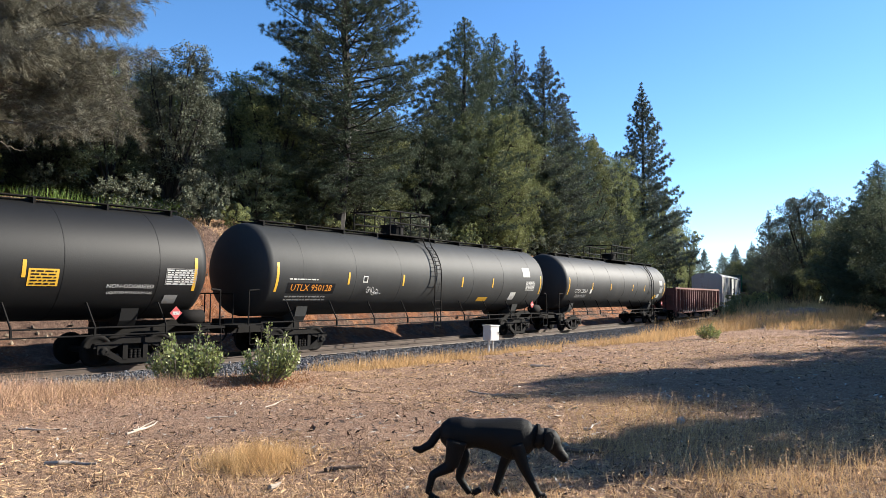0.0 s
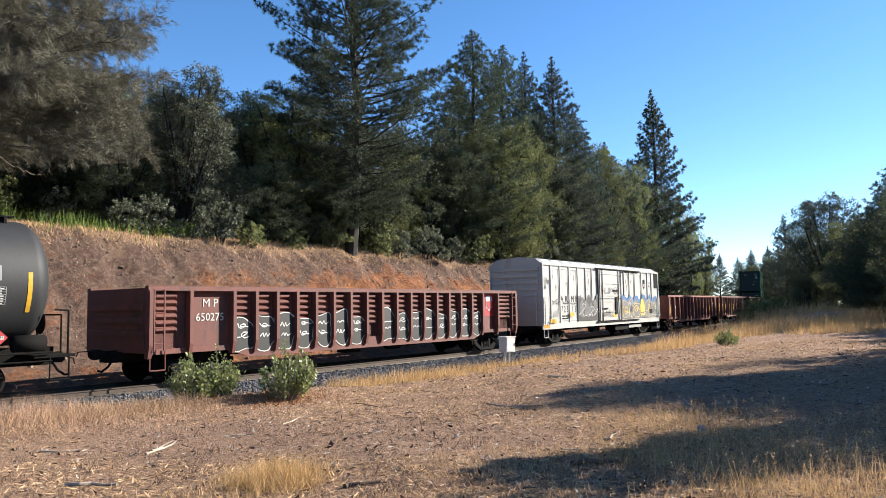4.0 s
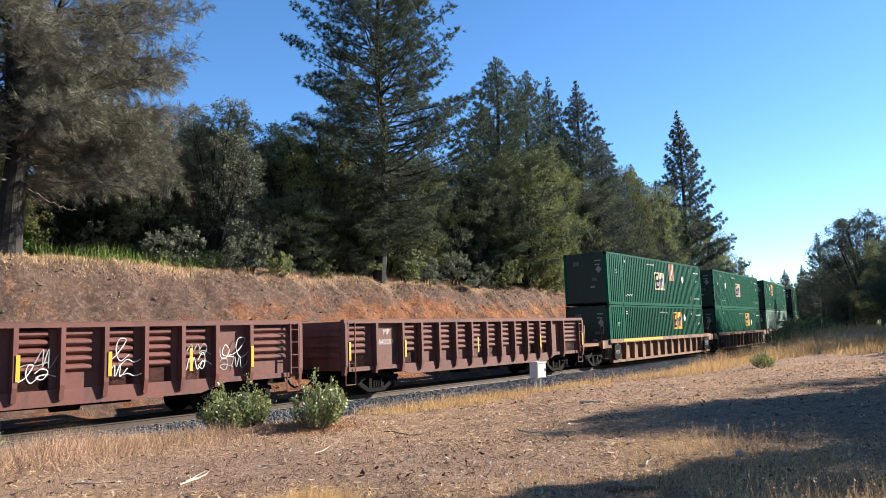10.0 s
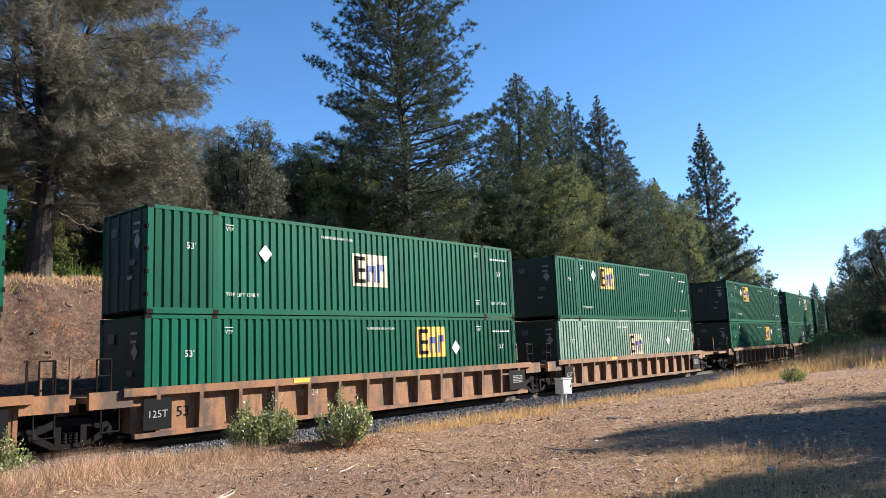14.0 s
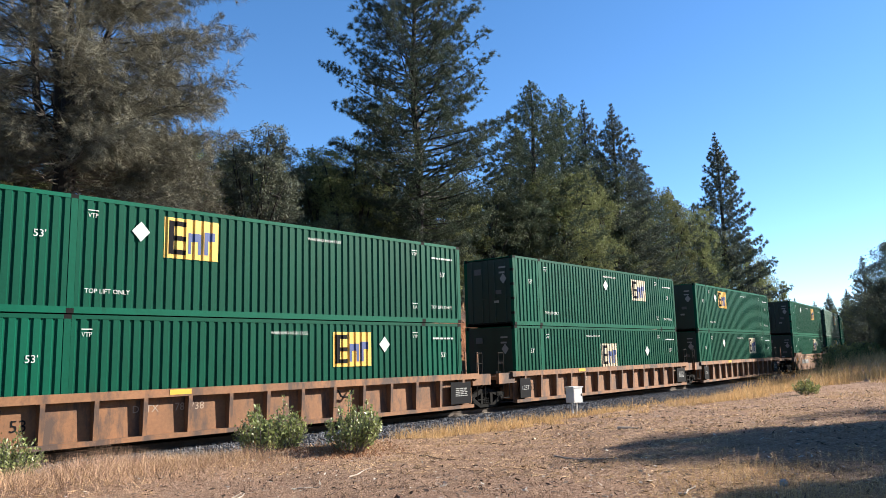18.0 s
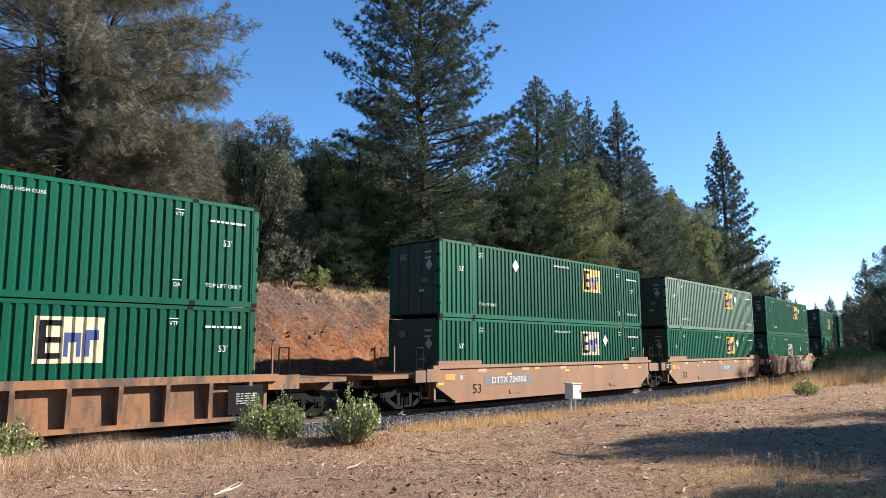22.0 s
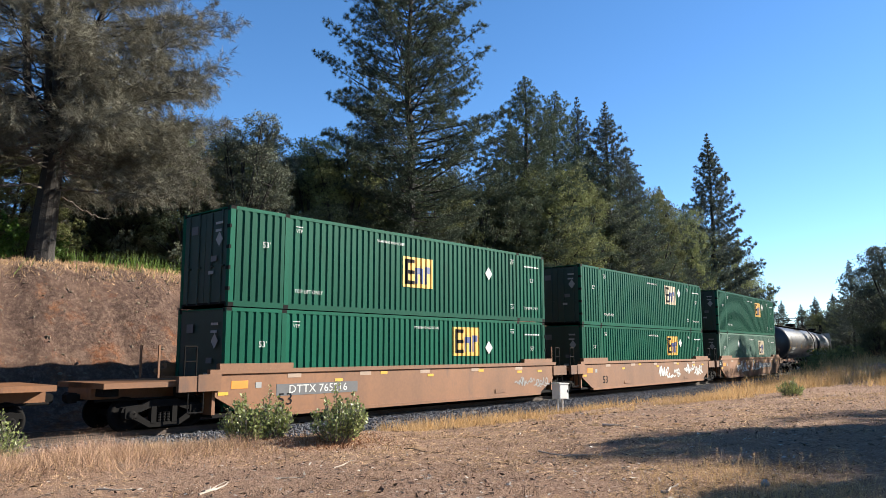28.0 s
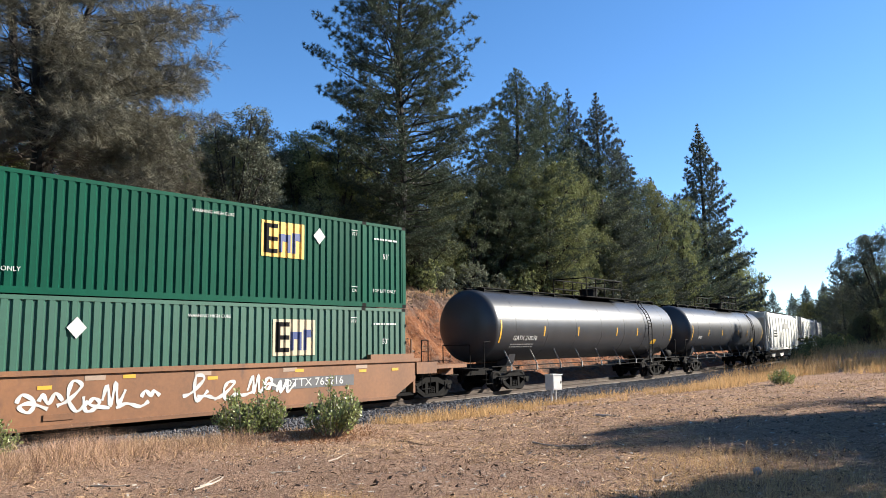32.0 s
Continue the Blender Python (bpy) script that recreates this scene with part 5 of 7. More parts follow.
    for s, reach, x in ((-1, lead, a), (1, trail, b)):
        if reach > 2:
            put("coupler", once("coupler", coupler_shape, steel_dark), car, x + s * (reach - 0.35), 0, 0, "", (0, 0, 0 if s > 0 else 180))
    y = -1.463
    if ribbed:
        flat(car, "reporting_plate", logo_black, a + 0.2, a + 0.95, 0.34, 1.12, -1.575, "black stencil plate", 0.02)
        flat(car, "reporting_plate", logo_black, b - 1.3, b - 0.2, 0.34, 1.12, -1.575, "black stencil plate", 0.02)
        lettering("125T", 0.26, grey_mark, car, a + 0.57, -1.602, 0.72)
        data_lines(car, seed, b - 1.05, b - 0.4, 0.6, 0.92, -1.597, grey_mark, 5)
        lettering("53", 0.38, logo_black, car, a + 1.38, -1.39, 0.72)
        if seed == 400:
            flat(car, "chord_paint", yellow, -7.0, -1.0, 1.25, 1.38, -1.602, "worn yellow stripe")
        flat(car, "chord_paint", yellow, -3.6, -3.0, 1.25, 1.38, -1.6025, "yellow patch")
        lettering("DTTX", 0.26, pale_scuff, car, a + 4.3, -1.386, 0.92)
        lettering("787424" if seed < 403 else "788738", 0.28, pale_scuff, car, a + 5.5, -1.386, 0.92)
        if seed % 3 == 1:
            part("hose_loop", Kit().path([(2.0, -1.5, 1.1), (2.1, -1.52, 0.9), (2.4, -1.52, 0.86), (2.6, -1.5, 1.1)], 0.03), logo_black, car)
    else:
        for x, z in ((-h - 0.1, 0.86), (-4.0, 1.12), (-2.0, 1.30), (0.35, 1.16), (3.3, 1.26), (5.9, 1.16), (7.4, 1.16)):
            flat(car, "reflector", yellow, x - 0.16, x + 0.16, z - 0.045, z + 0.045, y, "yellow reflective strip")
        lettering("53", 0.5, logo_black, car, a + 2.35, y - 0.008, 0.6, squeeze=1.15)
        flat(car, "end_patch", orange_mark, a + 0.5, a + 1.05, 0.98, 1.2, y, "orange patch")
        flat(car, "stencil_patch", grey_mark, a + 1.3, a + 1.5, 0.98, 1.14, y, "pale patch")
        flat(car, "access_plate", mat, -4.0, -3.3, 0.36, 0.5, y - 0.006, "", 0.02)
        flat(car, "access_plate", mat, 4.2, 4.9, 0.36, 0.5, y - 0.006, "", 0.02)
        flat(car, "end_plate", logo_black if plate else mat, a - 0.55, a + 0.15, 0.95, 1.4, -1.50, "dark end plate" if plate else "", 0.02)
        if plate:
            lettering(plate, 0.26, white_mark, car, a - 0.2, -1.523, 1.17)
        if number:
            flat(car, "number_patch", tag_grey, number[1] - 1.6, number[1] + 1.6, 0.72, 1.06, y, "dark grey number patch")
            lettering(number[0], 0.34, white_mark, car, number[1], y - 0.010, 0.89, squeeze=1.15)
        for q in range(5):
            x = -6 + q * 2.9
            flat(car, "pale_scuff", pale_scuff, x, x + 0.5, 1.24, 1.36, y - 0.001, "pale worn scuff", 0.004)
    MOVERS.append((car, u0 + h, 0.0, h + 0.6))
    return car


NUMBERS = {6: ("DTTX 724300", -4.0), 7: ("DTTX", 1.2), 8: ("DTTX 724300", 4.0), 9: ("DTTX 765216", -4.8), 11: ("DTTX 765216", 3.9)}
PLATES = {7: "125 T", 8: "125 T", 11: "125 T"}
for i, u in enumerate(LEFTS):
    first, last = i % 3 == 0, i % 3 == 2
    car = well_car(u, i < 6, 3.35 if first else 1.45, 3.35 if last else 1.65, 400 + i,
                   "rust-orange well car with upright side ribs" if i < 6 else "brown smooth-sided well car with yellow strips", NUMBERS.get(i), PLATES.get(i))
    if i in (10, 11):
        scribble(500 + i, -4.6 if i == 11 else 0.5, -1.2 if i == 11 else 3.6, 0.5, 1.25, -1.47, white_mark, car, "white sprayed graffiti", 0.10, 7)
        scribble(520 + i, -0.5 if i == 11 else 4.2, 2.9 if i == 11 else 7.2, 0.55, 1.25, -1.47, white_mark, car, "white sprayed graffiti", 0.10, 7)
    if i == 9:
        scribble(530, 5.5, 8.0, 0.5, 0.95, -1.47, grey_mark, car, "pale sprayed graffiti", 0.06, 7)


# -- covered hoppers --
def hopper(u0, length, label):
    car = thing("covered_hopper", label, "hopper car", "train")
    h = length / 2
    side = [(-1.5, 1.25), (-1.56, 2.6), (-1.5, 4.0), (-1.0, 4.4), (1.0, 4.4), (1.5, 4.0), (1.56, 2.6), (1.5, 1.25)]
    part("body", Kit().prism_x(side, -h + 1.5, h - 1.5), hopper_paint, car)
    for s in (-1, 1):
        k = Kit()
        x0, x1 = s * (h - 1.5), s * (h - 0.25)
        k.prism([(x0, 4.38), (x0, 1.3), (s * (h - 2.2), 1.3), (s * (h - 0.6), 3.9), (s * (h - 0.6), 4.38)], -1.46, 1.46)
        part("slope_sheet", k, hopper_paint, car)
        part("end_frame", Kit().bar((x1, -1.3, 1.0), (x1, -1.3, 4.3), 0.1).bar((x1, 1.3, 1.0), (x1, 1.3, 4.3), 0.1).bar((x1, -1.3, 1.0), (s * (h - 1.6), -1.3, 2.6), 0.1), hopper_paint, car)
        ladder(car, x1 - 0.2, x1 + 0.2, -1.5, 1.0, 4.3, 9, hopper_paint)
        part("end_deck", Kit().box(min(s * (h - 2.2), s * h), max(s * (h - 2.2), s * h), -1.4, 1.4, 0.9, 1.05), steel_dark, car)
        truck(car, s * (h - 1.75), u0 + h)
    for x in np.linspace(-h + 2.4, h - 2.4, 9):
        part("side_post", Kit().prism_x([(-1.5, 1.25), (-1.56, 1.3), (-1.60, 2.6), (-1.53, 4.0), (-1.5, 4.0), (-1.56, 2.6)], x - 0.05, x + 0.05), hopper_paint, car)
    part("side_sill", Kit().box(-h + 0.3, h - 0.3, -1.6, -1.46, 1.12, 1.3).box(-h + 0.3, h - 0.3, 1.46, 1.6, 1.12, 1.3), hopper_paint, car)
    for x in (-h * 0.48, 0.0, h * 0.48):
        part("discharge_bay", Kit().prism([(x - 2.0, 1.25), (x + 2.0, 1.25), (x + 0.5, 0.45), (x - 0.5, 0.45)], -1.1, 1.1), hopper_paint, car)
    part("roof_walk", Kit().box(-h + 0.4, h - 0.4, -0.9, -0.55, 4.47, 4.5).box(-h + 0.4, h - 0.4, 0.55, 0.9, 4.47, 4.5), steel_dark, car)
    part("hatch", Kit().box(-h + 1.6, h - 1.6, -0.3, 0.3, 4.4, 4.5), hopper_paint, car)
    flat(car, "emblem", grey_mark, -1.2, 1.4, 3.0, 3.5, -1.57, "plain grey emblem bar")
    data_lines(car, int(u0), -h + 2.6, -h + 4.2, 2.2, 2.9, -1.57, logo_black, 3)
    ends(car, h, 0.3)
    MOVERS.append((car, u0 + h, 0.0, h - 1.75))
    return car


hopper(291.6, 17.2, "white covered hopper car with weathered ribs")
hopper(310.0, 17.2, "white covered hopper car with weathered ribs")
hopper(328.4, 17.2, "white covered hopper car with weathered ribs")


# ---- track ----
def swept(points, x0, x1, step):
    """A cross-section of (lat, z) pairs carried along the line."""
    ss = np.arange(x0, x1 + step, step)
    k = Kit()
    n = len(points)
    for s in ss:
        for lat, z in points:
            px, py = place(s, lat)
            k.v.append((float(px), float(py), z + float(rise(s))))
    for i in range(len(ss) - 1):
        for j in range(n - 1):
            a = i * n + j
            k.f.append((a, a + n, a + n + 1, a + 1))
    return k


ballast_mat = material("ballast", (0.10, 0.10, 0.108), 0.9, 0, 0.5, 6.0, 1.0, 22, (0.10, 0.095, 0.09), 0.55, 9.0)
stone_mat = material("ballast_stone", (0.115, 0.118, 0.128), 0.85, 0, 0.2, 8.0, island=0.55)
bed = tagged(new("ballast_bed", None), "grey crushed-stone ballast under the track", "ballast")
part("bed", swept([(-3.75, -0.62), (-3.4, -0.5), (-2.0, -0.20), (-1.6, -0.19), (1.6, -0.19), (2.0, -0.22), (3.2, -0.55), (3.4, -0.62)], -250, 420, 1.0), ballast_mat, bed)
track = thing("railway_track", "single railway track on wooden ties", "track")
for lat in (-0.753, 0.753):
    part("rail", swept([(lat - 0.075, -0.17), (lat - 0.07, -0.155), (lat - 0.012, -0.14), (lat - 0.012, -0.04), (lat - 0.036, -0.03), (lat - 0.036, -0.003), (lat, 0.0),
                        (lat + 0.036, -0.003), (lat + 0.036, -0.03), (lat + 0.012, -0.04), (lat + 0.012, -0.14), (lat + 0.07, -0.155), (lat + 0.075, -0.17)], -250, 420, 1.5), rail_steel, track)
tie = once("tie", lambda: Kit().box(-0.11, 0.11, -1.3, 1.3, -0.34, -0.165), tie_wood)
for i in range(230):
    s = -8 + i * 0.52
    px, py = place(s)
    put("tie", tie, track, float(px), float(py), float(rise(s)), "", (0, 0, math.degrees(float(heading(s)))))
rs = np.random.RandomState(5)
N = 26000
s_, l_ = rs.uniform(6, 62, N) ** 1.0, rs.uniform(-3.7, -1.25, N)
l_[: N // 5] = rs.uniform(-1.25, 2.4, N // 5)
bx, by = place(s_, l_)
bz = np.interp(l_, [-3.75, -3.4, -2.0, -1.6, 1.6, 2.0, 3.2], [-0.62, -0.5, -0.20, -0.19, -0.19, -0.22, -0.55]) + rise(s_)
r_ = rs.uniform(0.025, 0.055, N)
corners = np.array([(1, 0, 0), (0, 1, 0), (0, 0, 1), (-1, 0, 0), (0, -1, 0), (0, 0, -1)], dtype=float)
tris = np.array([(0, 1, 2), (1, 3, 2), (3, 4, 2), (4, 0, 2), (1, 0, 5), (3, 1, 5), (4, 3, 5), (0, 4, 5)])
jit = corners[None] * rs.uniform(0.6, 1.3, (N, 6, 1)) + rs.uniform(-0.25, 0.25, (N, 6, 3))
pts = jit * r_[:, None, None] + np.stack([bx, by, bz + r_ * 0.35], -1)[:, None]
me = bpy.data.meshes.new("ballast_stones")
me.from_pydata(pts.reshape(-1, 3).tolist(), [], (tris[None] + 6 * np.arange(N)[:, None, None]).reshape(-1, 3).tolist())
me.materials.append(stone_mat)
tagged(new("ballast_stones", me), "loose grey ballast stones", "stones", kind="stuff")

# ---- the white relay box on its post ----
bs, bl = 24.1, -3.95
bx_, by_ = [float(q) for q in place(bs, bl)]
bz_ = gz(bx_, by_)
box_ = thing("trackside_box", "white metal trackside box on a post", "signal box", at=pose(bx_, by_, bz_ + 0.02, 0, 0, -10))
part("post", Kit().rod((-0.12, 0.0, -0.1), (-0.12, 0.0, 0.55), 0.035, 10).rod((0.12, 0.0, -0.1), (0.12, 0.0, 0.55), 0.035, 10), galvanised, box_)
cab = part("cabinet", Kit().box(-0.24, 0.24, -0.20, 0.20, 0.50, 1.06), galvanised, box_)
part("cap", Kit().box(-0.27, 0.27, -0.23, 0.23, 1.06, 1.10), galvanised, box_)
part("latch", Kit().box(0.16, 0.20, -0.225, -0.2, 0.74, 0.84), steel_dark, cab)
part("door_edge", Kit().box(-0.21, 0.21, -0.212, -0.2, 0.53, 1.03), galvanised, cab)


# ---- plants ----
def unit(v):
    return v / np.maximum(np.linalg.norm(v, axis=-1, keepdims=True), 1e-6)


def blades(rs, base, direction, length, width, spread):
    """Thin triangles from the base points, one each, scattered about their directions."""
    d = unit(direction + rs.normal(0, spread, base.shape))
    side = unit(np.cross(d, rs.normal(0, 1, base.shape))) * (np.asarray(width).reshape(-1, 1) / 2)
    return np.stack([base - side, base + side, base + d * np.asarray(length).reshape(-1, 1)], 1)


def leaves(rs, at, size, lift=0.3):
    """Small diamond leaves at the points, turned at random."""
    d = unit(rs.normal(0, 1, at.shape) + np.array([0, 0, lift]))
    s = unit(np.cross(d, rs.normal(0, 1, at.shape)))
    size = np.asarray(size).reshape(-1, 1)
    return np.stack([at - d * size * 0.5, at + s * size * 0.32, at + d * size * 0.5, at - s * size * 0.32], 1)


leaf_pine = material("pine_needles", (0.10, 0.132, 0.080), 0.65, 0, 0.2, 0.5, island=0.5, objects=0.25, through_light=0.25, spec=0.3)
leaf_spire = material("blue_pine_needles", (0.095, 0.118, 0.092), 0.65, 0, 0.2, 0.5, island=0.45, objects=0.25, through_light=0.25, spec=0.3)
leaf_grey = material("grey_pine_needles", (0.16, 0.148, 0.108), 0.75, 0, 0.25, 0.5, island=0.45, objects=0.25, through_light=0.2, spec=0.2)
leaf_oak = material("oak_leaves", (0.235, 0.255, 0.105), 0.7, 0, 0.25, 0.5, island=0.5, objects=0.3, through_light=0.32, spec=0.2)
leaf_dark = material("dark_oak_leaves", (0.14, 0.165, 0.092), 0.7, 0, 0.25, 0.5, island=0.5, objects=0.35, through_light=0.28, spec=0.2)
leaf_live = material("live_oak_leaves", (0.19, 0.205, 0.14), 0.65, 0, 0.25, 0.5, island=0.5, objects=0.25, through_light=0.28, spec=0.25)
leaf_far = material("far_oak_leaves", (0.105, 0.125, 0.095), 0.7, 0, 0.2, 0.5, island=0.4, through_light=0.25, spec=0.2)
leaf_bush = material("bush_leaves", (0.30, 0.34, 0.12), 0.4, 0, 0.2, 1.5, island=0.5, through_light=0.35, spec=0.5)
leaf_fresh = material("fresh_green_leaves", (0.10, 0.19, 0.03), 0.5, 0, 0.2, 1.0, island=0.4, through_light=0.3, spec=0.3)
bark_mat = material("bark", (0.024, 0.019, 0.016), 0.9, 0, 0.35, 2.5, 0.9, 18)
twig_mat = material("pale_twigs", (0.17, 0.14, 0.115), 0.85, 0, 0.3, 3.0)


def trunk_kit(rs, height, r0, lean=(0, 0), n=8):
    """Tapered trunk with a slight sway; also gives a function for its centre."""
    sway = rs.normal(0, 0.012 * height, (n + 1, 2)).cumsum(0) * 0.35
    sway[0] = 0
    zs = np.linspace(0, height, n + 1)
    cx = sway[:, 0] + lean[0] * zs
    cy = sway[:, 1] + lean[1] * zs
    k = Kit()
    for i in range(n):
        ra, rb = r0 * (1 - zs[i] / height) ** 0.8 + 0.02, r0 * (1 - zs[i + 1] / height) ** 0.8 + 0.02
        k.rod((cx[i], cy[i], zs[i] - (0.3 if i == 0 else 0)), (cx[i + 1], cy[i + 1], zs[i + 1]), ra * (1.25 if i == 0 else 1), 9, rb)
    return k, lambda z: np.array([np.interp(z, zs, cx), np.interp(z, zs, cy), z])


def conifer(name, label, seed, height, width, bare, needles, n_branch=120, droop=0.1, needle=0.34, per=10, tuft=14, top_sharp=1.0, wide_at=0.25, lean=(0, 0), fat=0.045, r0=None, spread=0.5, most=14000, limb=1.0, bush=1.0):
    """A pine: whorls of limbs that turn up at their tips, side twigs in flat sprays, tufts of needles on them."""
    rs = np.random.RandomState(seed)
    tree = thing(name, label, "tree", "trees")
    tk, centre = trunk_kit(rs, height, r0 or height * 0.014 + 0.05, lean)
    bases, dirs, sizes = [], [], []
    whorl = 5
    for i in range(n_branch):
        f = ((i // whorl) * whorl + rs.uniform(0, 0.45 * whorl) ) / n_branch
        z = bare + (height - bare) * f
        shape = 0.62 + 0.38 * f / wide_at if f < wide_at else ((1 - f) / (1 - wide_at)) ** (0.85 * top_sharp)
        L = max(0.12, width / 2 * shape * rs.uniform(0.6, 1.1))
        a = (i % whorl) * 6.283 / whorl + (i // whorl) * 2.1 + rs.normal(0, 0.3)
        d = np.array([math.cos(a), math.sin(a), 0.7 * f - droop + rs.normal(0, 0.07)])
        side = np.array([-d[1], d[0], 0])
        p0 = centre(z)
        steps = max(3, int(L / 0.4))
        prev = p0
        bend = rs.uniform(0.1, 0.28)
        for j in range(1, steps + 1):
            q = j / steps
            p = p0 + d * L * q + np.array([0, 0, bend * L * q * q]) + rs.normal(0, 0.03, 3)
            if j % 2 == 0 or j == steps:
                tk.rod(prev, p, (0.007 + 0.017 * L / 3 * (1 - q)) * limb, 4)
                prev = p
            if q > 0.25:
                m = max(1, int(round(per * (0.55 + 0.45 * q) * min(1, L / 1.1))))
                reach = (0.16 + 0.2 * L * (1.05 - q)) * bush
                u = rs.uniform(-1, 1, m)
                off = side * (u * reach)[:, None] + d * (np.abs(u) * reach * 0.5)[:, None] + rs.normal(0, 0.10 * bush, (m, 3)) * np.array([1, 1, 0.8])
                bases.append(p + off * min(1, L / 0.7))
                sizes.append(np.full(m, min(1, 0.4 + L / 2)))
                dirs.append(unit(off * 0.8 + d * 0.5 + np.array([0, 0, 0.45])))
                if limb > 1.5 and j % 2:
                    tk.rod(p, p + side * reach * rs.choice([-1, 1]) + d * reach * 0.5, 0.012, 3, 0.004)
    b = np.concatenate(bases)
    d = np.concatenate(dirs)
    pick = rs.permutation(len(b))[:most]
    b, d = b[pick], d[pick]
    b2, d2 = np.repeat(b, tuft, 0), np.repeat(d, tuft, 0)
    L = rs.uniform(0.6, 1.15, len(b2)) * needle * np.repeat(np.concatenate(sizes)[pick], tuft)
    part("trunk", tk, bark_mat, tree)
    part("crown", cloud("crown", blades(rs, b2, d2, L, rs.uniform(0.6, 1.2, len(b2)) * fat, spread), 3, needles), needles, tree)
    return tree


def foothill_pine(seed, height, radius, fork=4.4):
    """A grey foothill pine: a stout trunk that forks into upright stems, drooping boughs, wispy needles, bare pale twigs."""
    rs = np.random.RandomState(seed)
    tree = thing("grey_pine", "forked grey-green foothill pine with bare pale twigs", "tree", "trees")
    tk, dead = Kit(), Kit()
    way = [(0, 0, -0.4), (0.03, 0, 0.5), (0.12, 0.02, 2.2), (0.28, 0.05, fork)]
    for p, q, ra, rb in zip(way, way[1:], (0.62, 0.5, 0.44), (0.5, 0.44, 0.38)):
        tk.rod(p, q, ra, 12, rb)
    boughs = []
    for i in range(8):
        a, ro = i * 0.785 + rs.uniform(-0.3, 0.3), rs.uniform(0.5, 2.7)
        top = height * rs.uniform(0.78, 1.0)
        off = np.array([math.cos(a) * ro, math.sin(a) * ro])
        z0 = fork - rs.uniform(0, 1.2)
        stem = [np.array([way[-1][0] + off[0] * q ** 0.6, way[-1][1] + off[1] * q ** 0.6, z0 + (top - z0) * q]) + rs.normal(0, 0.06, 3) * (q > 0) for q in np.linspace(0, 1, 10)]
        for j in range(9):
            tk.rod(stem[j], stem[j + 1], 0.17 * (1 - j / 9.5) + 0.025, 7, 0.17 * (1 - (j + 1) / 9.5) + 0.025)
        for q in np.linspace(0.02, 1, 38):
            f = q * 9
            j = min(8, int(f))
            boughs.append((stem[j] + (stem[j + 1] - stem[j]) * (f - j), math.atan2(off[1], off[0]) + rs.normal(0, 0.9), True))
    for i in range(46):
        boughs.append((np.array([0.15, 0.03, rs.uniform(2.9, fork + 2.2)]), rs.uniform(0, 6.283), i % 3 > 0))
    bases, dirs = [], []
    for p0, a, leafy in boughs:
        z = p0[2]
        R = radius * math.sqrt(max(0.05, 1 - ((z / height - 0.42) / 0.62) ** 2)) * rs.uniform(0.62, 1.05)
        L = min(7.0, max(0.6, R - math.hypot(p0[0], p0[1]) * math.cos(a - math.atan2(p0[1], p0[0]))))
        d = np.array([math.cos(a), math.sin(a), np.interp(z / height, [0.05, 0.3, 0.6, 1], [-0.16, 0.06, 0.35, 0.9]) + rs.normal(0, 0.12)])
        side = np.array([-d[1], d[0], 0])
        sag = np.interp(z / height, [0.05, 0.5, 1], [0.24, 0.16, 0.02]) * rs.uniform(0.6, 1.3)
        steps = max(4, int(L / 0.32))
        prev = p0
        for j in range(1, steps + 1):
            q = j / steps
            p = p0 + d * L * q + np.array([0, 0, L * (-sag * q * q + 0.16 * q ** 4)]) + rs.normal(0, 0.035, 3)
            (tk if leafy and z > 5.5 else dead).rod(prev, p, 0.034 * (L / 5) * (1 - q) + 0.009, 4, 0.034 * (L / 5) * (1 - q) + 0.007)
            prev = p
            if q < (0.46 if leafy else 0.3):
                continue
            m = 6 if leafy else 1
            for _ in range(m):
                t = unit(d * 0.5 + side * rs.choice([-1, 1]) * rs.uniform(0.2, 1.0) + rs.normal(0, 0.5, 3))
                l = rs.uniform(0.3, 0.95)
                tip = p + t * l
                if rs.uniform() < (0.25 if leafy else 0.9):
                    dead.rod(p, tip, 0.009, 3, 0.004)
                if leafy:
                    bases += [p + t * l * 0.45, p + t * l * 0.8, tip]
                    dirs += [t, t, t]
    b, d = np.array(bases), np.array(dirs)
    b2, d2 = np.repeat(b, 13, 0), np.repeat(d, 13, 0)
    d2 = d2 * 0.8 + np.array([0, 0, -0.12])
    b2 = b2 + rs.normal(0, 0.05, b2.shape)
    part("trunk", tk, bark_mat, tree)
    tagged(part("bare_twigs", dead, twig_mat, tree, "bare pale grey branches and twigs"), kind="stuff")
    part("crown", cloud("crown", blades(rs, b2, d2, rs.uniform(0.18, 0.36, len(b2)), rs.uniform(0.6, 1.3, len(b2)) * 0.017, 0.42), 3, leaf_grey), leaf_grey, tree)
    return tree


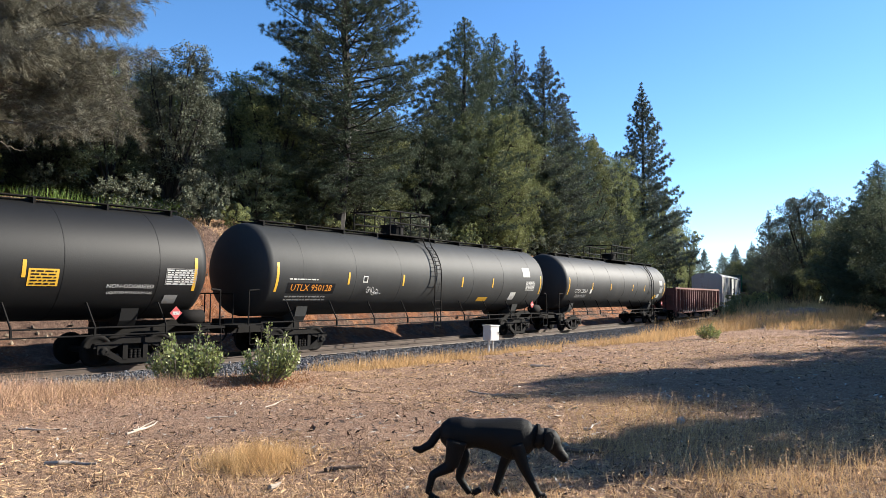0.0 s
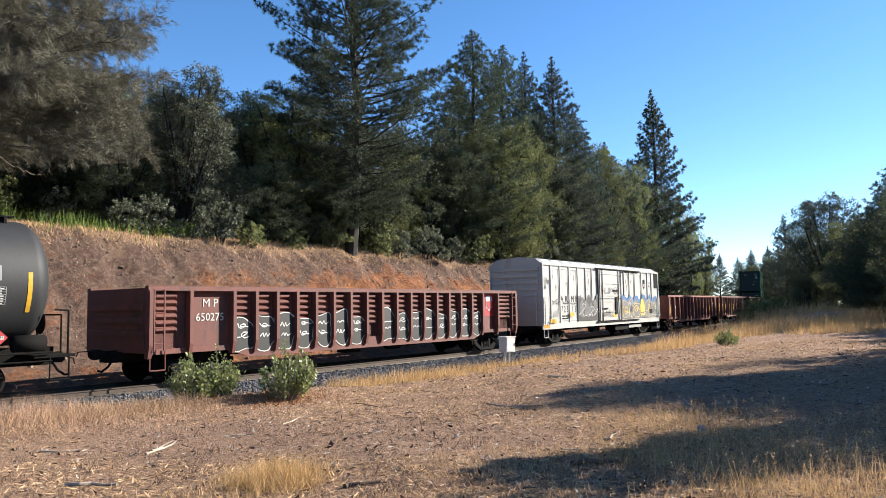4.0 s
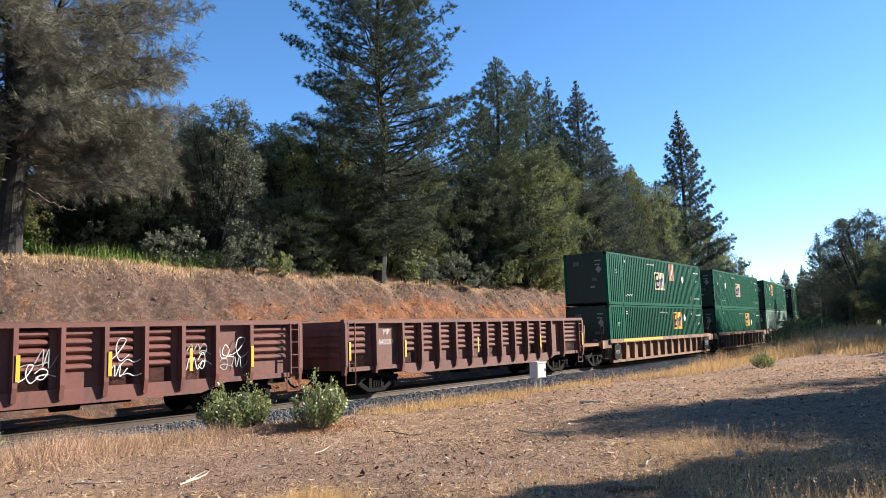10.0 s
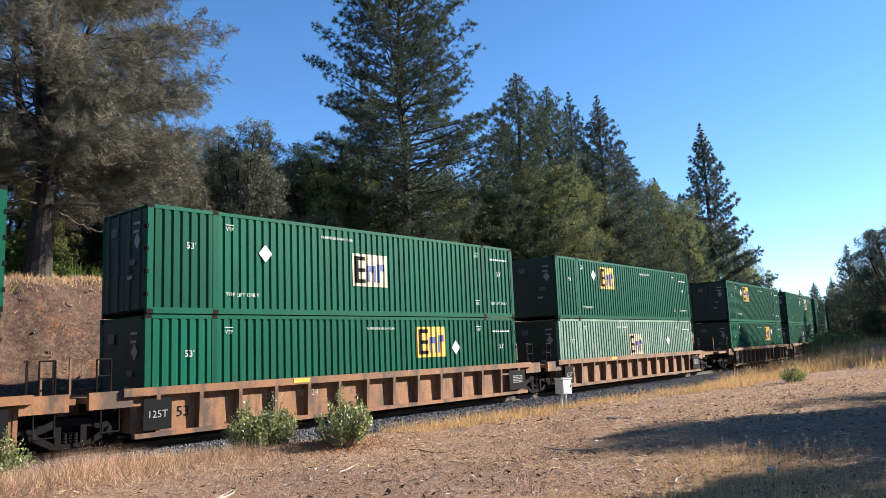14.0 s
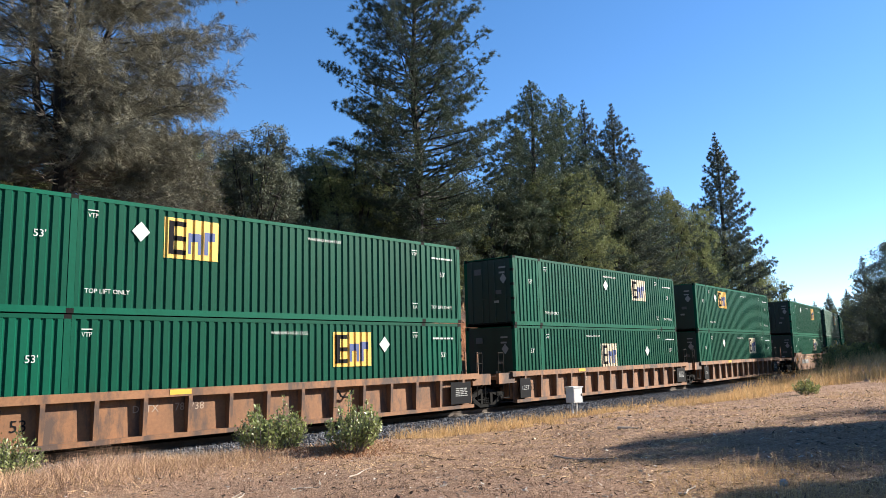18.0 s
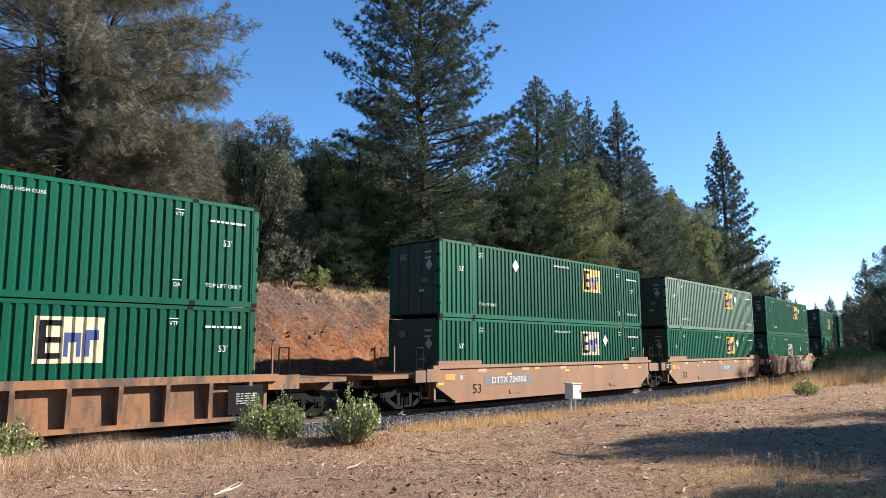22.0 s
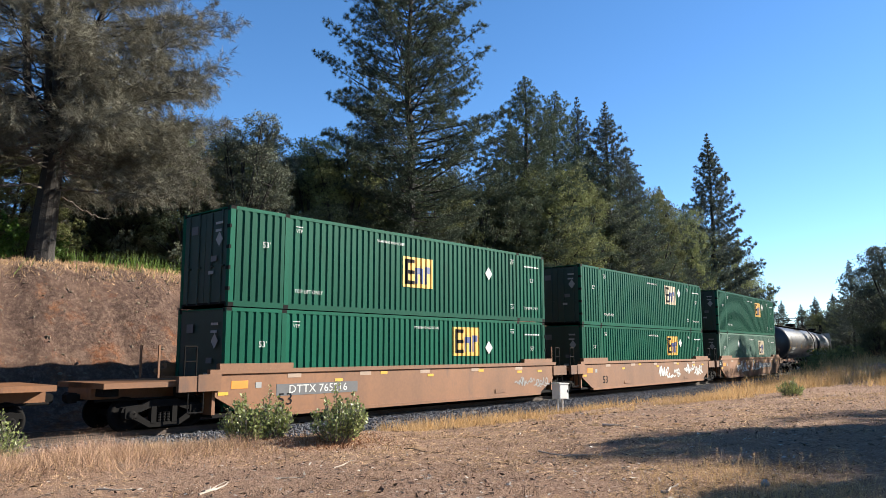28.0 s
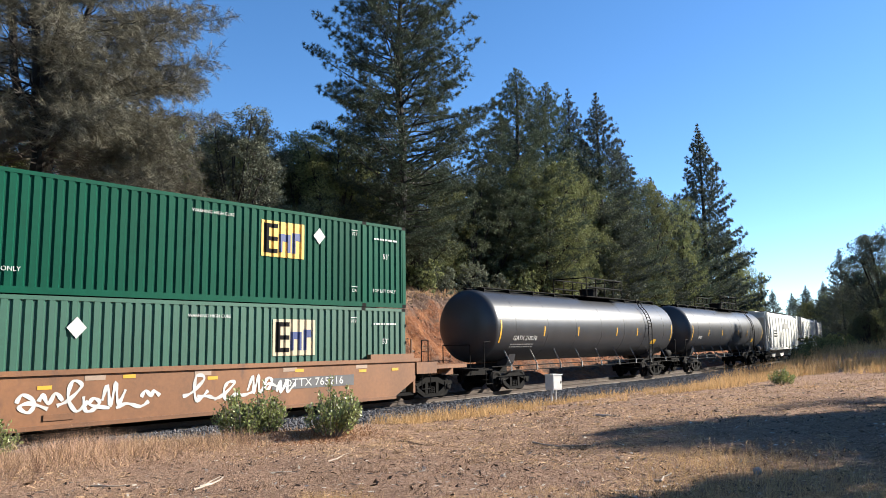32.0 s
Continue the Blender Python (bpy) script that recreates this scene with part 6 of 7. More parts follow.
def broadleaf(name, label, seed, height, width, leaf, n_leaf=16000, size=0.16, lobes=14, low=0.15, stems=1, lean=(0, 0), depth=1.0, airy=0.24, trunk=None):
    """An oak or shrub: limbs that end in uneven lobes of small leaves, with gaps between."""
    rs = np.random.RandomState(seed)
    tree = thing(name, label, "tree" if height > 3.2 else "shrub", "trees" if height > 3.2 else "shrubs")
    tk = Kit()
    centres = []
    for i in range(lobes):
        f = (i + 0.5) / lobes
        z = height * (low + (0.9 - low) * f)
        w = width / 2 * math.sqrt(max(0.08, 1 - ((z / height - 0.48) / 0.56) ** 2)) * 0.86
        a = i * 2.4 + rs.uniform(-0.5, 0.5)
        r = w * rs.uniform(0.35, 1.0)
        centres.append((math.cos(a) * r + lean[0] * z, math.sin(a) * r * depth + lean[1] * z, z, width * rs.uniform(0.07, 0.17) + 0.12))
    stems_at = [(rs.uniform(-0.1, 0.1) * width * (stems > 1), rs.uniform(-0.1, 0.1) * width * (stems > 1)) for _ in range(stems)]
    for i, (cx, cy, cz, cr) in enumerate(centres):
        bx0, by0 = stems_at[i % stems]
        r0 = 0.012 * height + 0.008
        mx, my, mz = bx0 + (cx - bx0) * 0.3, by0 + (cy - by0) * 0.3, cz * 0.45
        tk.rod((bx0, by0, -0.15), (mx, my, mz), r0, 6, r0 * 0.7)
        tk.rod((mx, my, mz), (cx, cy, cz), r0 * 0.7, 5, r0 * 0.25)
        for _ in range(4):
            v = unit(rs.normal(0, 1, 3)) * cr * 0.85
            tk.rod((cx, cy, cz - cr * 0.3), (cx + v[0], cy + v[1], cz + v[2]), r0 * 0.3, 4, 0.006)
    per = n_leaf // lobes
    allp = []
    for cx, cy, cz, cr in centres:
        # twigs of a lobe first, then leaves round each twig, so that gaps stay open
        tw = unit(rs.normal(0, 1, (max(6, per // 22), 3))) * rs.uniform(0.3, 1.0, (max(6, per // 22), 1)) ** 0.5 * cr * np.array([1.15, 1.15 * depth, 0.85])
        pick = rs.randint(0, len(tw), per)
        allp.append(np.array([cx, cy, cz]) + tw[pick] + rs.normal(0, airy * cr * 0.5, (per, 3)))
    p = np.concatenate(allp)
    p = p[p[:, 2] > 0.03]
    part("trunk" if height > 3.2 else "stem", tk, bark_mat if trunk is None else trunk, tree)
    part("crown" if height > 3.2 else "foliage", cloud("crown", leaves(rs, p, rs.uniform(0.6, 1.25, len(p)) * size), 4, leaf), leaf, tree)
    return tree


def polar(head, dist):
    return dist * math.cos(radians(head)), dist * math.sin(radians(head))


HEIGHT = {}


def above_cut(head, dist, least):
    """Moves a place out along its heading until it is clear of the track and the cut face."""
    x, y = polar(head, dist)
    while dist < 170:
        x, y = polar(head, dist)
        lat = float(along(x, y)[1][0])
        if lat > least or lat < -5:
            break
        dist += 0.8
    return x, y, dist



def stand(tree, head, dist, turn=0.0, scale=1.0, sink=0.1, top=None):
    """Sets a tree at a heading and distance; top: the elevation of its tip as seen from the camera."""
    x, y, dist = above_cut(head, dist, 10.4)
    z = gz(x, y) - sink
    HEIGHT[tree.name] = max(v.co.z for c in tree.children for v in c.data.vertices)
    tall = scale if top is None else (EYE + dist * math.tan(radians(top)) - z) / HEIGHT[tree.name]
    tree.matrix_basis = pose(x, y, z, 0, 0, turn) @ Matrix.Diagonal((scale, scale, tall, 1))
    return tree


def again(tree, head, dist, turn, wide, top=None):
    """A copy of a tree; top as above, or its own proportions."""
    x, y, dist = above_cut(head, dist, 9.7 if HEIGHT[tree.name] < 3 else 11.2)
    z = gz(x, y) - 0.15
    ob = copy_thing(tree, Matrix())
    tall = wide if top is None else (EYE + dist * math.tan(radians(top)) - z) / HEIGHT[tree.name]
    ob.matrix_basis = pose(x, y, z, 0, 0, turn) @ Matrix.Diagonal((wide, wide, tall, 1))
    return ob


# the tall trees over the cutting: heading from +x, distance, and the elevation of their tops
stand(foothill_pine(11, 21.0, 6.7), 71.9, 32.6)
stand(conifer("ponderosa_pine", "tall dark green ponderosa pine on the crest", 12, 24.0, 12.0, 2.4, leaf_pine, 290, 0.10, 0.26, 9, 32, 0.6, 0.2, (0.002, 0), 0.021, 0.32, 1.2, 21000, 1.8, 1.25), 46.2, 41.8)
P3 = stand(conifer("pine_tree", "tall pointed green pine in the wood", 13, 19.5, 13.0, 1.0, leaf_pine, 280, 0.12, 0.30, 7, 16, 1.15, 0.15, (0, 0), 0.036, None, 0.75, 15000), 36.7, 56, 0, 1, 0.1, 21.6)
P4 = stand(conifer("pine_tree", "narrow pointed dark pine in the wood", 14, 19.2, 11.6, 1.0, leaf_spire, 260, 0.15, 0.30, 7, 16, 1.25, 0.12, (0, 0), 0.038, None, 0.75, 13000), 30.1, 63, 0, 1, 0.1, 19.3)
P5 = stand(conifer("pine_tree", "spire-shaped dark pine at the end of the wood", 15, 24.5, 15.0, 0.8, leaf_spire, 280, 0.14, 0.38, 7, 15, 1.3, 0.08, (0, 0), 0.05, None, 0.75, 14000), 23.0, 84, 0, 1, 0.1, 16.4)
stand(broadleaf("live_oak", "pale grey-green live oak on the crest", 21, 9.6, 5.6, leaf_live, 42000, 0.10, 30, 0.12, 2), 57.9, 38.5, 0, 1, 0.1, 18.0)
OAK2 = stand(broadleaf("oak_tree", "green oak in the shade of the wood", 22, 10.5, 7.5, leaf_oak, 46000, 0.115, 34, 0.1, 2), 61.5, 43, 0, 1, 0.1, 17.0)
OAK3 = stand(broadleaf("oak_tree", "dark evergreen oak in the wood", 23, 10.5, 7.5, leaf_dark, 44000, 0.13, 34, 0.08, 2), 53.1, 46, 0, 1, 0.1, 16.2)
OAK4 = stand(broadleaf("oak_tree", "broad sunlit green oak beside the pines", 24, 13.0, 8.5, leaf_oak, 54000, 0.13, 40, 0.06, 2), 35.2, 51, 0, 1, 0.1, 14.5)
for head, dist, kind, turn, wide, top in (
        (83, 40, OAK2, 30, 1.0, 20), (77, 44, OAK3, 80, 1.0, 19), (69, 46, OAK3, 140, 1.1, 18), (65, 50, OAK2, 200, 1.0, 17.5), (90, 38, OAK3, 10, 1, 20), (97, 40, OAK2, 60, 1.1, 20), (105, 42, OAK3, 20, 1.1, 20), (74, 36, OAK2, 44, 0.7, 13), (79, 38, OAK3, 99, 0.8, 14), (66.5, 41, OAK3, 10, 0.8, 13.5),
        (59.6, 46, OAK2, 260, 0.9, 16.6), (55.6, 47, OAK3, 310, 0.9, 15.6), (51.3, 44, OAK2, 20, 0.9, 17.2), (49.2, 50, OAK3, 70, 1.0, 15.5), (46.5, 54, OAK3, 100, 1.0, 14), (43.8, 49, OAK2, 45, 0.9, 14.6), (41.2, 52, OAK3, 90, 1.0, 14.3), (57.2, 43, OAK3, 15, 0.8, 12.5), (52.4, 41, OAK3, 195, 0.7, 11.5), (48.3, 43, OAK3, 135, 0.7, 11), (44.4, 45, OAK3, 235, 0.7, 11), (62.8, 39, OAK3, 55, 0.7, 12.5),
        (34.3, 68, P3, 200, 1.1, 20.2), (32.6, 78, P4, 90, 0.9, 19.7), (40.1, 60, OAK3, 150, 1.0, 13.5), (38.0, 50, OAK3, 250, 0.9, 13), (33.0, 56, OAK4, 120, 0.8, 13.5), (31.4, 66, OAK3, 120, 0.9, 15.3), (28.7, 72, P3, 30, 0.85, 15.0), (31.2, 58, OAK4, 210, 0.7, 11), (29.3, 61, OAK4, 75, 0.75, 11.5),
        (27.4, 70, OAK4, 60, 0.85, 12.8), (26.4, 78, P4, 30, 0.9, 12.8), (25.2, 74, OAK4, 10, 0.85, 11.2), (24.9, 84, P3, 200, 0.8, 11.4), (23.6, 79, OAK2, 30, 0.95, 9.5), (22.0, 82, OAK2, 300, 0.95, 9.5), (20.8, 88, OAK2, 30, 0.9, 7.6), (19.7, 94, OAK2, 160, 0.8, 5.9),
        (37.5, 70, P4, 30, 1.0, 18), (46, 62, P4, 120, 1.0, 15), (58, 60, OAK3, 33, 1.3, 15.5), (70, 58, OAK3, 66, 1.3, 17), (80, 56, OAK3, 99, 1.3, 18), (52, 62, OAK3, 11, 1.3, 14.5), (64, 62, P3, 17, 0.8, 16.5), (36.5, 47, OAK2, 77, 0.6, 9.5), (33.6, 52, OAK2, 177, 0.6, 9.0)):
    again(kind, head, dist, turn, wide, top)
# understorey and shrubs along the crest
SHRUB1 = stand(broadleaf("shrub", "grey-green shrub on the crest of the cut", 31, 1.9, 2.6, leaf_live, 3600, 0.11, 9, 0.15, 3), 60.6, 33.5)
SHRUB2 = stand(broadleaf("shrub", "yellow-green shrub on the crest of the cut", 32, 1.9, 2.5, leaf_oak, 3600, 0.11, 9, 0.15, 3), 47.2, 40)
for i, (head, dist, sc) in enumerate(((62.5, 35, 0.8), (57.4, 35.5, 0.7), (55.8, 37, 1.1), (53.9, 37.5, 0.7), (50.5, 38, 0.6), (44.1, 43, 1.1), (42.5, 44.5, 0.9), (40.3, 46, 1.15), (38.4, 48, 0.9), (36.9, 51, 1.2), (35.0, 54, 1.0),
                                     (33.2, 57, 1.3), (31.5, 61, 1.1), (30.1, 64, 1.3), (28.6, 67, 1.3), (27.4, 71, 1.4), (26.2, 74, 1.4), (25.0, 78, 1.5), (24.0, 80, 1.5), (22.8, 84, 1.6), (66.5, 38, 0.9), (70.5, 38, 1.0), (75, 36, 0.9), (79, 37, 1.1))):
    again((SHRUB1, SHRUB2)[(i * 7 // 3) % 2], head, dist, i * 47, sc)
SHRUB3 = stand(broadleaf("shrub", "fresh green leafy shrub under the grey pine", 33, 2.0, 2.6, leaf_fresh, 4200, 0.12, 10, 0.12, 3), 75.2, 32.6)
for i, (head, dist, sc) in enumerate(((77.3, 33.4, 0.9), (73.0, 33.0, 0.7), (79.8, 33.5, 0.9), (71.2, 34.0, 0.6))):
    again(SHRUB3, head, dist, i * 71, sc)
# trees past the bend and along the lane
stand(broadleaf("oak_tree", "tall airy grey-green oak past the bend", 41, 15.5, 11.5, leaf_far, 36000, 0.19, 34, 0.30, 2), 11.7, 112, 0, 1, 0.1, 8.1)
for head, dist, kind, turn, wide, top in ((14.2, 118, P4, 30, 0.8, 6.8), (13.0, 122, OAK3, 10, 1.0, 6.0), (15.4, 150, P5, 50, 0.7, 4.6), (16.5, 190, P5, 80, 0.7, 4.4), (17.3, 230, P4, 10, 0.9, 3.9), (18.6, 240, P5, 130, 0.7, 4.2), (15.9, 170, OAK2, 130, 1.2, 3.6), (14.7, 140, OAK3, 10, 1.1, 4.2),
                                        (9.9, 96, OAK2, 30, 1.1, 6.6), (7.3, 74, P3, 30, 0.9, 9.9), (8.3, 80, OAK3, 60, 1.1, 6.2), (6.4, 60, OAK3, 200, 1.0, 7.5), (10.4, 105, OAK3, 33, 1.2, 5.9), (12.3, 130, OAK3, 120, 1.2, 5.5), (4.6, 56, OAK3, 90, 0.9, 6), (8.6, 88, OAK3, 40, 1.0, 5.0), (12.8, 100, OAK3, 340, 0.8, 2.6),
                                        (8.4, 84, OAK3, 20, 1.2, 6.4), (7.4, 80, OAK3, 110, 1.2, 7.6), (6.6, 76, OAK3, 200, 1.2, 8.4), (9.4, 92, OAK3, 290, 1.1, 5.2), (5.6, 70, OAK3, 50, 1.1, 9.0), (2.0, 50, OAK3, 60, 0.8, 5.0), (0.5, 47, OAK3, 160, 0.8, 5.0),
                                        (20.0, 240, OAK3, 12, 1.5, 4.0), (22, 230, P4, 45, 1.0, 5), (16.2, 230, OAK3, 78, 1.8, 3.6), (13.8, 170, OAK3, 25, 1.3, 4.5)):
    again(kind, head, dist, turn, wide, top)
# trees beside and behind the camera, whose shade lies on the meadow
# stands in for an overhanging bough, out of view, to shade the near grass
BOUGH = stand(broadleaf("oak_tree", "unseen high-crowned oak standing in for an overhanging bough", 25, 5.4, 3.2, leaf_oak, 9000, 0.12, 14, 0.60), -8, 16)
for x, y, kind, turn, tall, wide in ((24.2, -1.4, OAK3, 15, 7.0, 3.4), (22.4, -0.6, OAK2, 75, 7.2, 3.4), (21.4, -1.7, OAK3, 112, 6.4, 3.0), (21.2, -3.1, OAK3, 140, 6.5, 3.2), (23.0, -3.0, OAK2, 172, 7.2, 3.8),
                                     (19.9, -4.6, OAK3, 200, 6.2, 2.8), (22.0, -4.6, OAK3, 237, 7.0, 3.2), (19.3, -5.9, OAK3, 40, 5.8, 3.0), (21.5, -6.4, OAK2, 300, 6.4, 3.4), (25.5, -3.5, OAK3, 10, 8.2, 4.4),
                                     (26.5, -3.0, OAK3, 130, 9.3, 4.0), (28.2, -0.6, OAK3, 80, 5.8, 3.4), (31.0, -1.6, OAK3, 99, 4.8, 4.0), (35.0, -1.4, OAK2, 33, 4.7, 4.2), (39.0, -0.8, OAK3, 155, 4.8, 4.4), (43.0, 0.2, OAK3, 215, 4.8, 4.6), (47.5, 1.2, OAK3, 275, 5.0, 4.8),
                                     (12.2, -0.3, BOUGH, 15, 4.4, 1.8),
                                     (-6, -22, OAK4, 10, 11, 7), (-16, -12, OAK2, 10, 10, 7), (-26, 0, OAK3, 50, 10, 7), (-26, 14, OAK2, 90, 10, 7)):
    full = max(v.co.x for v in kind.children[1].data.vertices) * 2 / (1.3 if x > 18 else 1.0)
    ob = again(kind, math.degrees(math.atan2(y, x)), math.hypot(x, y), turn, 1.0)
    ob.scale = (wide / full, wide / full, tall / HEIGHT[kind.name])


# ---- bushes beside the track and brush on the bank ----
def bush_at(x, y, seed, hgt, wid, label, sprigs=64, size=0.075):
    """Upright sprigs fanning from the root, each set with small leathery leaves."""
    rs = np.random.RandomState(seed)
    bush = thing("bush", label, "shrub", "shrubs", pose(x, y, gz(x, y) - 0.03))
    k, spots, aims = Kit(), [], []
    for i in range(sprigs):
        a, out = rs.uniform(0, 6.283), math.sqrt(rs.uniform(0, 1))
        tall = hgt * (1.05 - 0.5 * out) * rs.uniform(0.6, 1.1)
        p0 = np.array([math.cos(a), math.sin(a), 0]) * out * wid * 0.12
        p2 = np.array([math.cos(a) * out * wid * 0.5, math.sin(a) * out * wid * 0.5, tall])
        p1 = (p0 + p2) / 2 + np.array([math.cos(a), math.sin(a), 0]) * out * 0.12
        line = [p0, p0 * 0.3 + p1 * 0.7, p1 * 0.4 + p2 * 0.6, p2]
        k.path([tuple(q) for q in line], 0.007, 4)
        m = int(44 * tall / hgt) + 8
        f = rs.uniform(0.28, 1.0, m)[:, None]
        at = p0 * (1 - f) ** 2 + 2 * p1 * f * (1 - f) + p2 * f * f
        spots.append(at + rs.normal(0, 0.035, (m, 3)))
        aims.append(np.tile(p2 - p1, (m, 1)))
    p, d = np.concatenate(spots), unit(unit(np.concatenate(aims)) * 0.7 + rs.normal(0, 0.6, (sum(len(q) for q in spots), 3)))
    s_ = unit(np.cross(d, rs.normal(0, 1, d.shape)))
    l = rs.uniform(0.6, 1.25, (len(p), 1)) * size
    part("stem", k, twig_mat, bush)
    part("foliage", cloud("foliage", np.stack([p, p + d * l * 0.5 + s_ * l * 0.3, p + d * l, p + d * l * 0.5 - s_ * l * 0.3], 1), 4, leaf_bush), leaf_bush, bush)
    return bush


BUSH = "waist-high glossy green bush in dry grass beside the track"
bush_at(10.15, 12.5, 51, 1.22, 1.25, BUSH)
bush_at(9.05, 14.2, 52, 1.1, 1.2, BUSH)
bush_at(9.6, 14.15, 53, 1.05, 1.0, BUSH)
bush_at(10.75, 12.9, 54, 1.0, 0.85, BUSH)
bush_at(5.15, 17.5, 55, 1.3, 1.35, BUSH)
bush_at(33.0, 10.9, 56, 0.75, 1.15, "low round green bush in the dry meadow", 40)
for i, (s, lat, sc) in enumerate(((60, -5.0, 0.8), (62.5, -5.4, 0.95), (65.5, -5.2, 1.0), (57.5, -5.6, 0.55), (69, -5.6, 1.1), (73, -6, 1.2), (77, -6, 1.3))):
    x, y = [float(q) for q in place(s, lat)]
    copy_thing(SHRUB2, pose(x, y, gz(x, y) - 0.1, 0, 0, i * 61) @ Matrix.Diagonal((sc, sc, sc * 0.85, 1)))


# ---- grass ----
straw_mat = material("dry_grass", (0.74, 0.49, 0.275), 0.8, 0, 0.15, 0.4, island=0.5, through_light=0.25, spec=0.2)
brown_mat = material("brown_grass", (0.52, 0.33, 0.22), 0.85, 0, 0.2, 0.4, island=0.65, through_light=0.15, spec=0.2)
gold_mat = material("golden_grass", (0.76, 0.49, 0.23), 0.75, 0, 0.12, 0.4, island=0.3, through_light=0.3, spec=0.2)
weed_mat = material("dead_weeds", (0.30, 0.19, 0.125), 0.85, 0, 0.2, 0.4, island=0.7, through_light=0.1, spec=0.2)
green_grass = material("green_grass", (0.20, 0.30, 0.06), 0.6, 0, 0.2, 0.4, island=0.35, through_light=0.3, spec=0.3)


def grass(name, label, seed, x, y, height, width, mat, lean=0.45):
    rs = np.random.RandomState(seed)
    base = np.stack([x, y, ground_z(x, y) - 0.01], -1)
    up = np.zeros_like(base)
    up[:, 2] = 1
    me = cloud(name, blades(rs, base, up, rs.uniform(0.45, 1.2, len(x)) * height, rs.uniform(0.6, 1.3, len(x)) * width, lean), 3, mat)
    return tagged(new(name, me), label, "grass", kind="stuff")


def scatter(rs, n, d0, d1, h0=-8, h1=92):
    """Points spread over the view, denser near the camera."""
    d = d0 * (d1 / d0) ** rs.uniform(0, 1, n)
    a = np.radians(rs.uniform(h0, h1, n))
    x, y = d * np.cos(a), d * np.sin(a)
    s, lat = along(x, y)
    keep = lat < -3.9
    return x[keep], y[keep]


rs = np.random.RandomState(61)
x, y = scatter(rs, 430000, 4.3, 50)
patch = waves(x * 0.3, y * 0.3, 9) + 0.5 * waves(x, y, 10)
dist = np.hypot(x, y)
# golden near the camera and towards the ballast, thin grey-brown litter between
zone = patch + 0.35 * np.clip(8.8 - dist, -1.5, 3) + 0.35 * np.clip((dist - 16) / 6, 0, 1)
gold = (zone > 0.15) & (rs.uniform(0, 1, len(x)) < np.clip(0.35 + 0.6 * zone, 0.2, 0.85))
dull = (zone <= 0.3) & (rs.uniform(0, 1, len(x)) < 0.25)
tuft = 0.75 + 0.5 * waves(x * 2.2, y * 2.2, 15)
grass("dry_grass", "short dry straw-coloured grass over the meadow", 62, x[gold], y[gold], (0.075 + 0.0028 * dist[gold]) * tuft[gold], 0.0035 + 0.0005 * dist[gold], straw_mat, 0.8)
grass("brown_grass", "short brown dead grass and weeds", 63, x[dull], y[dull], (0.05 + 0.002 * dist[dull]) * tuft[dull], 0.0035 + 0.0005 * dist[dull], brown_mat, 1.2)


def litter(name, label, seed, n, size, mat, d0=4.3, d1=34, thin=(0.06, 0.3)):
    """Bits of bark, leaf and wood lying about."""
    rs = np.random.RandomState(seed)
    x, y = scatter(rs, n, d0, d1)
    keep = waves(x * 0.4, y * 0.4, seed) > -0.35
    x, y = x[keep], y[keep]
    at = np.stack([x, y, ground_z(x, y) + 0.012], -1)
    d = unit(rs.normal(0, 1, at.shape) * np.array([1, 1, 0.25]))
    s = unit(np.cross(d, rs.normal(0, 0.35, at.shape) + np.array([0, 0, 1])))
    l = (rs.uniform(0.4, 1.5, len(x)) ** 2 * size * (0.6 + 0.05 * np.hypot(x, y)))[:, None]
    w = l * rs.uniform(*thin, len(x))[:, None]
    me = cloud(name, np.stack([at - d * l, at + s * w, at + d * l, at - s * w], 1), 4, mat)
    return tagged(new(name, me), label, "litter", kind="stuff")


pale_wood = material("pale_wood", (0.40, 0.325, 0.255), 0.8, 0, 0.2, 4.0, 0.3, 30, island=0.3)
dark_wood = material("dark_wood", (0.12, 0.075, 0.05), 0.9, 0, 0.3, 4.0, 0.3, 30, island=0.4)
rust_litter = material("rust_needles", (0.36, 0.15, 0.06), 0.9, 0, 0.3, 4.0, island=0.4)
chip_mat = material("bleached_chips", (0.60, 0.54, 0.45), 0.75, 0, 0.15, 4.0, island=0.35)
litter("wood_chips", "pale bleached bark chips and dry leaves on the meadow", 71, 5000, 0.024, chip_mat, 6.0, thin=(0.12, 0.4))
litter("dead_leaves", "dark dead leaves and twigs on the meadow", 72, 22000, 0.028, dark_wood, thin=(0.12, 0.4))
litter("dead_straw", "flattened dead straw on the meadow", 73, 120000, 0.040, straw_mat, thin=(0.045, 0.11))
litter("brown_straw", "flattened brown stalks and bark shreds on the meadow", 77, 30000, 0.040, weed_mat, thin=(0.045, 0.11))
xs, ys = rs.normal(10.0, 0.7, 3600), rs.normal(12.7, 0.6, 3600)
grass("rust_needles", "rust-red dead needles under the bushes", 74, xs, ys, 0.12, 0.012, rust_litter, 1.0)
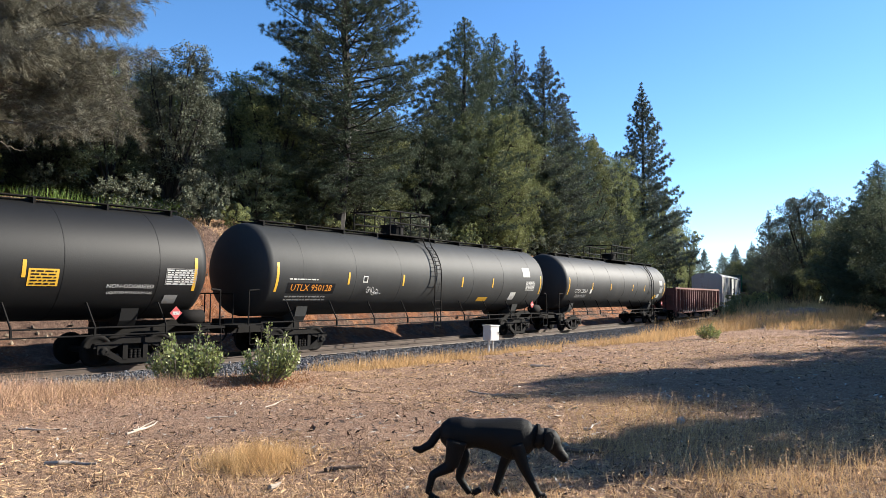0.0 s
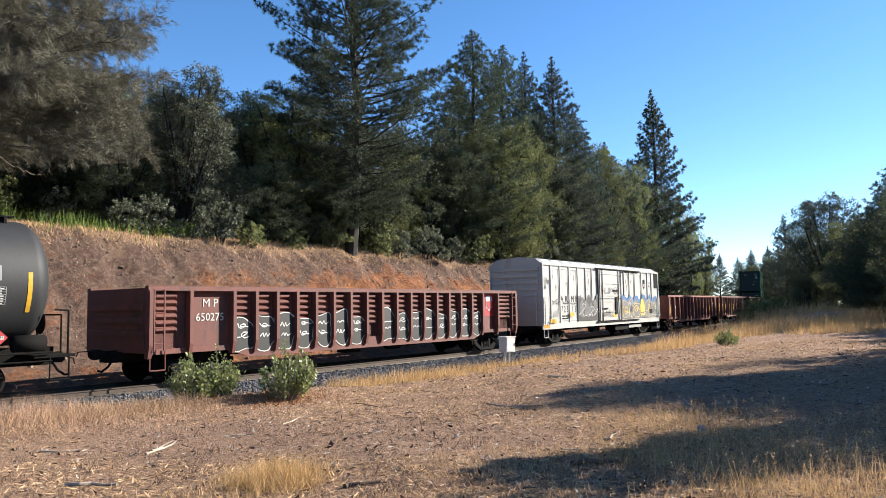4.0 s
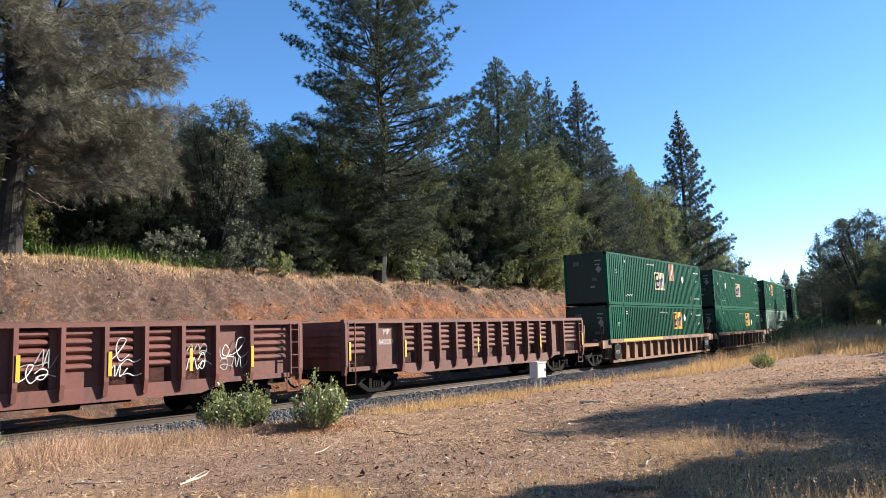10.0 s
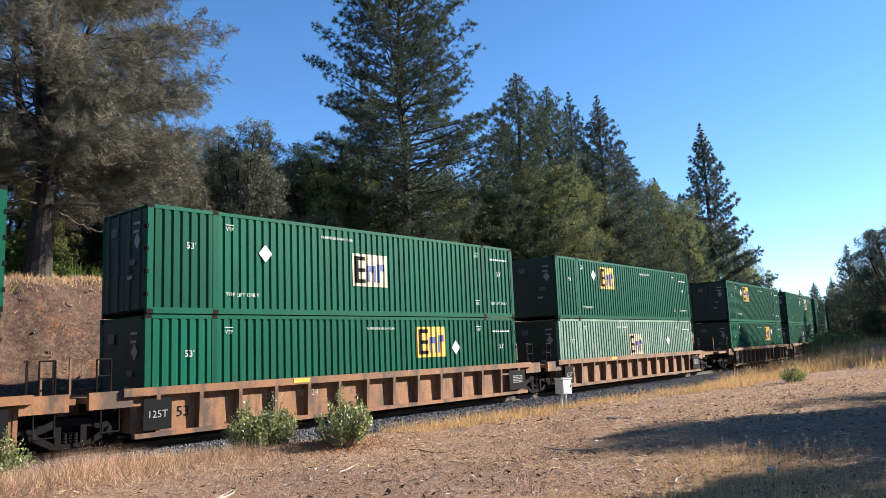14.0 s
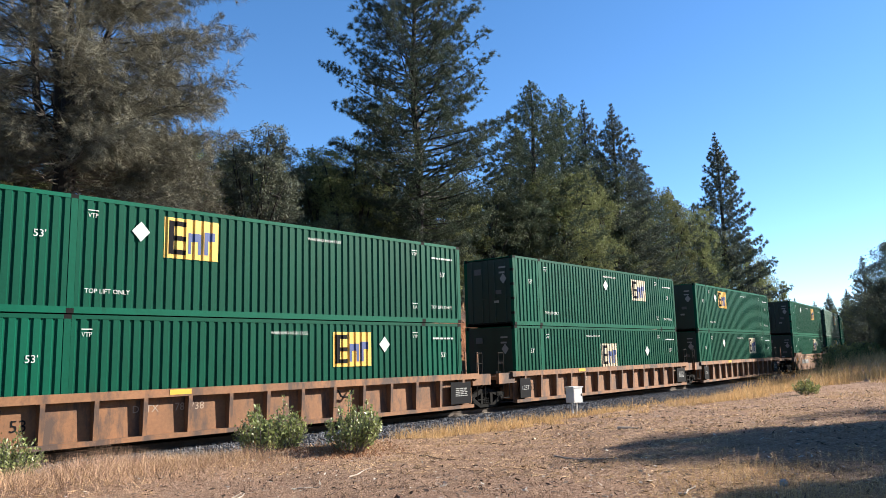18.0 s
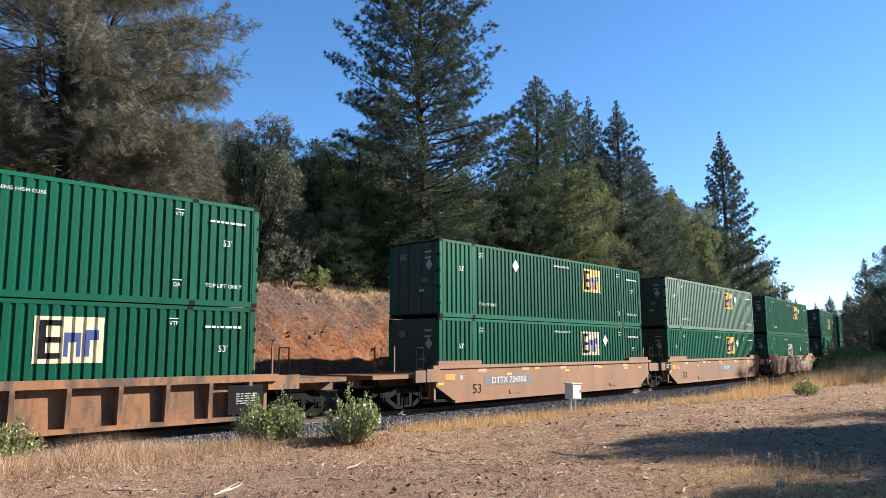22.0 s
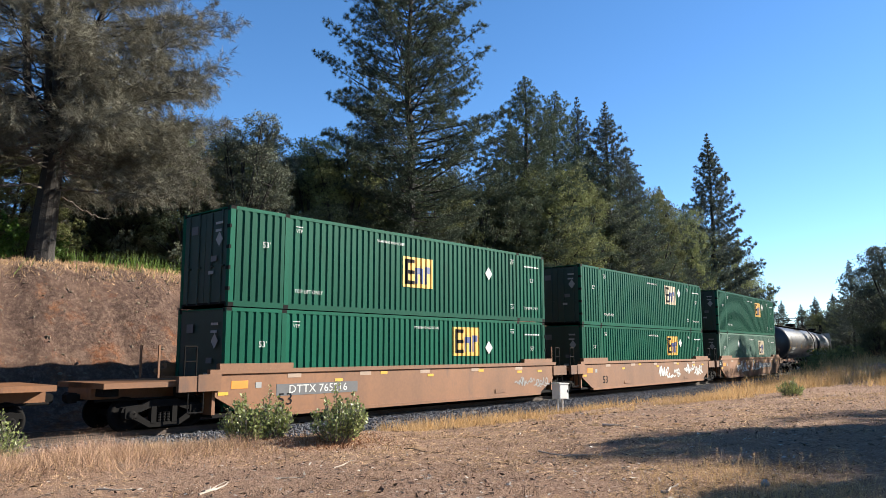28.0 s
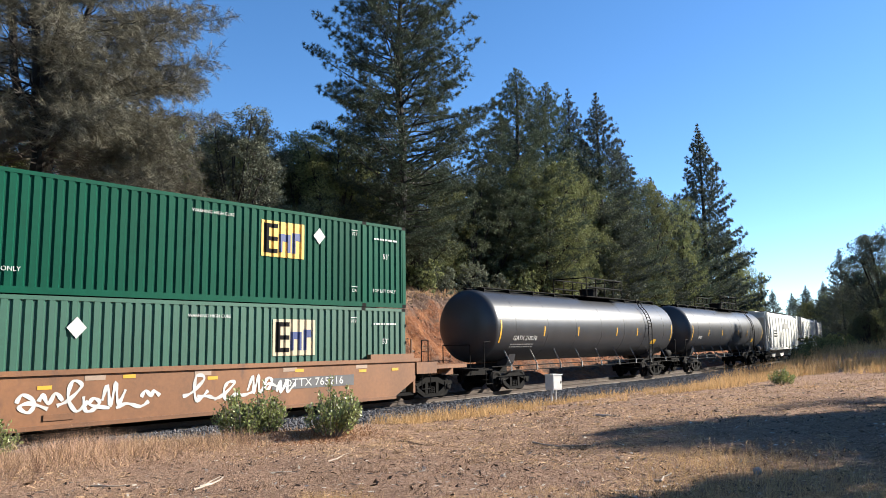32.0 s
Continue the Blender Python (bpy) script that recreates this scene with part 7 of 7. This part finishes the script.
STICKS = ((5.16, 9.06, 5.79, 9.49, 0.03, 1), (6.39, 9.14, 6.69, 8.98, 0.015, 1), (8.26, 4.23, 8.75, 4.26, 0.022, 1), (10.87, 7.84, 10.37, 6.59, 0.022, 1), (10.73, 7.2, 10.5, 6.5, 0.02, 1), (7.26, 4.21, 7.49, 4.06, 0.014, 1), (7.52, 4.01, 7.7, 3.89, 0.014, 1),
          (7.7, 9.58, 8.45, 9.85, 0.018, 1), (4.54, 10.73, 4.9, 10.45, 0.02, 1), (4.76, 5.04, 5.06, 4.85, 0.032, 0), (3.48, 7.69, 3.77, 7.25, 0.035, 1), (3.98, 4.84, 4.14, 4.9, 0.03, 1), (5.07, 8.99, 5.8, 9.6, 0.022, 1), (10.3, 10.6, 9.95, 9.4, 0.02, 0), (6.6, 3.7, 7.0, 3.35, 0.04, 0), (16.2, 9.9, 16.5, 9.4, 0.06, 1))
for i, (xa, ya, xb, yb, r, pale) in enumerate(STICKS):
    rr = random.Random(i)
    pts = []
    for q in range(5):
        f = q / 4
        px, py = xa + (xb - xa) * f + rr.uniform(-0.05, 0.05), ya + (yb - ya) * f + rr.uniform(-0.05, 0.05)
        pts.append((px, py, gz(px, py) + r * 0.5 + 0.008))
    k = Kit()
    for q, (p0, p1) in enumerate(zip(pts, pts[1:])):
        k.rod(p0, p1, r * (0.75 - q * 0.11), 7, r * (0.64 - q * 0.11))
    st = tagged(new("fallen_stick"), "pale barkless stick lying in dry grass" if pale else "dark weathered branch lying in dry grass", "stick", "sticks")
    part("wood", k, pale_wood if pale else dark_wood, st)
sx, sy = 9.23, 3.41
rock = thing("stone", "pale grey stone in dry grass", "stone", at=pose(sx, sy, gz(sx, sy)))
part("rock", Kit().turned([(-0.06, 0.01), (-0.05, 0.035), (-0.01, 0.05), (0.03, 0.045), (0.06, 0.015)], 9, "x", (0, 0, 0.04)), grey_mark, rock)
# tall grass along the ballast, on the bank and in clumps
x, y = scatter(rs, 300000, 14, 90, -2, 88)
s, lat = along(x, y)
keep = (np.abs(lat + 5.2 + 0.05 * np.clip(s - 20, 0, 20) + 0.7 * waves(s * 0.5, s * 0, 4)) < 1.6 + 0.07 * np.clip(s - 20, 0, 20)) & (waves(x * 0.6, y * 0.6, 31) > -0.15 - 0.03 * np.clip(s - 22, 0, 15))
far = (s > 40) & (lat > -15) & (waves(x * 0.5, y * 0.5, 12) > -0.45)
keep = keep & (s > 14) & ~far
for q, hh, seed in ((keep, 0.33 + 0.012 * np.clip(s[keep] - 20, 0, 20), 64), (far, 0.8, 69)):
    grass("golden_grass", "knee-high golden grass along the ballast and bank", seed, x[q], y[q], hh * (0.35 + 0.9 * np.clip(waves(x[q] * 0.7, y[q] * 0.7, 5) + 0.4, 0, 1.1)), 0.007 + 0.0005 * np.hypot(x[q], y[q]), gold_mat, 0.4)
s = rs.uniform(-2, 11.0, 64000) + rs.normal(0, 1.0, 64000)
lat = rs.normal(-5.7, 0.9, 64000)
x, y = place(s, lat)
clear = (x > 8.7) & (y < 15.4) & (y > 10)
q = (waves(x * 0.8, y * 0.8, 33) > -0.4) & ~clear
grass("brown_tall_grass", "knee-high brown grass that hides the rails", 65, x[q], y[q], 0.44 * (0.45 + 0.8 * np.clip(waves(x[q] * 1.4, y[q] * 1.4, 6) + 0.35, 0, 1.1)), 0.006, brown_mat, 0.95)
q = (~q | (rs.uniform(0, 1, len(x)) < 0.35)) & ~clear
grass("pale_tall_grass", "knee-high straw-pale grass beside the rails", 75, x[q], y[q], 0.36, 0.006, straw_mat, 0.95)
# wiry dead weeds in loose tufts over the meadow
wx, wy = scatter(rs, 420, 5.0, 26)
wx, wy = [np.repeat(q, 34) + rs.normal(0, 0.10, len(q) * 34) for q in (wx, wy)]
grass("dead_weeds", "wiry brown dead weeds in loose tufts", 76, wx, wy, 0.20, 0.0055, weed_mat, 0.75)
# wild oats: thin stalks with nodding seed heads
ax, ay = [], []
for h0, h1, d0, d1, n in ((6, 24, 6.6, 11.0, 460), (-4, 30, 5.4, 7.0, 60), (24, 70, 8, 14, 80)):
    hh, dd = np.radians(rs.uniform(h0, h1, n)), rs.uniform(d0, d1, n)
    ax.append(dd * np.cos(hh))
    ay.append(dd * np.sin(hh))
ax, ay = np.concatenate(ax), np.concatenate(ay)
foot = np.stack([ax, ay, ground_z(ax, ay) - 0.01], -1)
tip = foot + np.stack([rs.normal(0, 0.06, len(ax)), rs.normal(0, 0.06, len(ax)), rs.uniform(0.14, 0.34, len(ax))], -1)
side = unit(np.cross(tip - foot, rs.normal(0, 1, foot.shape))) * 0.0015
stalks = np.stack([foot - side, foot + side, tip + side * 0.6, tip - side * 0.6], 1)
heads = leaves(rs, np.repeat(tip, 5, 0) + rs.normal(0, 1, (len(tip) * 5, 3)) * np.array([0.008, 0.008, 0.024]), rs.uniform(0.010, 0.02, len(tip) * 5))
tagged(new("wild_oats", cloud("wild_oats", np.concatenate([stalks, heads]), 4, straw_mat)), "dry wild oats with nodding seed heads", "grass", kind="stuff")
cx, cy = [], []
for px, py, r, n in ((4.55, 5.75, 0.36, 4200), (8.2, 2.9, 1.1, 1600), (6.6, 1.9, 0.9, 1200), (9.5, 3.9, 1.2, 1500), (7.2, 3.4, 0.6, 500), (8.0, 1.6, 1.0, 1000)):
    cx.append(rs.normal(px, r * 0.6, n))
    cy.append(rs.normal(py, r * 0.6, n))
grass("grass_clumps", "pale golden bunches of long grass", 66, np.concatenate(cx), np.concatenate(cy), 0.24, 0.0045, gold_mat, 0.6)
s, lat = rs.uniform(8, 21, 9000), rs.normal(12.2, 0.9, 9000)
keep = waves(s * 1.3, lat, 17) > 0.1
s, lat = s[keep], lat[keep]
x, y = place(s, lat)
grass("green_grass", "fresh green grass under the pine", 67, x, y, 0.75, 0.03, green_grass, 0.25)
s, lat = rs.uniform(4, 70, 16000), rs.normal(10.2, 0.7, 16000)
x, y = place(s, lat)
grass("crest_grass", "dry grass on the crest of the cut", 68, x, y, 0.25, 0.025, straw_mat, 0.6)


clod_mat = material("clods", (0.2, 0.155, 0.11), 0.95, 0, 0.3, 3.0, island=0.55)
N = 6000
cs, cl = rs.uniform(2, 75, N), 4.6 + 5.4 * rs.uniform(0, 1, N)
cx_, cy_ = place(cs, cl)
cr = rs.uniform(0.2, 1.0, N) ** 5 * 0.075 + 0.012
shape = corners[None] * rs.uniform(0.5, 1.3, (N, 6, 1)) + rs.uniform(-0.3, 0.3, (N, 6, 3))
pts = shape * cr[:, None, None] + np.stack([cx_, cy_, ground_z(cx_, cy_) + cr * 0.2], -1)[:, None]
me = bpy.data.meshes.new("clods")
me.from_pydata(pts.reshape(-1, 3).tolist(), [], (tris[None] + 6 * np.arange(N)[:, None, None]).reshape(-1, 3).tolist())
me.materials.append(clod_mat)
tagged(new("clods", me), "brown clods and stones on the cut face", "stones", kind="stuff")


# ---- the black dog ----
fur = material("black_fur", (0.004, 0.0037, 0.0036), 0.6, 0, 0.35, 6.0, 0.25, 140, spec=0.16)


def blob(rings, n=14):
    """A body of elliptical rings: centre, half height, half width, along x."""
    k = Kit()
    m = len(rings)
    for x, z, h, w in rings:
        k.v += [(x, math.cos(i * 2 * math.pi / n) * w, z + math.sin(i * 2 * math.pi / n) * h) for i in range(n)]
    for j in range(m - 1):
        k.f += [(j * n + i, j * n + (i + 1) % n, (j + 1) * n + (i + 1) % n, (j + 1) * n + i) for i in range(n)]
    k.f += [tuple(range(n))[::-1], tuple(range((m - 1) * n, m * n))]
    return k


dog = thing("dog", "black short-haired dog sniffing the dry grass", "dog")
dog.scale = (0.95, 0.95, 0.95)
part("body", blob([(-0.39, 0.53, 0.02, 0.02), (-0.37, 0.53, 0.075, 0.06), (-0.31, 0.525, 0.125, 0.10), (-0.22, 0.525, 0.135, 0.115), (-0.11, 0.53, 0.115, 0.11), (0.0, 0.52, 0.125, 0.118), (0.10, 0.50, 0.15, 0.125), (0.19, 0.485, 0.17, 0.125), (0.27, 0.495, 0.16, 0.115), (0.33, 0.50, 0.135, 0.095), (0.38, 0.50, 0.08, 0.06), (0.40, 0.50, 0.02, 0.02)], 20), fur, dog, smooth=True)
neck = part("neck", blob([(-0.13, -0.06, 0.03, 0.03), (-0.10, -0.05, 0.08, 0.07), (-0.02, -0.03, 0.105, 0.085), (0.07, -0.03, 0.095, 0.076), (0.15, -0.03, 0.082, 0.068), (0.19, -0.035, 0.03, 0.03)], 16), fur, dog, smooth=True)
neck.location = (0.30, 0, 0.55)
head_ = part("head", blob([(-0.10, 0.0, 0.03, 0.03), (-0.07, 0.005, 0.07, 0.065), (0.0, 0.012, 0.086, 0.078), (0.06, 0.002, 0.076, 0.068), (0.11, -0.022, 0.052, 0.048), (0.17, -0.036, 0.045, 0.040), (0.205, -0.038, 0.038, 0.034), (0.22, -0.038, 0.015, 0.015)], 16), fur, neck, smooth=True)
head_.matrix_basis = pose(0.20, 0, -0.03, 0, 24, 0)
for s in (-1, 1):
    part("ear", blob([(-0.045, 0.03, 0.01, 0.006), (-0.025, 0.02, 0.05, 0.012), (0.02, -0.01, 0.07, 0.014), (0.045, -0.035, 0.045, 0.012), (0.06, -0.05, 0.01, 0.006)], 10), fur, neck).matrix_basis = pose(0.185, s * 0.078, -0.02, 0, 20, 0)
collar = part("collar", Kit().turned([(0.0, 0.07), (0.0, 0.098), (0.022, 0.095), (0.022, 0.07)], 18, "x"), steel_dark, neck)
collar.location = (0.085, 0, -0.018)
tail = part("tail", Kit().rod((0.03, 0, 0.0), (-0.06, 0, -0.07), 0.04, 10, 0.038).rod((-0.055, 0, -0.065), (-0.11, 0, -0.15), 0.038, 10, 0.036).rod((-0.105, 0, -0.14), (-0.19, 0, -0.19), 0.036, 10, 0.032).rod((-0.185, 0, -0.19), (-0.25, 0, -0.17), 0.03, 10, 0.018), fur, dog, smooth=True)
tail.location = (-0.35, 0, 0.58)
LEGS = []
for name, x, y, phase in (("front_leg", 0.24, -0.08, 0.75), ("front_leg", 0.24, 0.08, 0.25), ("hind_leg", -0.26, -0.085, 0.25), ("hind_leg", -0.26, 0.085, 0.75)):
    if name == "front_leg":
        k = Kit().rod((-0.01, 0, 0.04), (-0.025, 0, -0.18), 0.068, 14, 0.042).rod((-0.025, 0, -0.17), (0.0, 0, -0.42), 0.042, 12, 0.028)
    else:
        k = Kit().rod((-0.01, 0, 0.05), (0.035, 0, -0.15), 0.085, 14, 0.056).rod((0.035, 0, -0.14), (-0.075, 0, -0.27), 0.054, 12, 0.034).rod((-0.075, 0, -0.26), (-0.045, 0, -0.42), 0.034, 12, 0.026)
    k.rod((-0.03, 0, -0.425), (0.055, 0, -0.425), 0.03, 10, 0.026)
    leg = part(name, k, fur, dog, smooth=True)
    leg.location = (x, y, 0.435)
    LEGS.append((leg, x, y, phase))


for c in list(dog.children) + [head_]:
    if c is not collar:
        re = c.modifiers.new("flesh", "REMESH")
        re.mode, re.voxel_size, re.use_smooth_shade = "VOXEL", 0.01, True
        so = c.modifiers.new("coat", "SMOOTH")
        so.factor, so.iterations = 0.5, 10


# ---- motion of things ----
TRAIN = ((0.0, 151.6), (6.0, 81.4), (9.0, 46.6), (13.0, 0.0), (18.0, -59.65), (19.0, -71.75), (23.0, -119.6), (31.0, -214.55), (32.0, -226.4))


def train_at(t):
    """How far the train still has to come, in metres."""
    return float(np.interp(t, [q[0] for q in TRAIN], [q[1] for q in TRAIN]))


def car_pose(u, lift, half, t):
    s = u + train_at(t)
    (xa, ya), (xb, yb) = place(s - half), place(s + half)
    za, zb = float(rise(s - half)), float(rise(s + half))
    return pose((xa + xb) / 2, (ya + yb) / 2, (za + zb) / 2 + lift, 0, -math.degrees(math.atan2(zb - za, 2 * half)), math.degrees(math.atan2(yb - ya, xb - xa)))


DOG = ((0.0, 4.73, 3.24, -50), (0.5, 5.24, 2.66, -54), (1.0, 5.55, 2.04, -58), (1.3, 5.74, 1.93, -58), (1.6, 5.76, 1.78, -48), (2.0, 5.78, 1.64, -45), (2.5, 5.9, 1.40, -28), (3.2, 6.5, 0.72, -40), (4.0, 7.2, -0.7, -60), (5.0, 8.0, -2.5, -70), (32.0, 8.05, -2.6, -70))
NECK = ((0.0, 12), (0.5, 22), (1.0, 56), (1.3, 62), (1.6, 60), (2.0, 58), (2.5, 44), (3.2, 25), (5.0, 20), (32.0, 20))


def motions():
    times = [t * 1.0 for t in range(0, 33)]
    for ob, u, lift, half in MOVERS:
        z = lift[1] if isinstance(lift, tuple) else lift
        walk(ob, [(t, car_pose(u, z, half, t)) for t in times])
    # wheels turn while they pass the meadow
    for w, x, u in WHEELSETS:
        rows = [(0.0, pose(x, 0, 0.42))]
        a = 0.0
        for i in range(1, 960):
            t = i / 30
            if -12 < u + train_at(t) < 34:
                a += (train_at(t - 1 / 30) - train_at(t)) / 0.42
                rows.append((t, pose(x, 0, 0.42, 0, -math.degrees(a), 0)))
        rows.append((32.0, pose(x, 0, 0.42, 0, -math.degrees(a), 0)))
        walk(w, rows)
    walk(dog, [(t, pose(x, y, gz(x, y), 0, 0, a)) for t, x, y, a in DOG])
    walk(neck, [(t, pose(0.30, 0, 0.55, 0, a, 0)) for t, a in NECK])
    walk(tail, [(t * 0.5, pose(-0.35, 0, 0.58, 0, 0, 14 * math.sin(t * 2.1))) for t in range(0, 65)])
    for leg, x, y, phase in LEGS:
        rows = []
        for i in range(0, 52):
            t = i * 0.1
            stride = 24 if t < 1.1 else 10 if t < 2.6 else 22
            rows.append((t, pose(x, y, 0.435, 0, stride * math.sin(6.283 * (t / 0.8 + phase)), 0)))
        rows += [(5.2, pose(x, y, 0.435)), (32.0, pose(x, y, 0.435))]
        walk(leg, rows)


motions()
